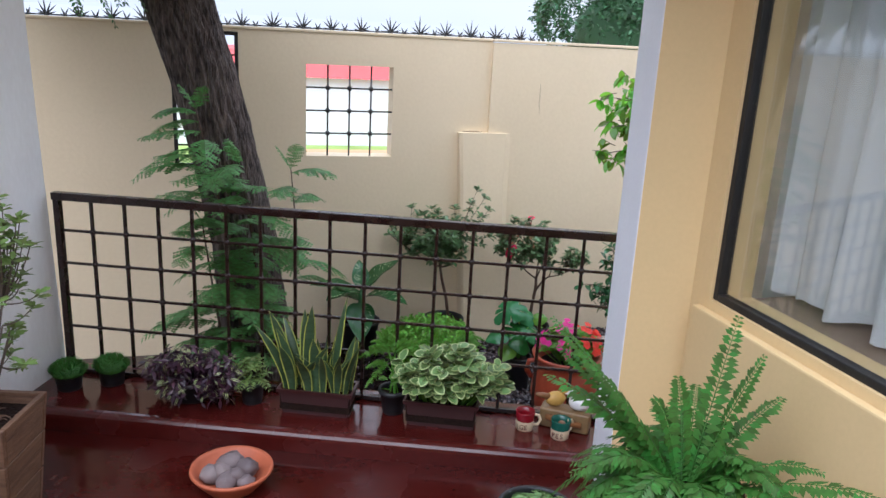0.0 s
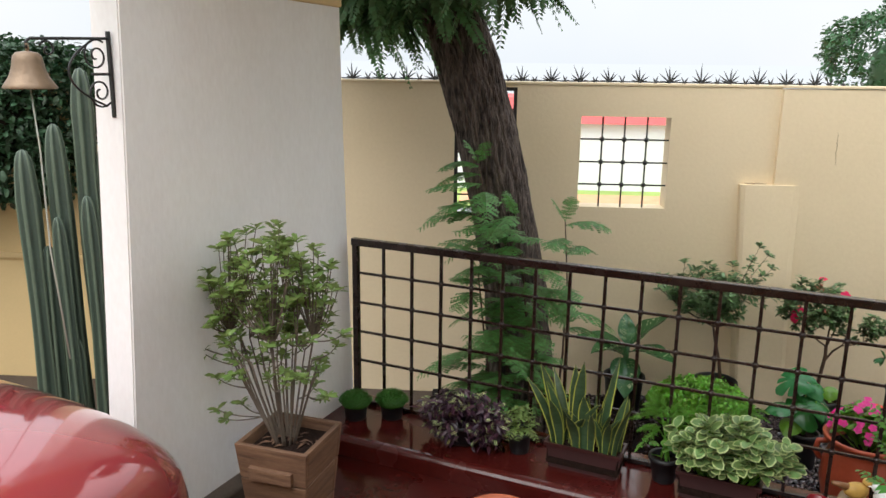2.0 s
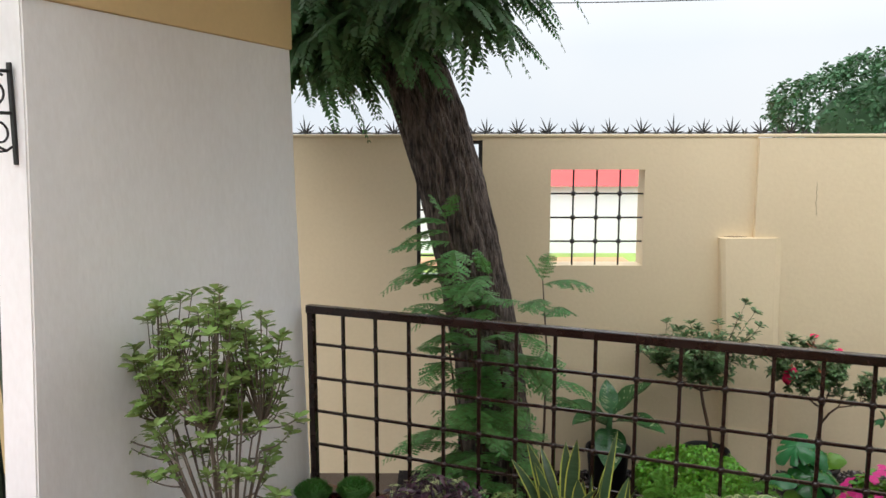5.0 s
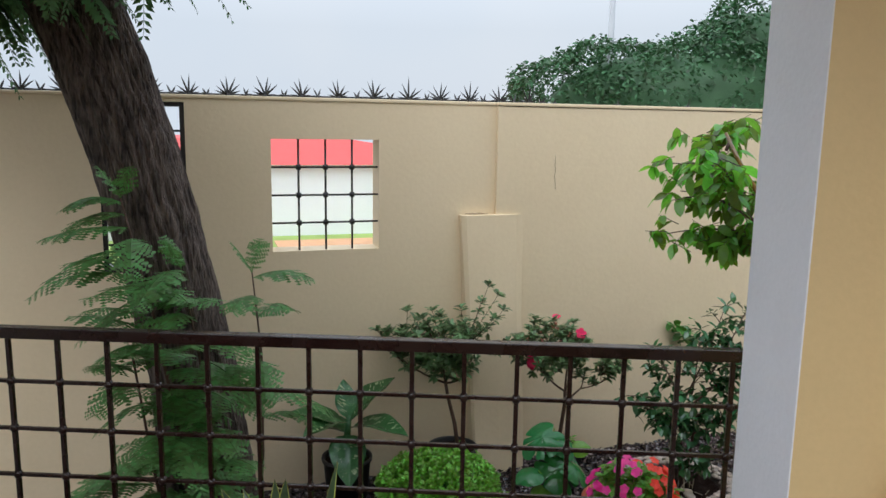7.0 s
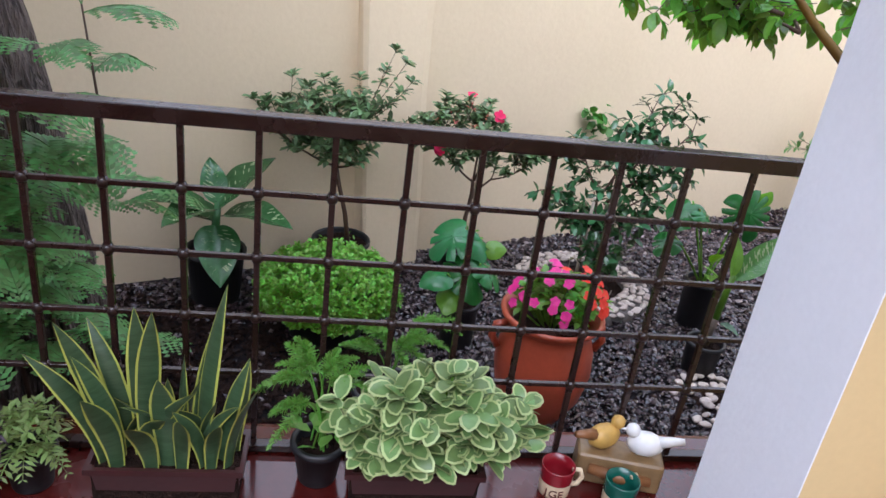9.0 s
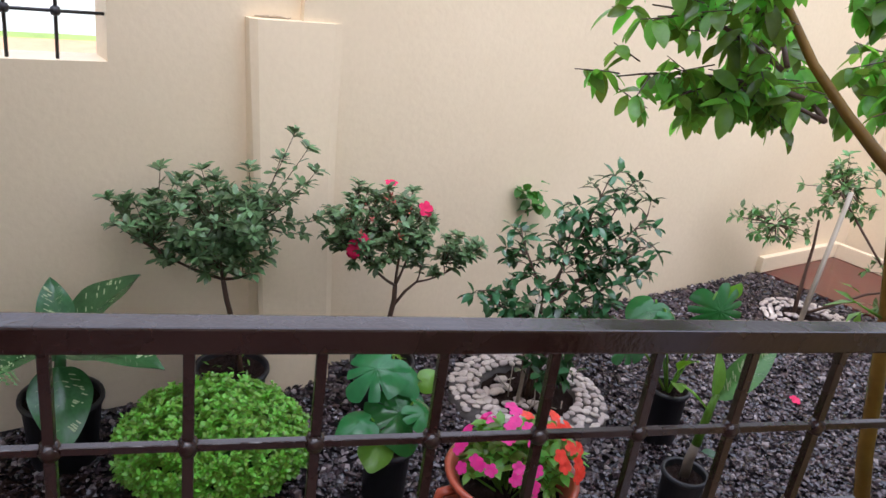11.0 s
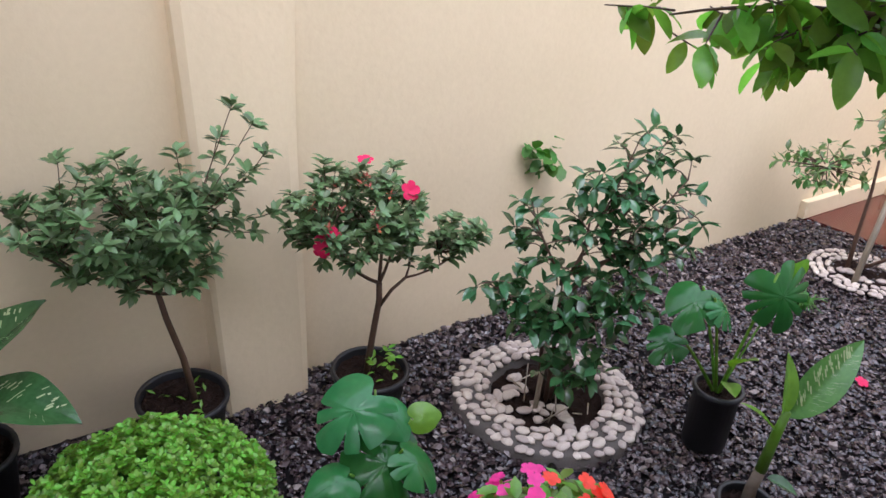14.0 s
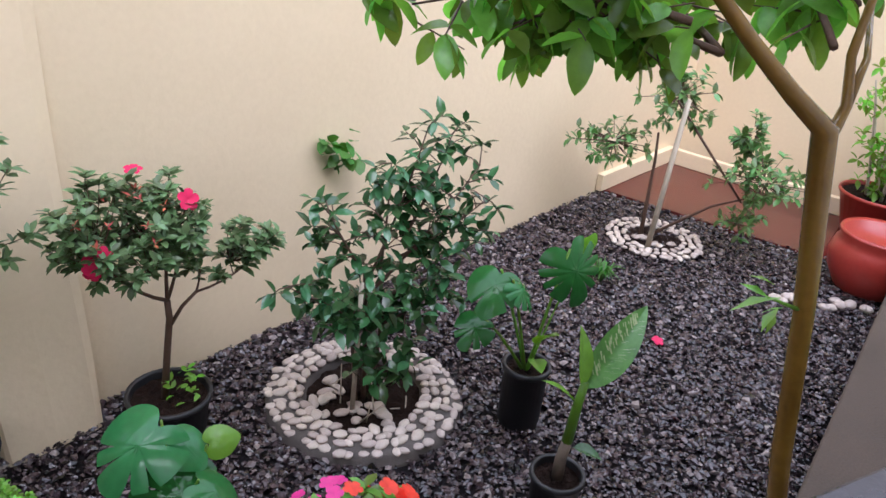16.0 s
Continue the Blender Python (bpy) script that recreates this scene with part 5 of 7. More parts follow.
def lemon_tree():
    rng = random.Random(41)
    o = Vector((1.20, 3.585, GZ))
    t = thing("lemon_tree", "lemon tree with a wet olive trunk and large drooping leaves", "tree", Matrix.Translation(o))
    tr = Mesh()
    f = Vector((0.878, 3.645, 0.960)) - o
    pts = [Vector((0.01, 0, -0.02)), Vector((0, 0, 0)).lerp(f, 0.25) + Vector((0.012, 0, 0)), Vector((0, 0, 0)).lerp(f, 0.5) - Vector((0.006, 0, 0)), Vector((0, 0, 0)).lerp(f, 0.75) + Vector((0.006, 0, 0)), f]
    pts += [f + Vector((-0.06, 0.03, 0.05)), f + Vector((-0.14, 0.06, 0.12)), f + Vector((-0.22, 0.11, 0.21)), f + Vector((-0.32, 0.17, 0.36)), f + Vector((-0.38, 0.22, 0.5))]
    tube(tr, pts, [0.026, 0.021, 0.0195, 0.0185, 0.0195, 0.0145, 0.012, 0.0105, 0.009, 0.006], 14, bumpy=0.05, rng=rng)
    tube(tr, [f + Vector((-0.005, 0, -0.02)), f + Vector((0.022, 0.0, 0.0)), f + Vector((0.04, 0.005, 0.035)), f + Vector((0.02, 0.01, 0.11)), f + Vector((0.05, 0.02, 0.30))], [0.012, 0.0105, 0.009, 0.0075, 0.005], 9)
    tube(tr, [f + Vector((0.04, 0.005, 0.035)), f + Vector((0.09, 0.03, 0.10)), f + Vector((0.16, 0.1, 0.18))], [0.008, 0.006, 0.004], 7)
    tr.make("trunk", M["lembark"], t)
    br, lf = Mesh(), Mesh()
    limbs = [((0.65, 3.74, 1.10), (0.35, 4.02, 1.07)), ((0.60, 3.77, 1.15), (0.38, 3.98, 1.24)), ((0.55, 3.80, 1.25), (0.36, 4.10, 1.34)), ((0.70, 3.72, 1.06), (0.55, 4.05, 1.04)), ((0.52, 3.82, 1.33), (0.45, 4.12, 1.44)), ((0.70, 3.72, 1.06), (0.80, 4.10, 1.10)),
             ((0.60, 3.76, 1.16), (0.72, 4.10, 1.30)), ((0.50, 3.85, 1.40), (0.65, 4.15, 1.50)), ((0.86, 3.66, 1.08), (1.02, 3.95, 1.18)), ((0.89, 3.67, 1.2), (1.10, 3.85, 1.30)), ((1.0, 3.74, 1.13), (1.15, 4.0, 1.12)), ((0.88, 3.66, 1.20), (0.85, 3.95, 1.38)), ((0.55, 3.80, 1.22), (0.42, 3.72, 1.36)), ((0.65, 3.74, 1.1), (0.47, 3.92, 1.06))]
    for a, b in limbs:
        a, b = Vector(a) - o, Vector(b) - o
        q = bezier(a, a.lerp(b, 0.5) + Vector((0, 0, 0.05)), b, 8)
        tube(br, q, [0.0065 - 0.0006 * k for k in range(9)], 6)
        for i in range(2, 9):
            for _ in range(3):
                p = q[i] + rand_dir(rng) * 0.03
                tip = p + rand_dir(rng, -0.5, 0.5) * rng.uniform(0.04, 0.10)
                tube(br, [p, tip], [0.002, 0.0012], 4, cap=False)
                for _ in range(4):
                    d = rand_dir(rng, -0.8, 0.3) + Vector((0, 0, -0.35))
                    put_leaf(lf, LEAF_OVAL_F, p.lerp(tip, rng.uniform(0.3, 1.0)), d, rng, rng.uniform(0.045, 0.082), 0.9)
    br.make("branchwork", M["twig"], t)
    lf.make("foliage", M["leaf_lem"], t)
    sh = Mesh()
    s = Vector((0.92, 3.63, 0.66)) - o
    for p, d, L in (((-0.05, -0.01, 0.02), (-1, 0.2, 0.0), 0.10), ((-0.06, 0.0, 0.04), (-0.8, 0.2, 0.45), 0.06), ((-0.05, -0.01, 0.0), (-0.9, -0.3, -0.1), 0.07), ((-0.07, 0.0, 0.02), (-0.5, 0.5, 0.3), 0.05), ((-0.04, 0, -0.01), (-0.3, -0.2, -0.4), 0.045), ((-0.02, 0, -0.01), (-0.2, 0.5, -0.3), 0.04)):
        put_leaf(sh, LEAF_LONG, s + Vector(p), d, rng, L)
    tube(sh, [s + Vector((0.02, 0, -0.02)), s + Vector((-0.07, 0, 0.02))], [0.004, 0.002], 5)
    sh.make("side_shoot", M["leaf_box"], t, "young shoot with pale leaves")


LEAF_OVAL_F = leaf_shape(1.0, 0.48, 0.24, 0.28, ((0.0, 0.05), (0.16, 0.62), (0.36, 0.97), (0.6, 0.98), (0.82, 0.66), (0.94, 0.3), (1.0, 0.0)))
lemon_tree()


def terrace_pots():
    rng = random.Random(43)
    t = thing("red_urn", "large glossy red clay urn standing at the gravel's edge", "pot", Matrix.Translation((3.44, 4.87, GZ)))
    lathe([(0.001, 0), (0.15, 0), (0.16, 0.012), (0.21, 0.10), (0.225, 0.18), (0.21, 0.24), (0.19, 0.27), (0.205, 0.295), (0.20, 0.31), (0.18, 0.30), (0.17, 0.26), (0.001, 0.25)], 36).make("pot", M["redpot"], t)
    t = potted("potted_shrub", "leggy shrub with pale canes in a red clay pot", 4.10, 5.33, GZ + 0.012, 0.15, 0.22, 0.26, "redpot", 15)
    br, lf = Mesh(), Mesh()
    for _ in range(9):
        a = rng.uniform(0, 6.28)
        b = Vector((0.28 * math.cos(a), 0.22 * math.sin(a), rng.uniform(0.75, 1.15)))
        pts = bezier((0.08 * math.cos(a), 0.08 * math.sin(a), 0.22), (b.x * 0.6, b.y * 0.6, 0.6), b, 6)
        tube(br, pts, [0.010, 0.009, 0.008, 0.008, 0.007, 0.006, 0.004], 6)
        for k in (1, 2, 3, 5, 6):
            for _ in range(3):
                rosette(lf, pts[k] + rand_dir(rng) * 0.07, rand_dir(rng, 0, 1), rng, 5, 0.06, LEAF_OVAL, 1.0)
    br.make("branchwork", M["stake"], t)
    lf.make("foliage", M["leaf_lem"], t)


terrace_pots()


# ---- beyond the wall ----
def street():
    structure("verge", box_bm(-60, 60, 4.9, 60, GZ - 0.3, GZ - 0.06), M["vergegrass"], "green verge across the road", WALL)
    t = thing("red_house", "low red house across the road", "house", WALL @ Matrix.Translation((-13.5, 7.2, GZ)))
    part("wall", box_bm(-5, 2.2, 0, 5, -0.1, 1.62), M["farred"], t)
    part("roof", box_bm(-5.2, 2.4, -0.2, 5.2, 1.621, 1.7), M["farwhite"], t)
    for k in range(2):
        w = part("window", box_bm(-3.6 + 2.4 * k, -2.6 + 2.4 * k, -0.03, 0.05, 0.6, 1.3), M["farglass"], t)
    t = thing("white_house", "long white house with a red roof across the road", "house", WALL @ Matrix.Translation((-1.5, 9.5, GZ)))
    part("wall", box_bm(-6, 7, 0, 5, -0.1, 1.18), M["farwhite"], t)
    g = Mesh()
    g.add([(-3.9, -0.15, 1.181), (5.2, -0.15, 1.181), (5.2, 5.2, 1.181), (-3.9, 5.2, 1.181), (-2.6, 0.9, 1.6), (2.4, 0.9, 1.6), (2.4, 4, 1.6), (-2.6, 4, 1.6)],
          [(3, 2, 1, 0), (0, 1, 5, 4), (1, 2, 6, 5), (2, 3, 7, 6), (3, 0, 4, 7), (4, 5, 6, 7)])
    g.make("roof", M["farred"], t, "red roof", smooth=False)
    part("door", box_bm(5.6, 6.4, -0.03, 0.02, 0.02, 1.2), M["farglass"], t)
    part("parapet", box_bm(-6.0, -1.9, -0.35, -0.16, -0.1, 1.30), M["farwhite"], t, "white parapet wall before the roof")
    for u, w in ((-4.6, 1.3), (-2.6, 0.9), (-0.7, 1.7), (1.9, 1.2)):
        structure("pavement_brick", box_bm(u, u + w, 7.9, 8.9, GZ - 0.2, GZ - 0.045), M["brickfar"], "orange brick patch in the far verge", WALL)


street()


def leafy_hedge(name, label, center, size, count, leaf, material, seed, shape, m, category="hedge", bumps=0.18, core=True, inner="soil"):
    rng = random.Random(seed)
    t = thing(name, label, category, m)
    lf = Mesh()
    ph = [rng.uniform(0, 6) for _ in range(6)]
    for _ in range(count):
        d = rand_dir(rng, -0.8, 1.0)
        e = 0.72
        q = Vector([math.copysign(abs(c) ** e, c) for c in d])
        lump = 1 + bumps * math.sin(3.1 * q.x * size[0] + ph[0]) * math.sin(2.7 * q.z * size[2] + ph[1]) + 0.6 * bumps * math.sin(7 * q.x * size[0] + ph[2]) * math.cos(5 * q.y * size[1] + 6 * q.z * size[2] + ph[3])
        p = Vector((center[0] + q.x * size[0] * lump, center[1] + q.y * size[1] * lump, center[2] + q.z * size[2] * lump)) * 1.0
        p += rand_dir(rng) * leaf * rng.uniform(0, 1.6)
        for _ in range(3):
            put_leaf(lf, shape, p + rand_dir(rng) * leaf * 0.5, d * 0.4 + rand_dir(rng, -1, 0.6), rng, leaf * rng.uniform(0.7, 1.3), 1.0)
    lf.make("foliage", M[material], t)
    # added filler core; in the vine its soil colour darkens the gaps between leaves
    if core:
        g = ball_blob(Mesh(), (0, 0, 0), 1.0, rng, 20, 12, 0.05)
        for i, v in enumerate(g.v):
            g.v[i] = tuple(center[k] + math.copysign(abs(v[k]) ** 0.75, v[k]) * size[k] * 0.84 for k in range(3))
        g.make("inner_mass", M[inner], t)
    return t


far1 = leafy_hedge("far_tree", "dense dark green tree beyond the wall", (3.6, 16.6, 1.6), (3.3, 1.6, 1.55), 8000, 0.10, "leaf_hedge", 51, LEAF_OVAL, Matrix.Identity(4), "tree", 0.10, inner="leaf_hedge")
far2 = leafy_hedge("far_tree", "tall dark green tree beyond the wall", (5.3, 17.2, 2.2), (1.9, 1.5, 1.9), 4500, 0.10, "leaf_hedge", 52, LEAF_OVAL, Matrix.Identity(4), "tree", 0.12, inner="leaf_hedge")


for far, x, y in ((far1, 3.6, 16.6), (far2, 5.3, 17.2)):
    g = Mesh()
    tube(g, [(x, y, GZ - 0.2), (x + 0.05, y, 1.0)], [0.14, 0.1], 8)
    g.make("trunk", M["bark"], far)


def street_pole():
    t = thing("street_pole", "grey street pole with a bracket arm", "pole", Matrix.Translation((1.95, 16.4, GZ - 0.2)))
    g = Mesh()
    tube(g, [(0, 0, 0), (0, 0, 5.1)], [0.075, 0.055], 10)
    g.make("post", M["pole"], t)
    g = Mesh()
    tube(g, [(0, 0, 4.95), (0.25, 0, 5.2), (0.5, 0, 5.35)], 0.025, 6)
    g.make("arm", M["pole"], t)
    g = Mesh()
    tube(g, [(1.95 + (k / 16 - 0.62) * 16, 16.2, 4.36 - 0.3 * k / 16 + 0.25 * ((k / 16 - 0.55) ** 2) * 4) for k in range(17)], 0.011, 5)
    ob = g.make("overhead_cable", M["black"])
    tagged(ob, "thin black cable strung past the pole", "cable")


street_pole()


# spikes along the wall's top
def wall_spikes():
    rng = random.Random(61)
    w = 0.0062
    g = Mesh().add([(w, 0, 0), (-0.5 * w, 0.87 * w, 0), (-0.5 * w, -0.87 * w, 0), (0.8 * w, 0, 0.55), (-0.4 * w, 0.7 * w, 0.55), (-0.4 * w, -0.7 * w, 0.55), (0, 0, 1.0)],
                   [(0, 1, 4, 3), (1, 2, 5, 4), (2, 0, 3, 5), (3, 4, 6), (4, 5, 6), (5, 3, 6)])
    first = g.make("blade", M["black"], smooth=False)
    blade = first.data
    bpy.data.objects.remove(first)
    first = lathe([(0.011, 0.0), (0.011, 0.009), (0.001, 0.014)], 8).make("hub", M["black"])
    hub = first.data
    bpy.data.objects.remove(first)

    def star(u, d, size, n, label):
        t = thing("wall_spike", label, "spike", WALL @ Matrix.Translation((u, d, WTOP + 0.018)) @ Matrix.Rotation(rng.uniform(-0.3, 0.3), 4, "Z"), "spikes along the wall")
        put("hub", hub, t)
        for i in range(n):
            a = radians(14 + 152 * i / (n - 1)) + rng.uniform(-0.12, 0.12)
            v = Vector((math.cos(a), rng.uniform(-0.45, 0.45), max(0.15, math.sin(a)))).normalized()
            L = size * (0.62 + 0.38 * math.sin(a) ** 2) * rng.uniform(0.85, 1.12)
            put("blade", blade, t, m=Matrix.Translation((0, 0, 0.004)) @ v.to_track_quat("Z", "Y").to_matrix().to_4x4() @ Matrix.Diagonal((1, 1, L, 1)))

    u = -4.3
    while u < -0.10:
        star(u, 0.05, rng.uniform(0.088, 0.108), 7, "black iron star of security spikes on the wall's top")
        star(u + 0.086 + rng.uniform(-0.012, 0.012), 0.05, rng.uniform(0.040, 0.052), 4, "small black iron spikes between two larger stars")
        u += 0.172 + rng.uniform(-0.012, 0.012)
    while u < 3.4:
        star(u, 0.09, 0.028, 3, "small broken iron spike on the wall's top")
        u += rng.uniform(0.25, 0.5)
    g = Mesh()
    tube(g, [(-4.4, 0.05, WTOP + 0.024), (-0.1, 0.05, WTOP + 0.024)], 0.004, 5)
    ob = g.make("spike_rail", M["black"], None, m=WALL)
    tagged(ob, "thin iron rod holding the wall spikes", "rod")


wall_spikes()


# ---- jacaranda ----
def pinnate(mesh, p, d, L, rng, pairs=11, leaflet=0.05, droop=0.5, sub=True, slot=0, width=0.34):
    """A feathery leaf: a bending midrib with pairs of fine side fronds."""
    d = Vector(d).normalized()
    side = d.cross(Vector((0, 0, 1)))
    side = side.normalized() if side.length > 1e-3 else Vector((1, 0, 0))
    pts = [Vector(p) + d * (L * s) + Vector((0, 0, -droop * L * s * s)) for s in [k / 6 for k in range(7)]]
    tube(mesh, pts, [0.0022, 0.002, 0.0018, 0.0016, 0.0014, 0.0012, 0.0008], 3, cap=False, slot=slot)
    for k in range(1, pairs + 1):
        s = k / pairs
        i = min(5, int(s * 6))
        q = pts[i].lerp(pts[i + 1], s * 6 - i)
        ax = (pts[i + 1] - pts[i]).normalized()
        ll = leaflet * (math.sin(math.pi * (0.12 + 0.8 * s)) ** 0.7) * rng.uniform(0.85, 1.15)
        for sg in (-1, 1):
            dd = (side * sg + ax * 0.55 + Vector((0, 0, rng.uniform(-0.35, 0.1)))).normalized()
            b = ax.cross(dd).cross(dd).normalized()
            w = ll * width * 0.5
            a0, a1, a2 = q, q + dd * ll * 0.5 + Vector((0, 0, -0.03 * ll)), q + dd * ll + Vector((0, 0, -0.18 * ll))
            if sub:
                vs, fs = [], []
                nn = 5
                for j in range(nn):
                    f0, f1 = (j + 0.15) / nn, (j + 0.75) / nn
                    c0, c1 = a0.lerp(a2, f0), a0.lerp(a2, f1)
                    ww = w * (1.1 - 0.6 * f0)
                    o = len(vs)
                    vs += [c0, c1 + b * ww, c1 - b * ww, a0.lerp(a2, min(1, f1 + 0.08))]
                    fs += [(o, o + 1, o + 3, o + 2)]
                mesh.add(vs, fs, slot)
            else:
                mesh.add([a0, a1 + b * w, a2, a1 - b * w], [(0, 1, 2, 3)], slot)


def jacaranda():
    rng = random.Random(71)
    t = thing("jacaranda_tree", "leaning jacaranda with a thick furrowed dark trunk", "tree", Matrix.Translation((-1.50, 4.0, GZ)))
    o = Vector((-1.50, 4.0, GZ))
    axis = [(-1.48, 4.0, GZ - 0.02), (-1.50, 4.0, 0.05), (-1.535, 4.0, 0.45), (-1.63, 4.0, 0.9), (-1.745, 4.0, 1.35), (-1.87, 4.0, 1.72), (-2.01, 3.98, 2.05), (-2.18, 3.96, 2.4), (-2.4, 3.95, 2.85)]
    rad = [0.225, 0.185, 0.170, 0.168, 0.170, 0.176, 0.178, 0.165, 0.13]
    pts, rr = [], []
    for i in range(len(axis) - 1):
        for k in range(12):
            s = k / 12
            pts.append(Vector(axis[i]).lerp(Vector(axis[i + 1]), s) - o)
            rr.append(rad[i] + (rad[i + 1] - rad[i]) * s)
    g = Mesh()
    n = 144
    vs, fs = [], []
    for i, p in enumerate(pts):
        for k in range(n):
            a = 2 * math.pi * k / n
            z = p.z
            w = 1.3 * noise.noise(Vector((math.cos(a) * 2.2, math.sin(a) * 2.2, z * 3.0))) + 0.7 * noise.noise(Vector((math.cos(a) * 6, math.sin(a) * 6, z * 9)))
            ridge = abs(math.sin(14.5 * a + 1.9 * w)) ** 0.6
            brk = 0.5 + 0.5 * noise.noise(Vector((math.cos(a) * 9, math.sin(a) * 9, z * 14)))
            r = rr[i] * (0.90 + 0.145 * ridge * (0.6 + 0.5 * brk) + 0.05 * noise.noise(Vector((3 * math.cos(a), 3 * math.sin(a), z * 5))))
            vs.append((p.x + r * math.cos(a), p.y + r * math.sin(a), p.z))
    for i in range(len(pts) - 1):
        for k in range(n):
            a, b = i * n + k, i * n + (k + 1) % n
            fs.append((a, b, b + n, a + n))
    g.add(vs, fs)
    g.make("trunk", M["bark"], t)
    limbs = [((-2.0, 3.98, 2.05), (-1.75, 3.9, 2.45), (-1.32, 3.8, 2.6), 0.05), ((-2.18, 3.96, 2.4), (-2.4, 3.85, 2.5), (-2.7, 3.75, 2.35), 0.04), ((-2.18, 3.96, 2.4), (-2.0, 3.4, 2.8), (-1.3, 3.2, 3.0), 0.05), ((-2.38, 3.95, 2.8), (-2.7, 3.8, 3.0), (-3.1, 3.6, 3.0), 0.05), ((-2.05, 3.98, 2.15), (-2.1, 3.8, 2.4), (-2.25, 3.65, 2.35), 0.035)]
    tips = []
    for a, b, c, r in limbs:
        q = [p - o for p in bezier(a, b, c, 8)]
        lm = Mesh()
        tube(lm, q, [r * (1 - 0.09 * k) for k in range(9)], 8)
        lm.make("limb", M["bark"], t)
        tips += q[3:]
    lf = Mesh()
    for p in tips:
        for _ in range(14):
            a = rng.uniform(0, 6.28)
            d = Vector((math.cos(a), math.sin(a), rng.uniform(-0.5, 0.25)))
            pinnate(lf, p + rand_dir(rng) * 0.10, d, rng.uniform(0.22, 0.42), rng, 24, 0.062, rng.uniform(0.4, 1.0), False, width=0.5)
    # hanging sprays round the upper trunk
    for c, k in (((-2.30, 3.60, 2.12), 44), ((-2.08, 3.62, 2.06), 40), ((-1.88, 3.6, 2.02), 26), ((-1.56, 3.60, 2.14), 34), ((-1.50, 3.72, 2.22), 20), ((-2.15, 3.45, 2.4), 24), ((-2.55, 3.7, 2.2), 26), ((-2.2, 3.7, 1.98), 20), ((-2.35, 3.72, 1.96), 30), ((-2.5, 3.8, 2.0), 30)):
        for _ in range(k):
            a = rng.uniform(0, 6.28)
            d = Vector((math.cos(a), math.sin(a), rng.uniform(-0.7, 0.2)))
            pinnate(lf, Vector(c) - o + Vector((0, 0, 0.10)) + rand_dir(rng) * 0.13, d, rng.uniform(0.20, 0.36), rng, 24, 0.06, rng.uniform(0.4, 0.9), False, width=0.5)
    lf.make("foliage", M["leaf_crown"], t)


jacaranda()


def jacaranda_sprouts():
    rng = random.Random(72)
    t = thing("jacaranda_sprout", "feathery green jacaranda sprouts in front of the trunk", "sapling", Matrix.Translation((-1.4, 3.72, GZ)))
    o = Vector((-1.4, 3.72, GZ))
    st, lf = Mesh(), Mesh()
    stems = [[(-1.42, 3.70, GZ), (-1.47, 3.68, 0.3), (-1.55, 3.67, 0.8), (-1.64, 3.66, 1.2)], [(-1.24, 3.80, GZ), (-1.20, 3.82, 0.2), (-1.19, 3.80, 0.6), (-1.20, 3.74, 0.93)], [(-1.50, 3.72, GZ), (-1.58, 3.68, 0.2), (-1.63, 3.66, 0.65)], [(-1.32, 3.72, GZ), (-1.34, 3.68, 0.2), (-1.38, 3.67, 0.62), (-1.43, 3.66, 0.95)]]
    for s, path in enumerate(stems):
        q = [Vector(p) - o for p in path]
        tube(st, q, [0.008 - 0.0018 * k for k in range(len(q))], 6)
        top = q[-1].z
        z = 0.35 if s != 1 else 0.75
        while z < top:
            for k in range(len(q) - 1):
                if q[k].z <= z <= q[k + 1].z:
                    p = q[k].lerp(q[k + 1], (z - q[k].z) / (q[k + 1].z - q[k].z))
                    a = rng.uniform(-2.6, 0.4) if rng.random() < 0.55 else rng.uniform(2.6, 4.2)
                    if s == 1:
                        a = rng.uniform(-1.8, 1.5)
                    d = Vector((math.cos(a), math.sin(a) * 0.6, rng.uniform(0.1, 0.55)))
                    pinnate(lf, p, d, rng.uniform(0.22, 0.38) * (1.0 if s != 1 else 0.85), rng, 18, 0.078, rng.uniform(0.25, 0.7), True, width=0.5)
            z += rng.uniform(0.032, 0.06) if s != 1 else rng.uniform(0.06, 0.11)
        for _ in range(2):
            a = rng.uniform(0, 6.28)
            pinnate(lf, q[-1], (math.cos(a) * 0.5, math.sin(a) * 0.5, 1), 0.16, rng, 9, 0.05, 0.2, True, width=0.5)
    st.make("stem", M["twig"], t)
    lf.make("foliage", M["leaf_jac"], t)


jacaranda_sprouts()


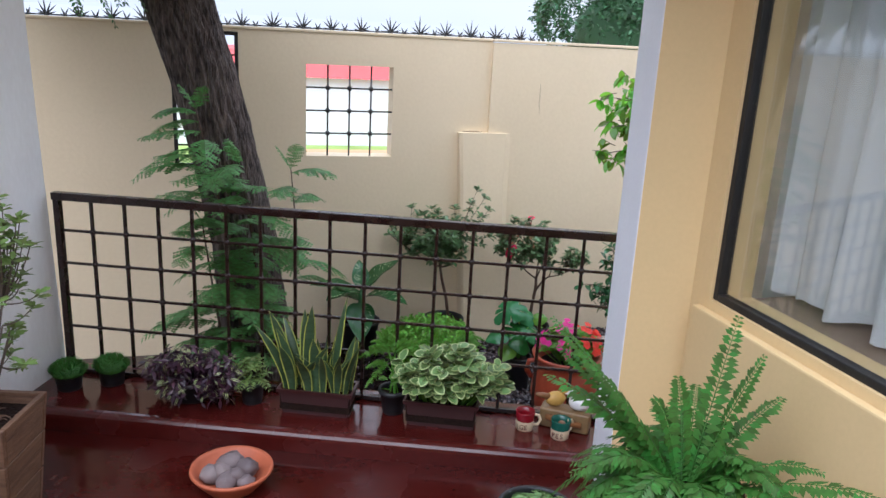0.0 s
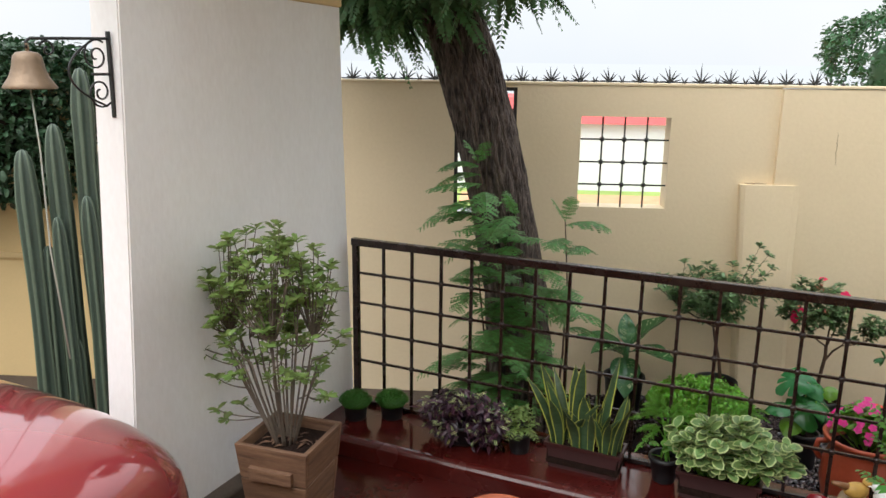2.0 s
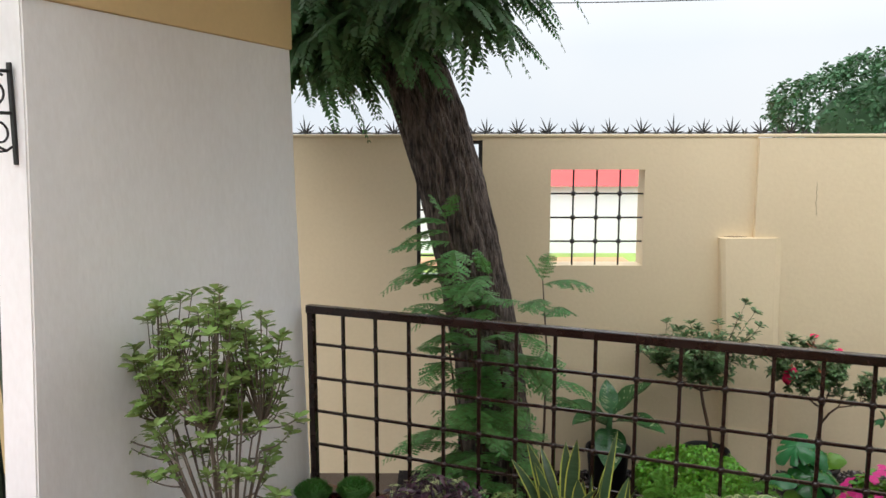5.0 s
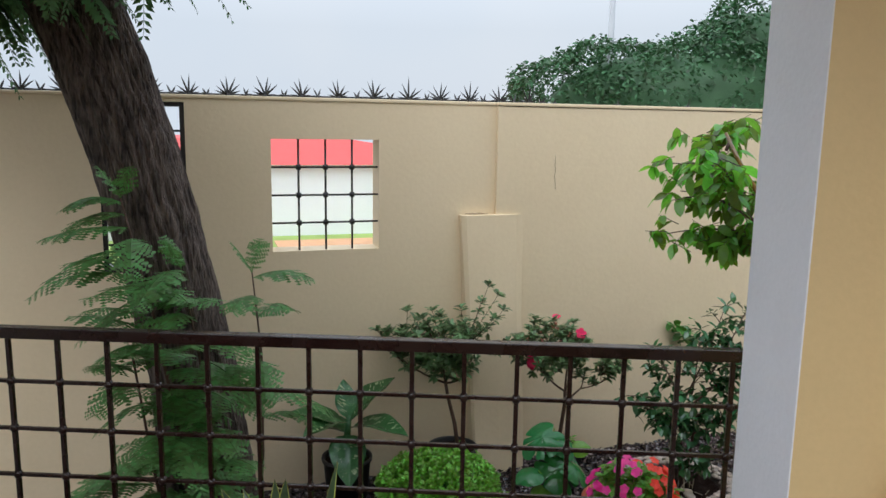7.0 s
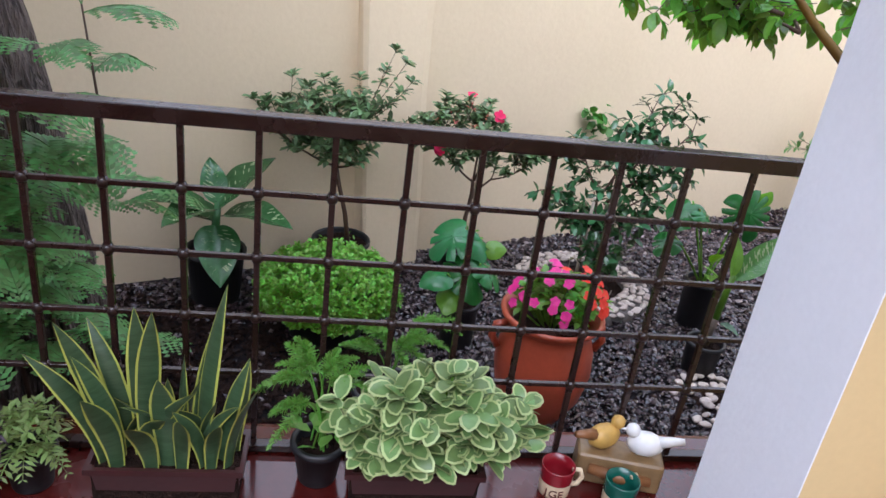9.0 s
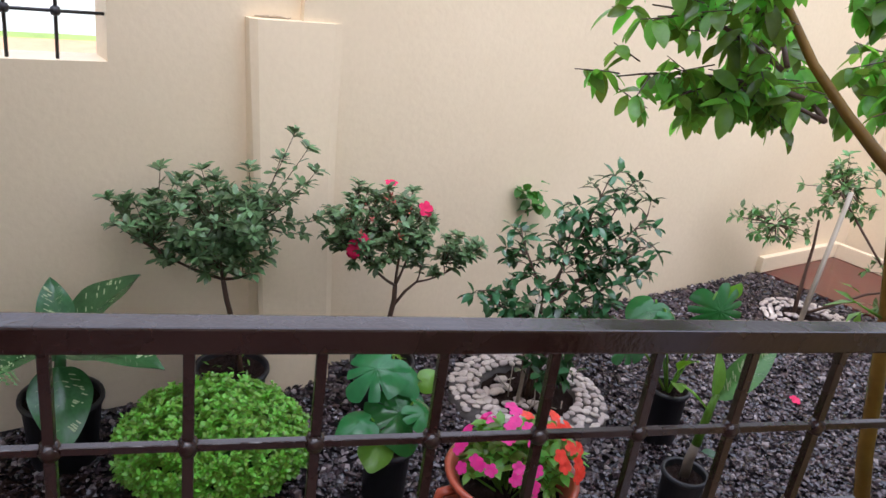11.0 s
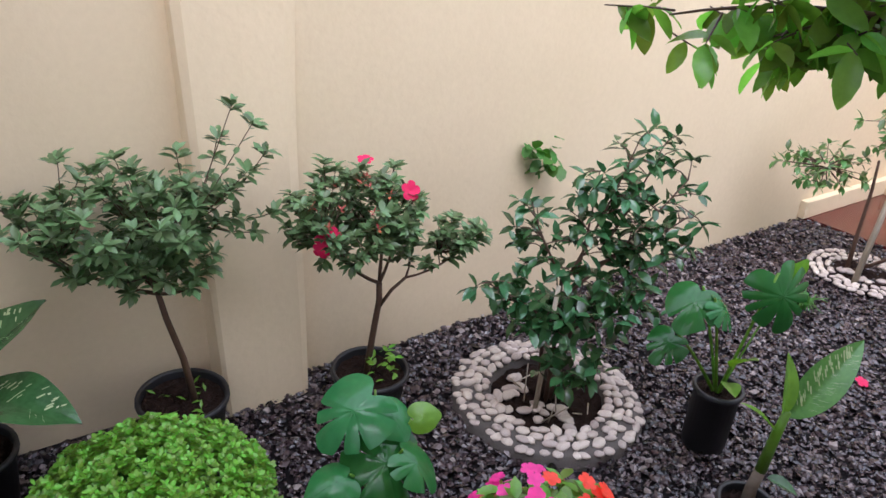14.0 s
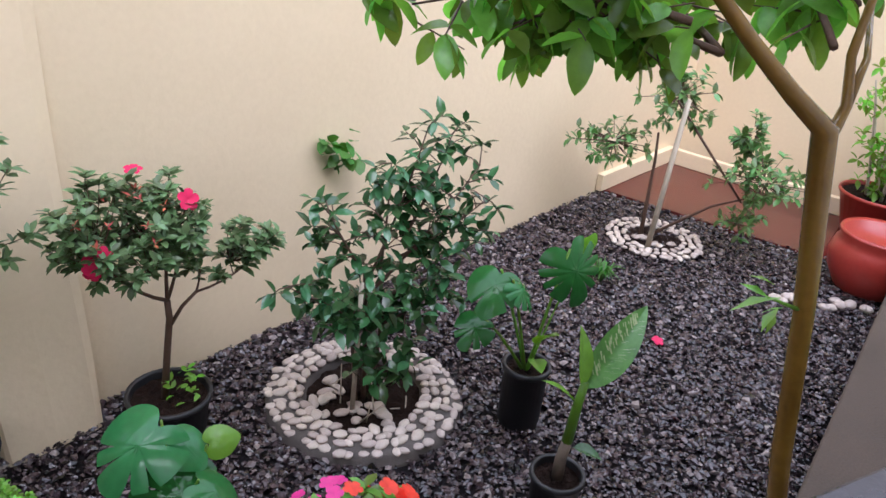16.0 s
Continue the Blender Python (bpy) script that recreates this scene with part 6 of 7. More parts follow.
# ---- left side: cactus, vine, bell, car ----
def cactus_column(parent, x, y, z0, z1, r, seed, ribs=6):
    rng = random.Random(seed)
    g = Mesh()
    n = ribs * 6
    hs = [z0 + (z1 - z0) * k / 14 for k in range(13)]
    prof = [(h, r * (1 + 0.07 * math.sin(5.3 * h + seed))) for h in hs]
    top = hs[-1]
    for k in range(1, 7):
        a = k / 6 * math.pi / 2
        prof.append((top + (z1 - top) * math.sin(a), r * max(0.08, math.cos(a) ** 0.7)))
    vs, fs = [], []
    for i, (z, q) in enumerate(prof):
        for k in range(n):
            a = 2 * math.pi * k / n + 0.05 * seed
            c = abs(math.cos(ribs * (2 * math.pi * k / n) / 2))
            rad = q * (0.66 + 0.36 * c ** 1.6)
            vs.append((x + rad * math.cos(a) + 0.012 * math.sin(2 * z + seed), y + rad * math.sin(a), z))
    for i in range(len(prof) - 1):
        for k in range(n):
            a, b = i * n + k, i * n + (k + 1) % n
            fs.append((a, b, b + n, a + n))
    g.add(vs, fs)
    for j in range(len(g.f)):
        k = j % n
        g.m[j] = 1 if min(k % 6, 5 - k % 6) == 0 else 0
    return g.make("column", [M["cactus"], M["cacrib"]], parent)


def cactus():
    t = thing("columnar_cactus", "clump of tall ribbed grey-green columnar cactus", "cactus", Matrix.Translation((-3.45, 2.72, GZ - 0.03)))
    for k, (x, y, z1, r) in enumerate(((-3.545, 2.60, 1.25, 0.052), (-3.455, 2.72, 1.37, 0.052), (-3.365, 2.82, 1.64, 0.056), (-3.31, 2.87, 1.27, 0.042), (-3.41, 2.69, 0.27, 0.05), (-3.50, 2.64, 0.77, 0.042), (-3.33, 2.76, 1.02, 0.044), (-3.42, 2.66, 0.92, 0.040))):
        cactus_column(t, x + 3.45 - 0.05, y - 2.72, 0.0, z1 - GZ + 0.03, r, k)


cactus()
vine = leafy_hedge("bougainvillea", "dark green climbing vine with magenta flowers on the wall", (0, 0, 0), (2.1, 0.32, 0.56), 14000, 0.050, "leaf_boug", 55, LEAF_OVAL,
                   WALL @ Matrix.Translation((-6.55, -0.16, 1.34)), "vine", 0.10)


def vine_flowers():
    rng = random.Random(56)
    for k in range(14):
        flower_mesh(0.030).make("flower", M["pink"], vine, "magenta bract", m=Matrix.Translation((rng.uniform(-1.9, 2.0), -0.34 + rng.uniform(0, 0.2), rng.uniform(-0.1, 0.58))) @ Matrix.Rotation(rng.uniform(0.6, 1.8), 4, "X"))


vine_flowers()


def gate_lock():
    ob = part("lock_box", box_bm(-4.95, -4.86, -0.05, -0.021, -0.10, 0.06, 0.005), M["carblack"], None, m=WALL)
    tagged(ob, "small black box fixed to the gate wall", "box")


gate_lock()


def spiral(mesh, c, r0, turns, a0, sign, rad, y=0.0):
    pts = []
    n = 26
    for k in range(n + 1):
        s = k / n
        a = a0 + sign * 2 * math.pi * turns * s
        r = r0 * (1 - 0.82 * s)
        pts.append((y, c[0] + r * math.cos(a), c[1] + r * math.sin(a)))
    tube(mesh, pts, rad, 6)


def bell_bracket():
    # local y runs out from the pillar's end face
    t = thing("bell_bracket", "black wrought-iron scroll bracket on the pillar", "bracket", Matrix.Translation((-2.135, 1.875, 0)) @ Matrix.Rotation(math.pi, 4, "Z"))
    part("back_plate", box_bm(-0.007, 0.007, 0.002, 0.010, 1.49, 1.75, 0.002), M["black"], t)
    for nm, z0, L in (("top_arm", 1.728, 0.27), ("cross_arm", 1.622, 0.075)):
        g = Mesh()
        tube(g, [(0, 0.012, z0), (0, L, z0 - (0.01 if L > 0.1 else 0))], 0.005, 6)
        g.make(nm, M["black"], t)
    g = Mesh()
    tube(g, [(0, 0.27, 1.718), (0, 0.285, 1.71), (0, 0.285, 1.69)], 0.0045, 6)
    g.make("hook", M["black"], t)
    for c, r, tn, a0, sg in (((0.056, 1.676), 0.050, 1.6, 2.2, -1), ((0.050, 1.568), 0.047, 1.6, -2.4, 1), ((0.22, 1.69), 0.026, 1.2, 0.4, 1)):
        g = Mesh()
        spiral(g, c, r, tn, a0, sg, 0.0032)
        g.make("scroll", M["black"], t)
    g = Mesh()
    tube(g, bezier((0, 0.055, 1.726), (0, 0.27, 1.62), (0, 0.03, 1.526), 14), 0.0035, 6)
    g.make("brace", M["black"], t)
    b = thing("bell", "aged bronze bell hanging from the iron bracket", "bell", Matrix.Translation((-2.135, 1.590, 1.582)) @ Matrix.Scale(0.84, 4))
    lathe([(0.082, 0.0), (0.084, 0.004), (0.076, 0.016), (0.062, 0.036), (0.052, 0.062), (0.047, 0.088), (0.044, 0.104), (0.034, 0.116), (0.012, 0.120), (0.001, 0.121)], 32).make("body", M["bell"], b)
    lathe([(0.078, 0.001), (0.055, 0.036), (0.040, 0.10), (0.001, 0.108)], 32).make("inner_wall", M["bell"], b)
    g = Mesh()
    tube(g, [(0, 0, 0.115), (0.0, 0.005, 0.13), (0, 0, 0.145)], 0.006, 6)
    g.make("loop", M["bell"], b)
    g = Mesh()
    tube(g, [(0, 0, 0.10), (0, 0, 0.02)], 0.004, 5)
    ball_blob(g, (0, 0, 0.012), 0.012, random.Random(1), 8, 5, 0.0)
    g.make("clapper", M["black"], b)
    g = Mesh()
    tube(g, [(0, 0, 0.0), (0.01, 0.004, -0.2), (0.0, 0.01, -0.55), (0.03, 0.02, -0.95)], 0.003, 5)
    g.make("cord", M["rope"], b)


bell_bracket()


def eave_lamp():
    t = thing("wall_lamp", "white cylindrical lamp under the beam end", "lamp", Matrix.Translation((-2.16, 1.72, 1.93)) @ Matrix.Rotation(radians(-62), 4, "X"))
    lathe([(0.001, -0.06), (0.035, -0.06), (0.037, -0.05), (0.037, 0.05), (0.03, 0.06), (0.001, 0.06)], 20).make("housing", M["birdwhite"], t)
    g = Mesh()
    tube(g, [(0, 0, 0.05), (0, 0.08, 0.10), (0, 0.12, 0.08)], 0.008, 6)
    g.make("arm", M["black"], t)


eave_lamp()


def car():
    t = thing("car", "parked glossy red car with a rounded bonnet", "car", Matrix.Translation((-2.24, -0.19, FZ - 0.012)))
    # stations along the length: y, half width, sill height, shoulder height, crown height
    st = [(-2.0, 0.74, 0.35, 0.80, 0.86), (-1.7, 0.84, 0.25, 0.90, 0.98), (-1.0, 0.88, 0.22, 0.93, 1.02), (-0.2, 0.88, 0.22, 0.92, 1.00), (0.5, 0.87, 0.22, 0.90, 0.99), (0.9, 0.865, 0.22, 0.885, 0.975),
          (1.25, 0.86, 0.23, 0.87, 0.955), (1.42, 0.83, 0.24, 0.84, 0.93), (1.56, 0.79, 0.25, 0.79, 0.885), (1.67, 0.71, 0.26, 0.72, 0.81), (1.75, 0.62, 0.28, 0.64, 0.72), (1.81, 0.56, 0.31, 0.55, 0.61), (1.84, 0.40, 0.36, 0.46, 0.50)]
    g = Mesh()
    m = 24
    vs, fs = [], []
    for y, w, z0, zs, zc in st:
        for k in range(m + 1):
            s = -1 + 2 * k / m
            a = abs(s)
            if a > 0.82:
                f = (1 - a) / 0.18
                x = w * (0.93 + 0.07 * math.sin(math.pi / 2 * min(1, f * 1.3)))
                z = z0 + (zs - z0) * f
            else:
                f = a / 0.82
                x = w * (f * 0.985) if f < 0.9 else w * (0.8865 + (f - 0.9) / 0.1 * 0.1135)
                z = zc - (zc - zs) * f ** 4.0
            vs.append((math.copysign(x, s), y, z))
    for i in range(len(st) - 1):
        for k in range(m):
            a = i * (m + 1) + k
            fs.append((a, a + 1, a + m + 2, a + m + 1))
    g.add(vs, fs)
    last = (len(st) - 1) * (m + 1)
    g.f.append(tuple(range(last, last + m + 1)))
    g.m.append(0)
    g.f.append(tuple(range(m, -1, -1)))
    g.m.append(0)
    ob = g.make("body", M["carpaint"], t)
    sub = ob.modifiers.new("smooth", "SUBSURF")
    sub.levels = sub.render_levels = 2
    # cabin
    c = Mesh()
    cs = [(-1.55, 0.70, 0.95, 0.62), (-1.0, 0.74, 1.40, 0.60), (-0.3, 0.75, 1.46, 0.60), (0.15, 0.75, 1.40, 0.60), (0.85, 0.74, 0.97, 0.70)]
    vs = []
    for y, w, z, wt in cs:
        vs += [(-w, y, 0.92), (-wt, y, z), (0, y, z + 0.03), (wt, y, z), (w, y, 0.92)]
    c.add(vs, [(i * 5 + k, i * 5 + k + 1, i * 5 + k + 6, i * 5 + k + 5) for i in range(4) for k in range(4)])
    c.make("cabin", M["farglass"], t, "dark glazed cabin")
    for s in (-1, 1):
        for y in (-1.25, 1.25):
            wm = Matrix.Translation((s * 0.80, y, 0.30)) @ Matrix.Rotation(radians(90), 4, "Y")
            wh = put("wheel", lathe([(0.001, -0.09), (0.19, -0.09), (0.2, -0.06), (0.2, 0.06), (0.19, 0.09), (0.001, 0.09)], 24).make("wheel_tmp", M["chrome"]).data, t, m=wm)
            lathe([(0.195, -0.095), (0.28, -0.095), (0.30, -0.06), (0.30, 0.06), (0.28, 0.095), (0.195, 0.095)], 28).make("tyre", M["carblack"], wh)
        g = ball_blob(Mesh(), (0, 0, 0), 1.0, random.Random(1), 16, 10, 0.0, squash=(0.15, 0.10, 0.085))
        g.make("headlight", M["lampglass"], t, "clear headlight", m=Matrix.Translation((s * 0.54, 1.66, 0.56)) @ Matrix.Rotation(s * -0.6, 4, "Z"))
    part("grille", box_bm(-0.33, 0.33, 1.80, 1.85, 0.38, 0.47, 0.01), M["carblack"], t)
    for ob in [q for q in bpy.data.objects if q.name.startswith("wheel_tmp")]:
        bpy.data.objects.remove(ob)


car()


# ---- the porch: pots on the kerb and floor ----
def window_box_trough(parent, w, d, h, taper=0.012):
    """A tapered plastic trough with a rolled rim, open on top."""
    bm = bmesh.new()
    rings = []
    for z, gx in ((0, -taper), (h - 0.014, 0), (h - 0.014, 0.006), (h, 0.006), (h, -0.004), (0.012, -taper - 0.004)):
        rings.append([bm.verts.new((sx * (w / 2 + gx), sy * (d / 2 + gx), z)) for sx, sy in ((-1, -1), (1, -1), (1, 1), (-1, 1))])
    for a, b in zip(rings, rings[1:]):
        for k in range(4):
            bm.faces.new((a[k], a[(k + 1) % 4], b[(k + 1) % 4], b[k]))
    bm.faces.new(rings[0][::-1])
    bm.faces.new(rings[-1])
    bmesh.ops.recalc_face_normals(bm, faces=bm.faces)
    bmesh.ops.bevel(bm, geom=[e for e in bm.edges if abs(e.verts[0].co.z - e.verts[1].co.z) > 0.05], offset=0.008, segments=2, affect="EDGES")
    part("trough", bm, M["brownpl"], parent)
    part("soil", box_bm(-w / 2 + 0.006, w / 2 - 0.006, -d / 2 + 0.006, d / 2 - 0.006, 0.02, h - 0.02), M["soil"], parent)


def snake_plant():
    rng = random.Random(81)
    t = thing("snake_plant", "snake plant with yellow-edged upright leaves in a brown trough", "potted plant", Matrix.Translation((-0.86, 3.015, CZ)), "troughs on the kerb")
    window_box_trough(t, 0.31, 0.13, 0.115)
    def blade(x, y, dx, dy, L, Wd, twist):
        g = Mesh()
        n = 12
        vs, fs, sl = [], [], []
        for k in range(n + 1):
            s = k / n
            w = Wd * 0.62 * min(1.0, 0.62 + 0.9 * s) * (1 if s < 0.62 else max(0.0, 1 - ((s - 0.62) / 0.38) ** 1.7))
            cx, cy, cz = x + dx * s * s * L * 0.8 + dx * 0.2 * s * L, y + dy * s * s * L, 0.09 + L * s * (1 - 0.12 * (dx * dx + dy * dy) * s)
            a = twist + 0.5 * s * math.sin(twist * 3)
            for f in (-1, -0.8, 0, 0.8, 1):
                cup = 0.22 * w * (f * f - 0.5)
                vs.append((cx + f * w * math.cos(a) - cup * math.sin(a), cy + f * w * math.sin(a) + cup * math.cos(a), cz))
        for k in range(n):
            for j in range(4):
                a = k * 5 + j
                fs.append((a, a + 1, a + 6, a + 5))
                sl.append(1 if j in (0, 3) else 0)
        g.add(vs, fs)
        g.m = sl
        g.make("leaf", [M["leaf_snake"], M["snake_edge"]], t)
    for x, y, dx, dy, L, Wd, tw in ((-0.045, -0.01, 0.08, -0.1, 0.40, 0.040, 0.1), (0.065, 0.0, 0.12, 0.05, 0.43, 0.042, -0.5), (-0.12, 0.0, -0.22, -0.1, 0.36, 0.040, 0.5), (-0.13, -0.02, -0.42, -0.1, 0.30, 0.036, 0.9), (0.0, -0.03, 0.0, -0.2, 0.27, 0.046, 0.0), (-0.06, 0.03, -0.05, 0.1, 0.34, 0.042, 0.3),
                                 (0.11, -0.01, 0.2, -0.1, 0.29, 0.034, -0.4), (0.125, -0.03, 0.28, -0.2, 0.27, 0.032, 0.8), (-0.10, -0.04, -0.12, -0.35, 0.25, 0.038, 0.4), (0.03, -0.045, 0.1, -0.5, 0.24, 0.036, -0.3), (0.09, -0.04, 0.15, -0.45, 0.20, 0.03, 0.3), (-0.03, -0.045, -0.1, -0.5, 0.20, 0.036, 0.2), (0.05, 0.03, 0.1, 0.2, 0.30, 0.036, 0.9), (-0.09, 0.03, -0.3, 0.2, 0.30, 0.034, 0.2), (0.02, 0.02, 0.02, 0.1, 0.24, 0.036, -0.7), (-0.125, 0.01, -0.15, -0.05, 0.26, 0.032, -0.2), (0.13, 0.02, 0.12, 0.1, 0.24, 0.032, 0.0), (0.075, -0.03, -0.25, -0.3, 0.20, 0.03, 0.9)):
        blade(x, y, dx, dy, L, Wd, tw)
    for k in range(12):
        blade(rng.uniform(-0.12, 0.12), rng.uniform(-0.045, 0.03), rng.uniform(-0.55, 0.55), rng.uniform(-0.5, 0.1), rng.uniform(0.15, 0.30), rng.uniform(0.022, 0.034), rng.uniform(-1, 1))


snake_plant()


def variegated():
    rng = random.Random(82)
    t = thing("peperomia", "variegated peperomia with cream-edged round leaves in a brown trough", "potted plant", Matrix.Translation((-0.33, 3.015, CZ)), "troughs on the kerb")
    window_box_trough(t, 0.30, 0.13, 0.115)
    lf, st = Mesh(), Mesh()
    pts = blob_tips(rng, 110, (0.025, -0.01, 0.205), (0.215, 0.115, 0.110), -0.6, 0.5) + [Vector((0.06, 0, 0.33)), Vector((0.05, 0.01, 0.29)), Vector((0.09, 0, 0.30)), Vector((0.22, 0.0, 0.26)), Vector((-0.18, 0, 0.25)), Vector((0.24, -0.03, 0.22))]
    stations = ((0.0, 0.25), (0.25, 0.85), (0.55, 1.0), (0.85, 0.7), (1.0, 0.12))
    def var_leaf(p, d, s):
        r = frame_of(d, rng, 0.7) * s
        for sc, slot, lift in ((1.0, 1, 0.0), (0.76, 0, 0.03)):
            vs, fs = leaf_shape(1.0 * (0.5 + sc / 2), 0.72 * sc, 0.18, 0.25, stations)
            off = (1 - (0.5 + sc / 2)) * 0.35
            lf.add([p + r @ Vector((v[0] + off, v[1], v[2] + lift)) for v in vs], fs, slot)
    for p in pts:
        base = Vector((p.x * 0.5, p.y * 0.4, 0.09))
        tube(st, [base, base.lerp(p, 0.6) + Vector((0, 0, 0.03)), p], [0.004, 0.003, 0.003], 5, cap=False)
        out = Vector((p.x, p.y - 0.02, 0.12)).normalized()
        for k in range(6):
            var_leaf(p + rand_dir(rng) * 0.012, out * 0.5 + rand_dir(rng, -0.5, 0.6), rng.uniform(0.042, 0.066))
    st.make("stemwork", M["leaf_lime"], t)
    lf.make("foliage", [M["leaf_var"], M["var_edge"]], t)


variegated()


def cushion_pot(x, y):
    rng = random.Random(int(x * -100))
    t = potted("cushion_grass_pot", "small black pot with a clipped dome of fine green grass", x, y, CZ, 0.05, 0.056, 0.085, "plastic", 1, "cushion grass pots on the kerb")
    g = Mesh()
    for _ in range(1500):
        d = rand_dir(rng, -0.05, 1.0)
        p = Vector((d.x * 0.07, d.y * 0.07, 0.085 + d.z * 0.04))
        q = p + (d + Vector((0, 0, 0.5))).normalized() * rng.uniform(0.008, 0.018) + rand_dir(rng) * 0.004
        s = d.orthogonal().normalized() * 0.0016
        g.add([p + s, p - s, q], [(0, 1, 2)])
    ball_blob(g, (0, 0, 0.083), 0.069, rng, 16, 8, 0.02, squash=(1, 1, 0.55))
    g.make("foliage", M["leaf_grass"], t)


cushion_pot(-1.965, 2.99)
cushion_pot(-1.815, 3.075)


def tradescantia():
    rng = random.Random(84)
    t = potted("tradescantia", "trailing purple tradescantia with silvery striped leaves", -1.42, 3.025, CZ, 0.08, 0.10, 0.10, "plastic", 1)
    lf, st = Mesh(), Mesh()
    for p in blob_tips(rng, 190, (0.02, -0.02, 0.12), (0.22, 0.14, 0.115), -0.8, 0.55):
        tube(st, [(p.x * 0.3, p.y * 0.3, 0.10), p], [0.003, 0.002], 4, cap=False)
        for _ in range(5):
            q = p + rand_dir(rng) * 0.018
            d = Vector((p.x, p.y - 0.02, 0)) * 3 + rand_dir(rng, -0.9, 0.4)
            r = frame_of(d, rng, 0.8) * rng.uniform(0.035, 0.055)
            vs, fs = LEAF_LONG
            lf.add([q + r @ Vector(v) for v in vs], fs, 0)
            if rng.random() < 0.30:
                vs2, fs2 = leaf_shape(0.8, 0.09, 0.3, 0.15, SMALL)
                for oy in (-0.07, 0.07):
                    lf.add([q + r @ Vector((v[0] + 0.1, v[1] + oy, v[2] + 0.045)) for v in vs2], fs2, 1)
    st.make("stemwork", M["leaf_purple"], t)
    lf.make("foliage", [M["leaf_purple"], M["var_edge"]], t)


tradescantia()


def small_pot_plant():
    rng = random.Random(85)
    t = potted("small_pot_plant", "small yellow-green leafy plant in a black pot on the kerb", -1.155, 3.03, CZ, 0.042, 0.05, 0.10, "plastic", 1)
    lf = Mesh()
    for p in blob_tips(rng, 46, (0, 0, 0.15), (0.075, 0.07, 0.055), -0.6, 0.3):
        rosette(lf, p, p - Vector((0, 0, 0.05)), rng, 5, 0.03, LEAF_LONG, 1.0)
    for k in range(8):
        a = rng.uniform(0, 6.28)
        pinnate(lf, (0, 0, 0.10), (math.cos(a), math.sin(a), 0.9), rng.uniform(0.12, 0.2), rng, 9, 0.03, 0.6, False)
    lf.make("foliage", M["leaf_sh"], t)


small_pot_plant()


def fern_pot():
    rng = random.Random(86)
    t = potted("asparagus_fern", "bright feathery asparagus fern in a small dark pot", -0.545, 3.065, CZ, 0.045, 0.058, 0.11, "plastic", 1)
    lf = Mesh()
    def plume(mesh, base, p, d, L):
        base, p = Vector(base), Vector(p)
        tube(mesh, bezier(base, base.lerp(p, 0.5) + Vector((0.01, 0, 0.03)), p, 5), [0.0028, 0.0026, 0.0024, 0.0022, 0.002, 0.0018], 5, cap=False)
        d = Vector(d).normalized()
        for _ in range(3):
            e = (d + rand_dir(rng) * 0.55).normalized()
            ll = L * rng.uniform(0.6, 1.1)
            for k in range(170):
                f = (k + rng.random()) / 170
                q = p + e * (ll * f) + Vector((0, 0, -0.35 * ll * f * f))
                r = 0.024 * (1 - 0.75 * f ** 2) * (0.45 + 0.55 * min(1, f * 5))
                n = (rand_dir(rng) + e * 0.75).normalized()
                w = n.orthogonal().normalized() * 0.0016
                mesh.add([q + w, q - w, q + n * r - w * 0.4, q + n * r + w * 0.4], [(0, 1, 2, 3)])
    for p, d in (((-0.035, 0.0, 0.31), (-0.1, 0, 1)), ((-0.03, 0.0, 0.28), (-1, 0, 0.15)), ((0.015, 0.0, 0.265), (1, -0.2, 0.3)), ((-0.01, 0.01, 0.29), (-0.6, 0.2, 0.6)), ((0.01, -0.01, 0.23), (0.8, -0.3, 0.0)), ((-0.03, -0.01, 0.22), (-0.8, -0.3, 0.0)), ((0.0, 0.02, 0.27), (0.4, 0.4, 0.5))):
        plume(lf, (rng.uniform(-0.02, 0.02), rng.uniform(-0.02, 0.02), 0.09), p, d, 0.125)
    for k in range(14):
        put_leaf(lf, LEAF_ROUND, (rng.uniform(-0.05, 0.05), rng.uniform(-0.05, 0.05), rng.uniform(0.12, 0.18)), rand_dir(rng, -0.3, 0.5), rng, 0.045)
    lf.make("foliage", M["leaf_asp"], t)
    t = potted("asparagus_fern", "bright feathery asparagus fern in a pot behind the railing", -0.37, 3.42, GZ, 0.07, 0.09, 0.45, "plastic", 1)
    lf = Mesh()
    for p, d in (((-0.02, 0, 0.60), (-0.3, 0, 1)), ((0.05, 0, 0.62), (1, 0, 0.35)), ((0.02, 0, 0.60), (0.7, -0.2, 0.1)), ((0.06, 0.02, 0.65), (1, 0.3, 0.15)), ((0.0, 0.0, 0.58), (0.3, -0.4, 0.4)), ((-0.03, 0.0, 0.56), (-0.7, 0, 0.2))):
        plume(lf, (rng.uniform(-0.02, 0.02), rng.uniform(-0.02, 0.02), 0.43), p, d, 0.13)
    lf.make("foliage", M["leaf_asp"], t)


fern_pot()


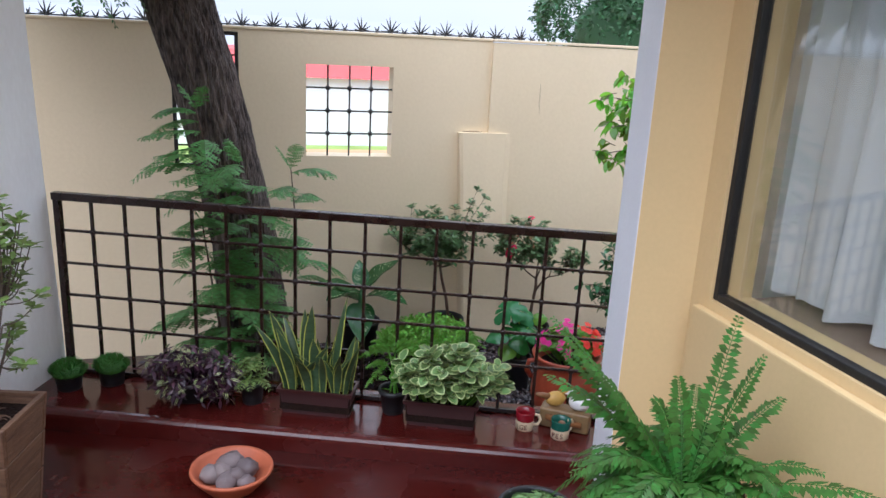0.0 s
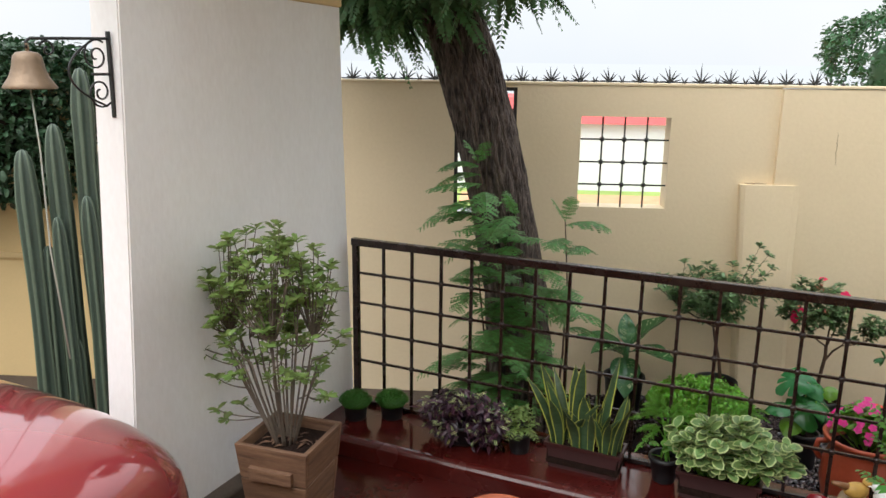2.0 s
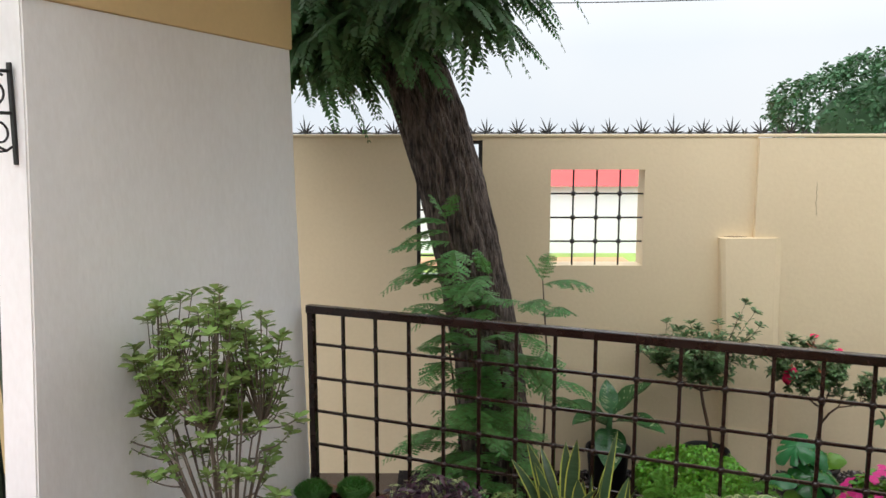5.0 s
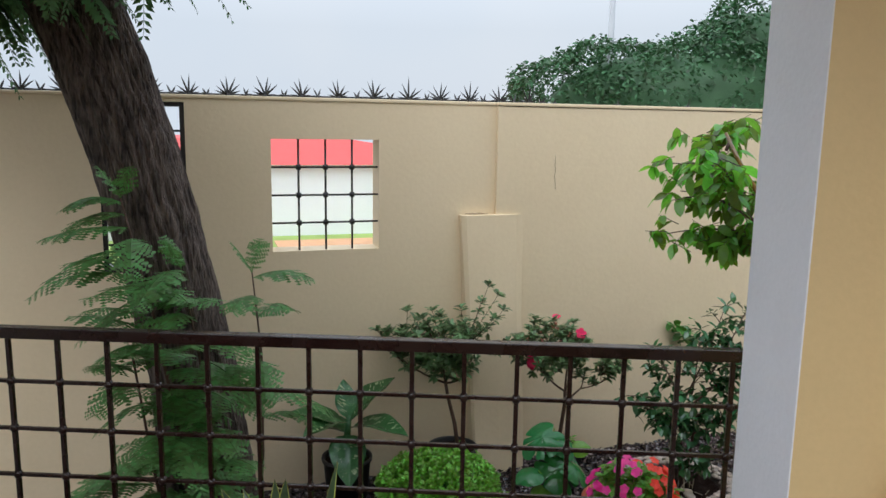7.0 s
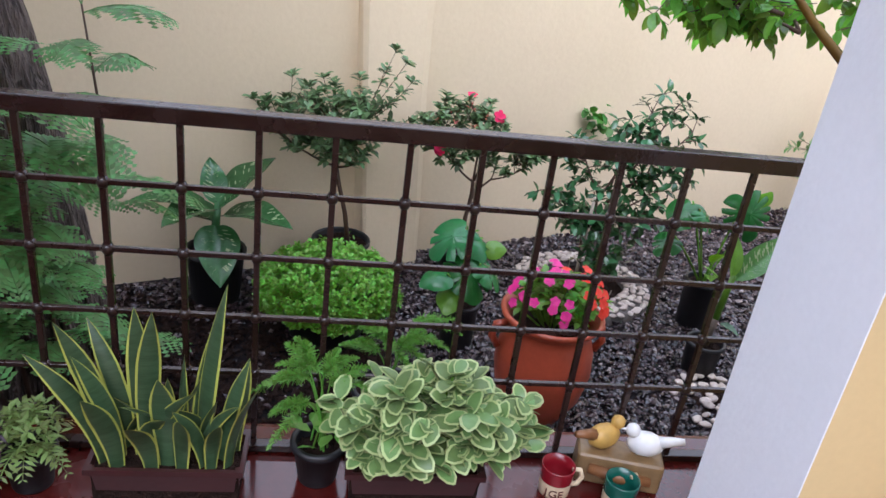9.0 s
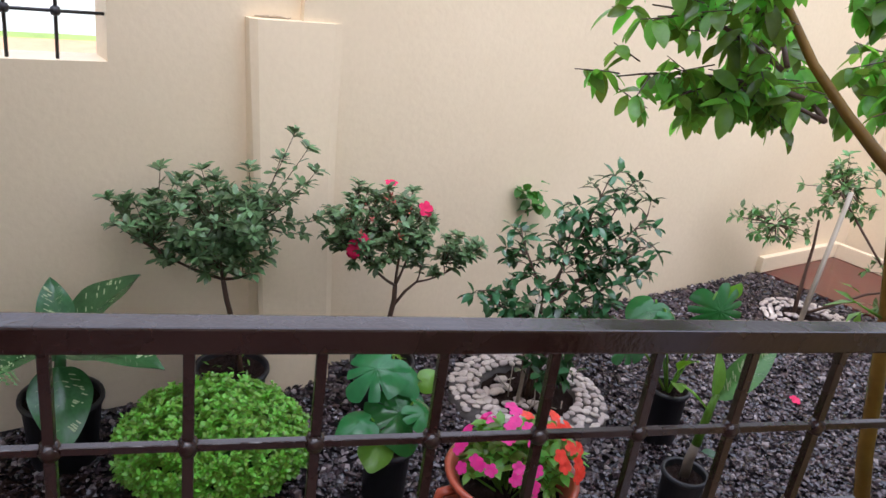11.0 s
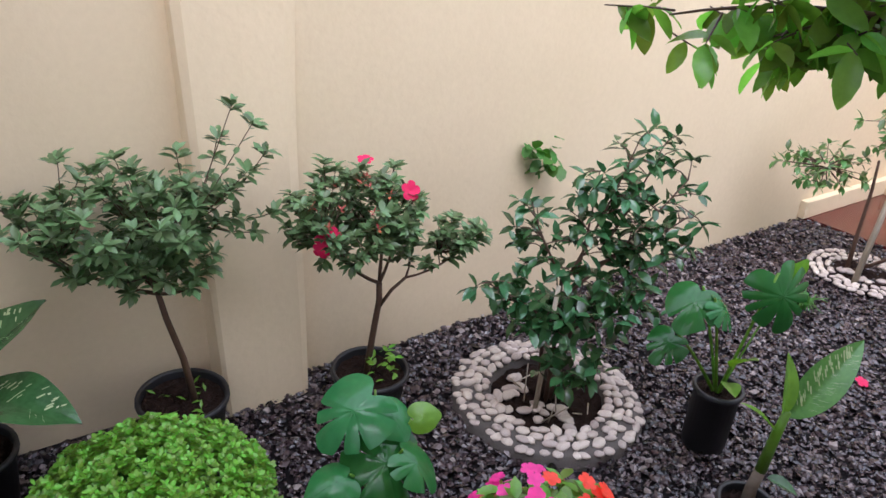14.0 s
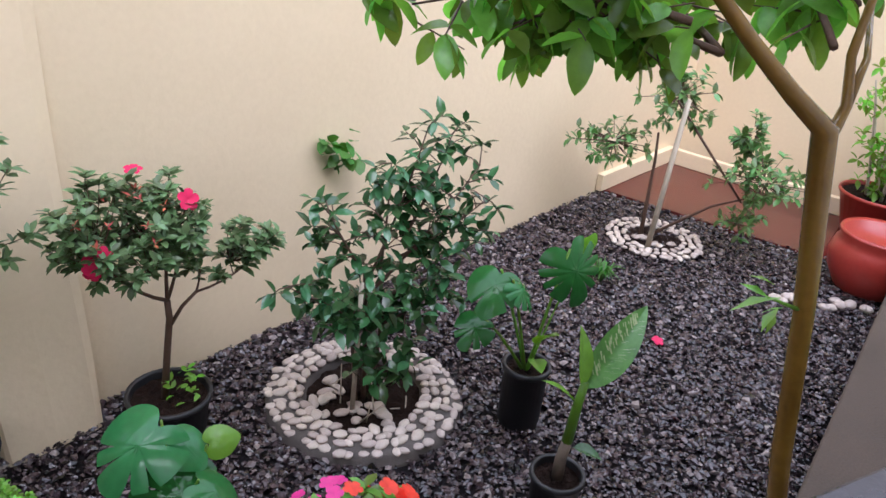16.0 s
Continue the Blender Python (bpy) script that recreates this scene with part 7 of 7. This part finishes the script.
def text_bars(parent, text, r, z, size, yaw, material, m):
    """Raised letters wrapped one by one round a mug."""
    n = len(text)
    for k, ch in enumerate(text):
        cu = bpy.data.curves.new("letter", "FONT")
        cu.body, cu.size, cu.extrude, cu.align_x = ch, size, 0.0012, "CENTER"
        ob = bpy.data.objects.new("letter", cu)
        scene.collection.objects.link(ob)
        me = bpy.data.meshes.new_from_object(ob.evaluated_get(bpy.context.evaluated_depsgraph_get()))
        bpy.data.objects.remove(ob)
        a = radians(yaw + (k - (n - 1) / 2) * 26)
        me.materials.append(material)
        put("letter", me, parent, m=Matrix.Translation((r * math.cos(a), r * math.sin(a), z)) @ Matrix.Rotation(a + math.pi / 2, 4, "Z") @ Matrix.Rotation(math.pi / 2, 4, "X"))


def mug(label, x, y, material, text, yaw, handle):
    t = thing("mug", label, "mug", Matrix.Translation((x, y, CZ)), "clay mugs on the kerb")
    g = lathe([(0.001, 0), (0.034, 0), (0.037, 0.004), (0.0385, 0.03), (0.039, 0.044)], 28, slot=1)
    lathe([(0.039, 0.044), (0.0395, 0.05), (0.041, 0.078), (0.0405, 0.082), (0.0385, 0.082), (0.036, 0.05), (0.034, 0.01), (0.001, 0.008)], 28, g, 0)
    g.make("cup", [M[material], M["mugcream"]], t)
    g = Mesh()
    a = radians(handle)
    tube(g, [(math.cos(a) * q, math.sin(a) * q, z) for q, z in ((0.037, 0.068), (0.056, 0.066), (0.064, 0.046), (0.055, 0.024), (0.036, 0.022))], 0.006, 8)
    g.make("handle", M["mugcream"], t)
    text_bars(t, text, 0.0388, 0.012, 0.03, yaw, M["letters"], None)


mug("dark red clay mug with brown letters on a cream band", 0.02, 3.03, "mugred", "JGE", 250, 0)
mug("dark green clay mug with brown letters on a cream band", 0.165, 2.985, "muggreen", "PES", 250, 35)


def bird(name, label, x, y, z, yaw, body, tail):
    rng = random.Random(3)
    g = ball_blob(Mesh(), (0, 0, 0.035), 0.034, rng, 12, 8, 0.02, squash=(1.35, 0.85, 0.95))
    ball_blob(g, (0.036, 0, 0.068), 0.018, rng, 10, 7, 0.02)
    tube(g, [(0.05, 0, 0.068), (0.064, 0, 0.066)], [0.005, 0.001], 6)
    tube(g, [(-0.03, 0, 0.045), (-0.06, 0, 0.055), (-0.09, 0, 0.062)], [0.016, 0.012, 0.008], 8, slot=1)
    ob = g.make(name, [M[body], M[tail]], None, m=Matrix.Translation((x, y, z)) @ Matrix.Rotation(radians(yaw), 4, "Z"))
    tagged(ob, label, "figurine", "bird figurines on the box")


def bird_box():
    t = thing("planter_box", "glazed clay box shaped like a split log", "planter", Matrix.Translation((0.19, 3.082, CZ)) @ Matrix.Rotation(radians(-14), 4, "Z"))
    bm = box_bm(-0.105, 0.105, -0.042, 0.042, 0.0, 0.085, 0.012, 3)
    part("body", bm, M["boxclay"], t)
    g = Mesh()
    tube(g, [(-0.075, -0.045, 0.05), (0.0, -0.055, 0.045), (0.075, -0.046, 0.04)], [0.013, 0.016, 0.012], 10)
    g.make("log_relief", M["boxlog"], t, "brown log moulded on its front")
    bird("bird_figurine", "ochre clay bird perched on the box", 0.143, 3.095, CZ + 0.083, 20, "ochre", "boxlog")
    bird("bird_figurine", "white clay dove perched on the box", 0.240, 3.069, CZ + 0.083, 165, "birdwhite", "birdwhite")


bird_box()


def stone_bowl():
    rng = random.Random(88)
    t = thing("clay_bowl", "shallow terracotta bowl on the red floor", "bowl", Matrix.Translation((-1.06, 2.545, FZ)))
    lathe([(0.001, 0), (0.095, 0), (0.10, 0.006), (0.138, 0.05), (0.146, 0.062), (0.152, 0.07), (0.150, 0.078), (0.142, 0.078), (0.134, 0.066), (0.10, 0.02), (0.001, 0.014)], 40).make("bowl_body", M["terra"], t)
    meshes = pebble_meshes(M["stone"], 4)
    for k, (x, y, s, z) in enumerate(((0.05, 0.02, 0.046, 0.065), (-0.02, 0.04, 0.048, 0.07), (-0.07, -0.02, 0.042, 0.05), (0.0, -0.055, 0.040, 0.045), (0.07, -0.04, 0.032, 0.045), (-0.03, -0.01, 0.036, 0.06), (-0.05, 0.06, 0.035, 0.055), (0.03, -0.02, 0.034, 0.06))):
        ob = put("stone", meshes[k % 4], None, m=Matrix.Translation((-1.06 + x, 2.545 + y, FZ + z)) @ Euler((rng.uniform(-0.5, 0.5), rng.uniform(-0.5, 0.5), rng.uniform(0, 6))).to_matrix().to_4x4() @ Matrix.Diagonal((s * 1.15, s, s * 0.8, 1)))
        tagged(ob, "rounded grey-purple stone lying in the clay bowl", "stone", "stones in the clay bowl")


stone_bowl()


def wooden_planter():
    rng = random.Random(89)
    t = thing("wooden_planter", "square tapered planter of weathered boards with a pale azalea", "potted plant", Matrix.Translation((-1.76, 2.205, FZ)) @ Matrix.Rotation(radians(7), 4, "Z"))
    H, a, b = 0.415, 0.105, 0.142
    for side in range(4):
        r = Matrix.Rotation(side * math.pi / 2, 4, "Z")
        for k in range(3):
            z0, z1 = H * k / 3 + 0.004, H * (k + 1) / 3 - 0.002
            w0, w1 = a + (b - a) * z0 / H, a + (b - a) * z1 / H
            bm = bmesh.new()
            e = 0.001 if side % 2 == 0 else -0.0185
            vs = [bm.verts.new(q) for q in ((-w0 - e, -w0, z0), (w0 + e, -w0, z0), (w1 + e, -w1, z1), (-w1 - e, -w1, z1), (-w0 - e, -w0 + 0.018, z0), (w0 + e, -w0 + 0.018, z0), (w1 + e, -w1 + 0.018, z1), (-w1 - e, -w1 + 0.018, z1))]
            for f in ((0, 1, 2, 3), (7, 6, 5, 4), (0, 4, 5, 1), (1, 5, 6, 2), (2, 6, 7, 3), (3, 7, 4, 0)):
                bm.faces.new([vs[q] for q in f])
            bmesh.ops.bevel(bm, geom=bm.edges[:], offset=0.002, segments=1, affect="EDGES")
            part("board", bm, M["wood"], t, m=r)
    bm = box_bm(-0.085, 0.085, -0.152, -0.128, 0.285, 0.335, 0.004)
    part("batten", bm, M["wood"], t, "raised front batten")
    part("soil", box_bm(-b + 0.024, b - 0.024, -b + 0.024, b - 0.024, 0.30, 0.375), M["soil"], t)
    br, lf = Mesh(), Mesh()
    tips = blob_tips(rng, 185, (-0.06, 0.0, 0.95), (0.27, 0.20, 0.25), -0.9, 0.5) + blob_tips(rng, 26, (-0.06, 0.0, 0.66), (0.27, 0.18, 0.14), -0.8, 0.6)
    tips += [Vector((-0.30, -0.02, 1.0)), Vector((-0.30, 0.0, 0.93)), Vector((-0.40, 0, 0.72)), Vector((-0.36, 0, 0.68)), Vector((0.20, 0.0, 0.78)), Vector((0.22, 0.0, 0.82)), Vector((-0.28, -0.03, 0.47)), Vector((-0.24, -0.05, 0.45)), Vector((-0.20, 0.0, 0.50))]
    stems = []
    for k in range(26):
        an = rng.uniform(0, 6.28)
        p0 = Vector((0.035 * math.cos(an) - 0.02, 0.035 * math.sin(an), 0.36))
        p2 = Vector((-0.06 + 0.17 * math.cos(an), 0.13 * math.sin(an), rng.uniform(0.66, 0.80)))
        pts = bezier(p0, (p0.x * 1.2 + 0.3 * p2.x, p0.y + 0.3 * p2.y, 0.50), p2, 6)
        tube(br, pts, [0.0052, 0.0048, 0.0044, 0.004, 0.0036, 0.0032, 0.0028], 6)
        stems += pts[2:]
    for p in tips:
        s = min(stems, key=lambda q: (q - p).length + max(0, q.z - p.z + 0.03) * 3)
        pts = bezier(s, s.lerp(p, 0.5) + Vector(((p.x - s.x) * 0.2, (p.y - s.y) * 0.2, -0.02)), p, 5)
        tube(br, pts, [0.0032, 0.003, 0.0026, 0.0022, 0.002, 0.0016], 4, cap=False)
        rosette(lf, p, (p.x * 0.6, p.y * 0.6, 0.6), rng, 9, 0.040, LEAF_AZ, 1.0)
        for _ in range(5):
            put_leaf(lf, LEAF_LONG, pts[rng.choice((3, 4))], rand_dir(rng, -0.2, 0.8), rng, 0.03)
    tagged(br.make("branchwork", M["greystem"], t), kind="stuff")
    lf.make("foliage", M["leaf_sh"], t)
    dr = Mesh()
    for _ in range(30):
        put_leaf(dr, LEAF_LONG, (rng.uniform(-0.1, 0.1), rng.uniform(-0.1, 0.1), 0.38), rand_dir(rng, -0.1, 0.2), rng, 0.04)
    tagged(dr.make("dead_leaf", M["wood"], t, "dry fallen leaves on the soil"), kind="stuff")


wooden_planter()


def boston_fern():
    rng = random.Random(90)
    t = thing("boston_fern", "large sprawling sword fern in a tall dark pot by the window", "potted plant", Matrix.Translation((0.40, 1.93, FZ)))
    lathe([(0.001, 0), (0.10, 0), (0.105, 0.01), (0.14, 0.54), (0.148, 0.56), (0.148, 0.58), (0.138, 0.58), (0.13, 0.54), (0.001, 0.53)], 30).make("pot", M["brownpl"], t)
    soil_mesh(0.132, 0.555, 5).make("soil", M["soil"], t)
    c = Vector((0, 0, 0.56))
    def frond(d, L, droop, lw=0.045):
        lf = Mesh()
        pinnate(lf, c + Vector((d[0] * 0.06, d[1] * 0.06, 0)), d, L, rng, int(L * 70), lw, droop, False, width=0.42)
        lf.make("frond", M["leaf_fern"], t)
    for d, L, dr in (((0.17, 0.15, 1.0), 0.50, 0.08), ((0.30, 0.05, 1.0), 0.46, 0.15), ((0.55, 0.2, 1.0), 0.42, 0.3), ((0.30, 0.25, 0.9), 0.40, 0.6), ((0.30, -0.3, 0.75), 0.52, 0.7), ((0.4, 0.0, 0.55), 0.40, 0.75), ((0.12, 0.5, 1.0), 0.40, 0.4), ((-0.2, 0.1, 1.0), 0.42, 0.45), ((-0.4, 0.3, 0.8), 0.40, 0.6), ((-0.5, -0.1, 0.7), 0.40, 0.7), ((-0.45, -0.4, 0.6), 0.42, 0.8), ((0.0, -0.5, 0.8), 0.42, 0.8), ((0.25, -0.5, 0.6), 0.40, 0.8), ((0.62, -0.42, 0.62), 0.50, 0.30), ((0.55, -0.25, 0.8), 0.44, 0.45), ((0.45, -0.5, 0.7), 0.46, 0.5)):
        frond(d, L, dr)
    for d, L, dr in (((-0.34, 0.18, 0.46), 0.60, 0.16), ((-0.30, 0.20, 0.36), 0.54, 0.2), ((-0.40, 0.20, 0.42), 0.52, 0.30), ((-0.28, 0.06, 0.45), 0.52, 0.22), ((-0.35, 0.30, 0.40), 0.46, 0.35), ((-0.05, 0.10, 0.6), 0.40, 0.3)):
        frond(d, L, dr)
    for k in range(150):
        a = rng.uniform(0, 6.28)
        d = (math.cos(a) * 0.6, math.sin(a) * 0.6, rng.uniform(0.35, 1.1))
        if d[0] > 0.30:
            d = (0.25, d[1], d[2] + 0.2)
        frond(d, rng.uniform(0.20, 0.40), rng.uniform(0.5, 1.2), 0.046)
    t2 = potted("dusty_fern", "silvery grey-green fern in a black pot on the floor", 0.04, 2.10, FZ, 0.09, 0.11, 0.34, "plastic", 9)
    lf = Mesh()
    for k in range(30):
        a = rng.uniform(0, 6.28)
        pinnate(lf, (0, 0, 0.33), (math.cos(a), math.sin(a), rng.uniform(0.2, 0.9)), rng.uniform(0.12, 0.20), rng, 12, 0.035, 0.7, False, width=0.5)
    lf.make("foliage", M["leaf_var"], t2)


boston_fern()
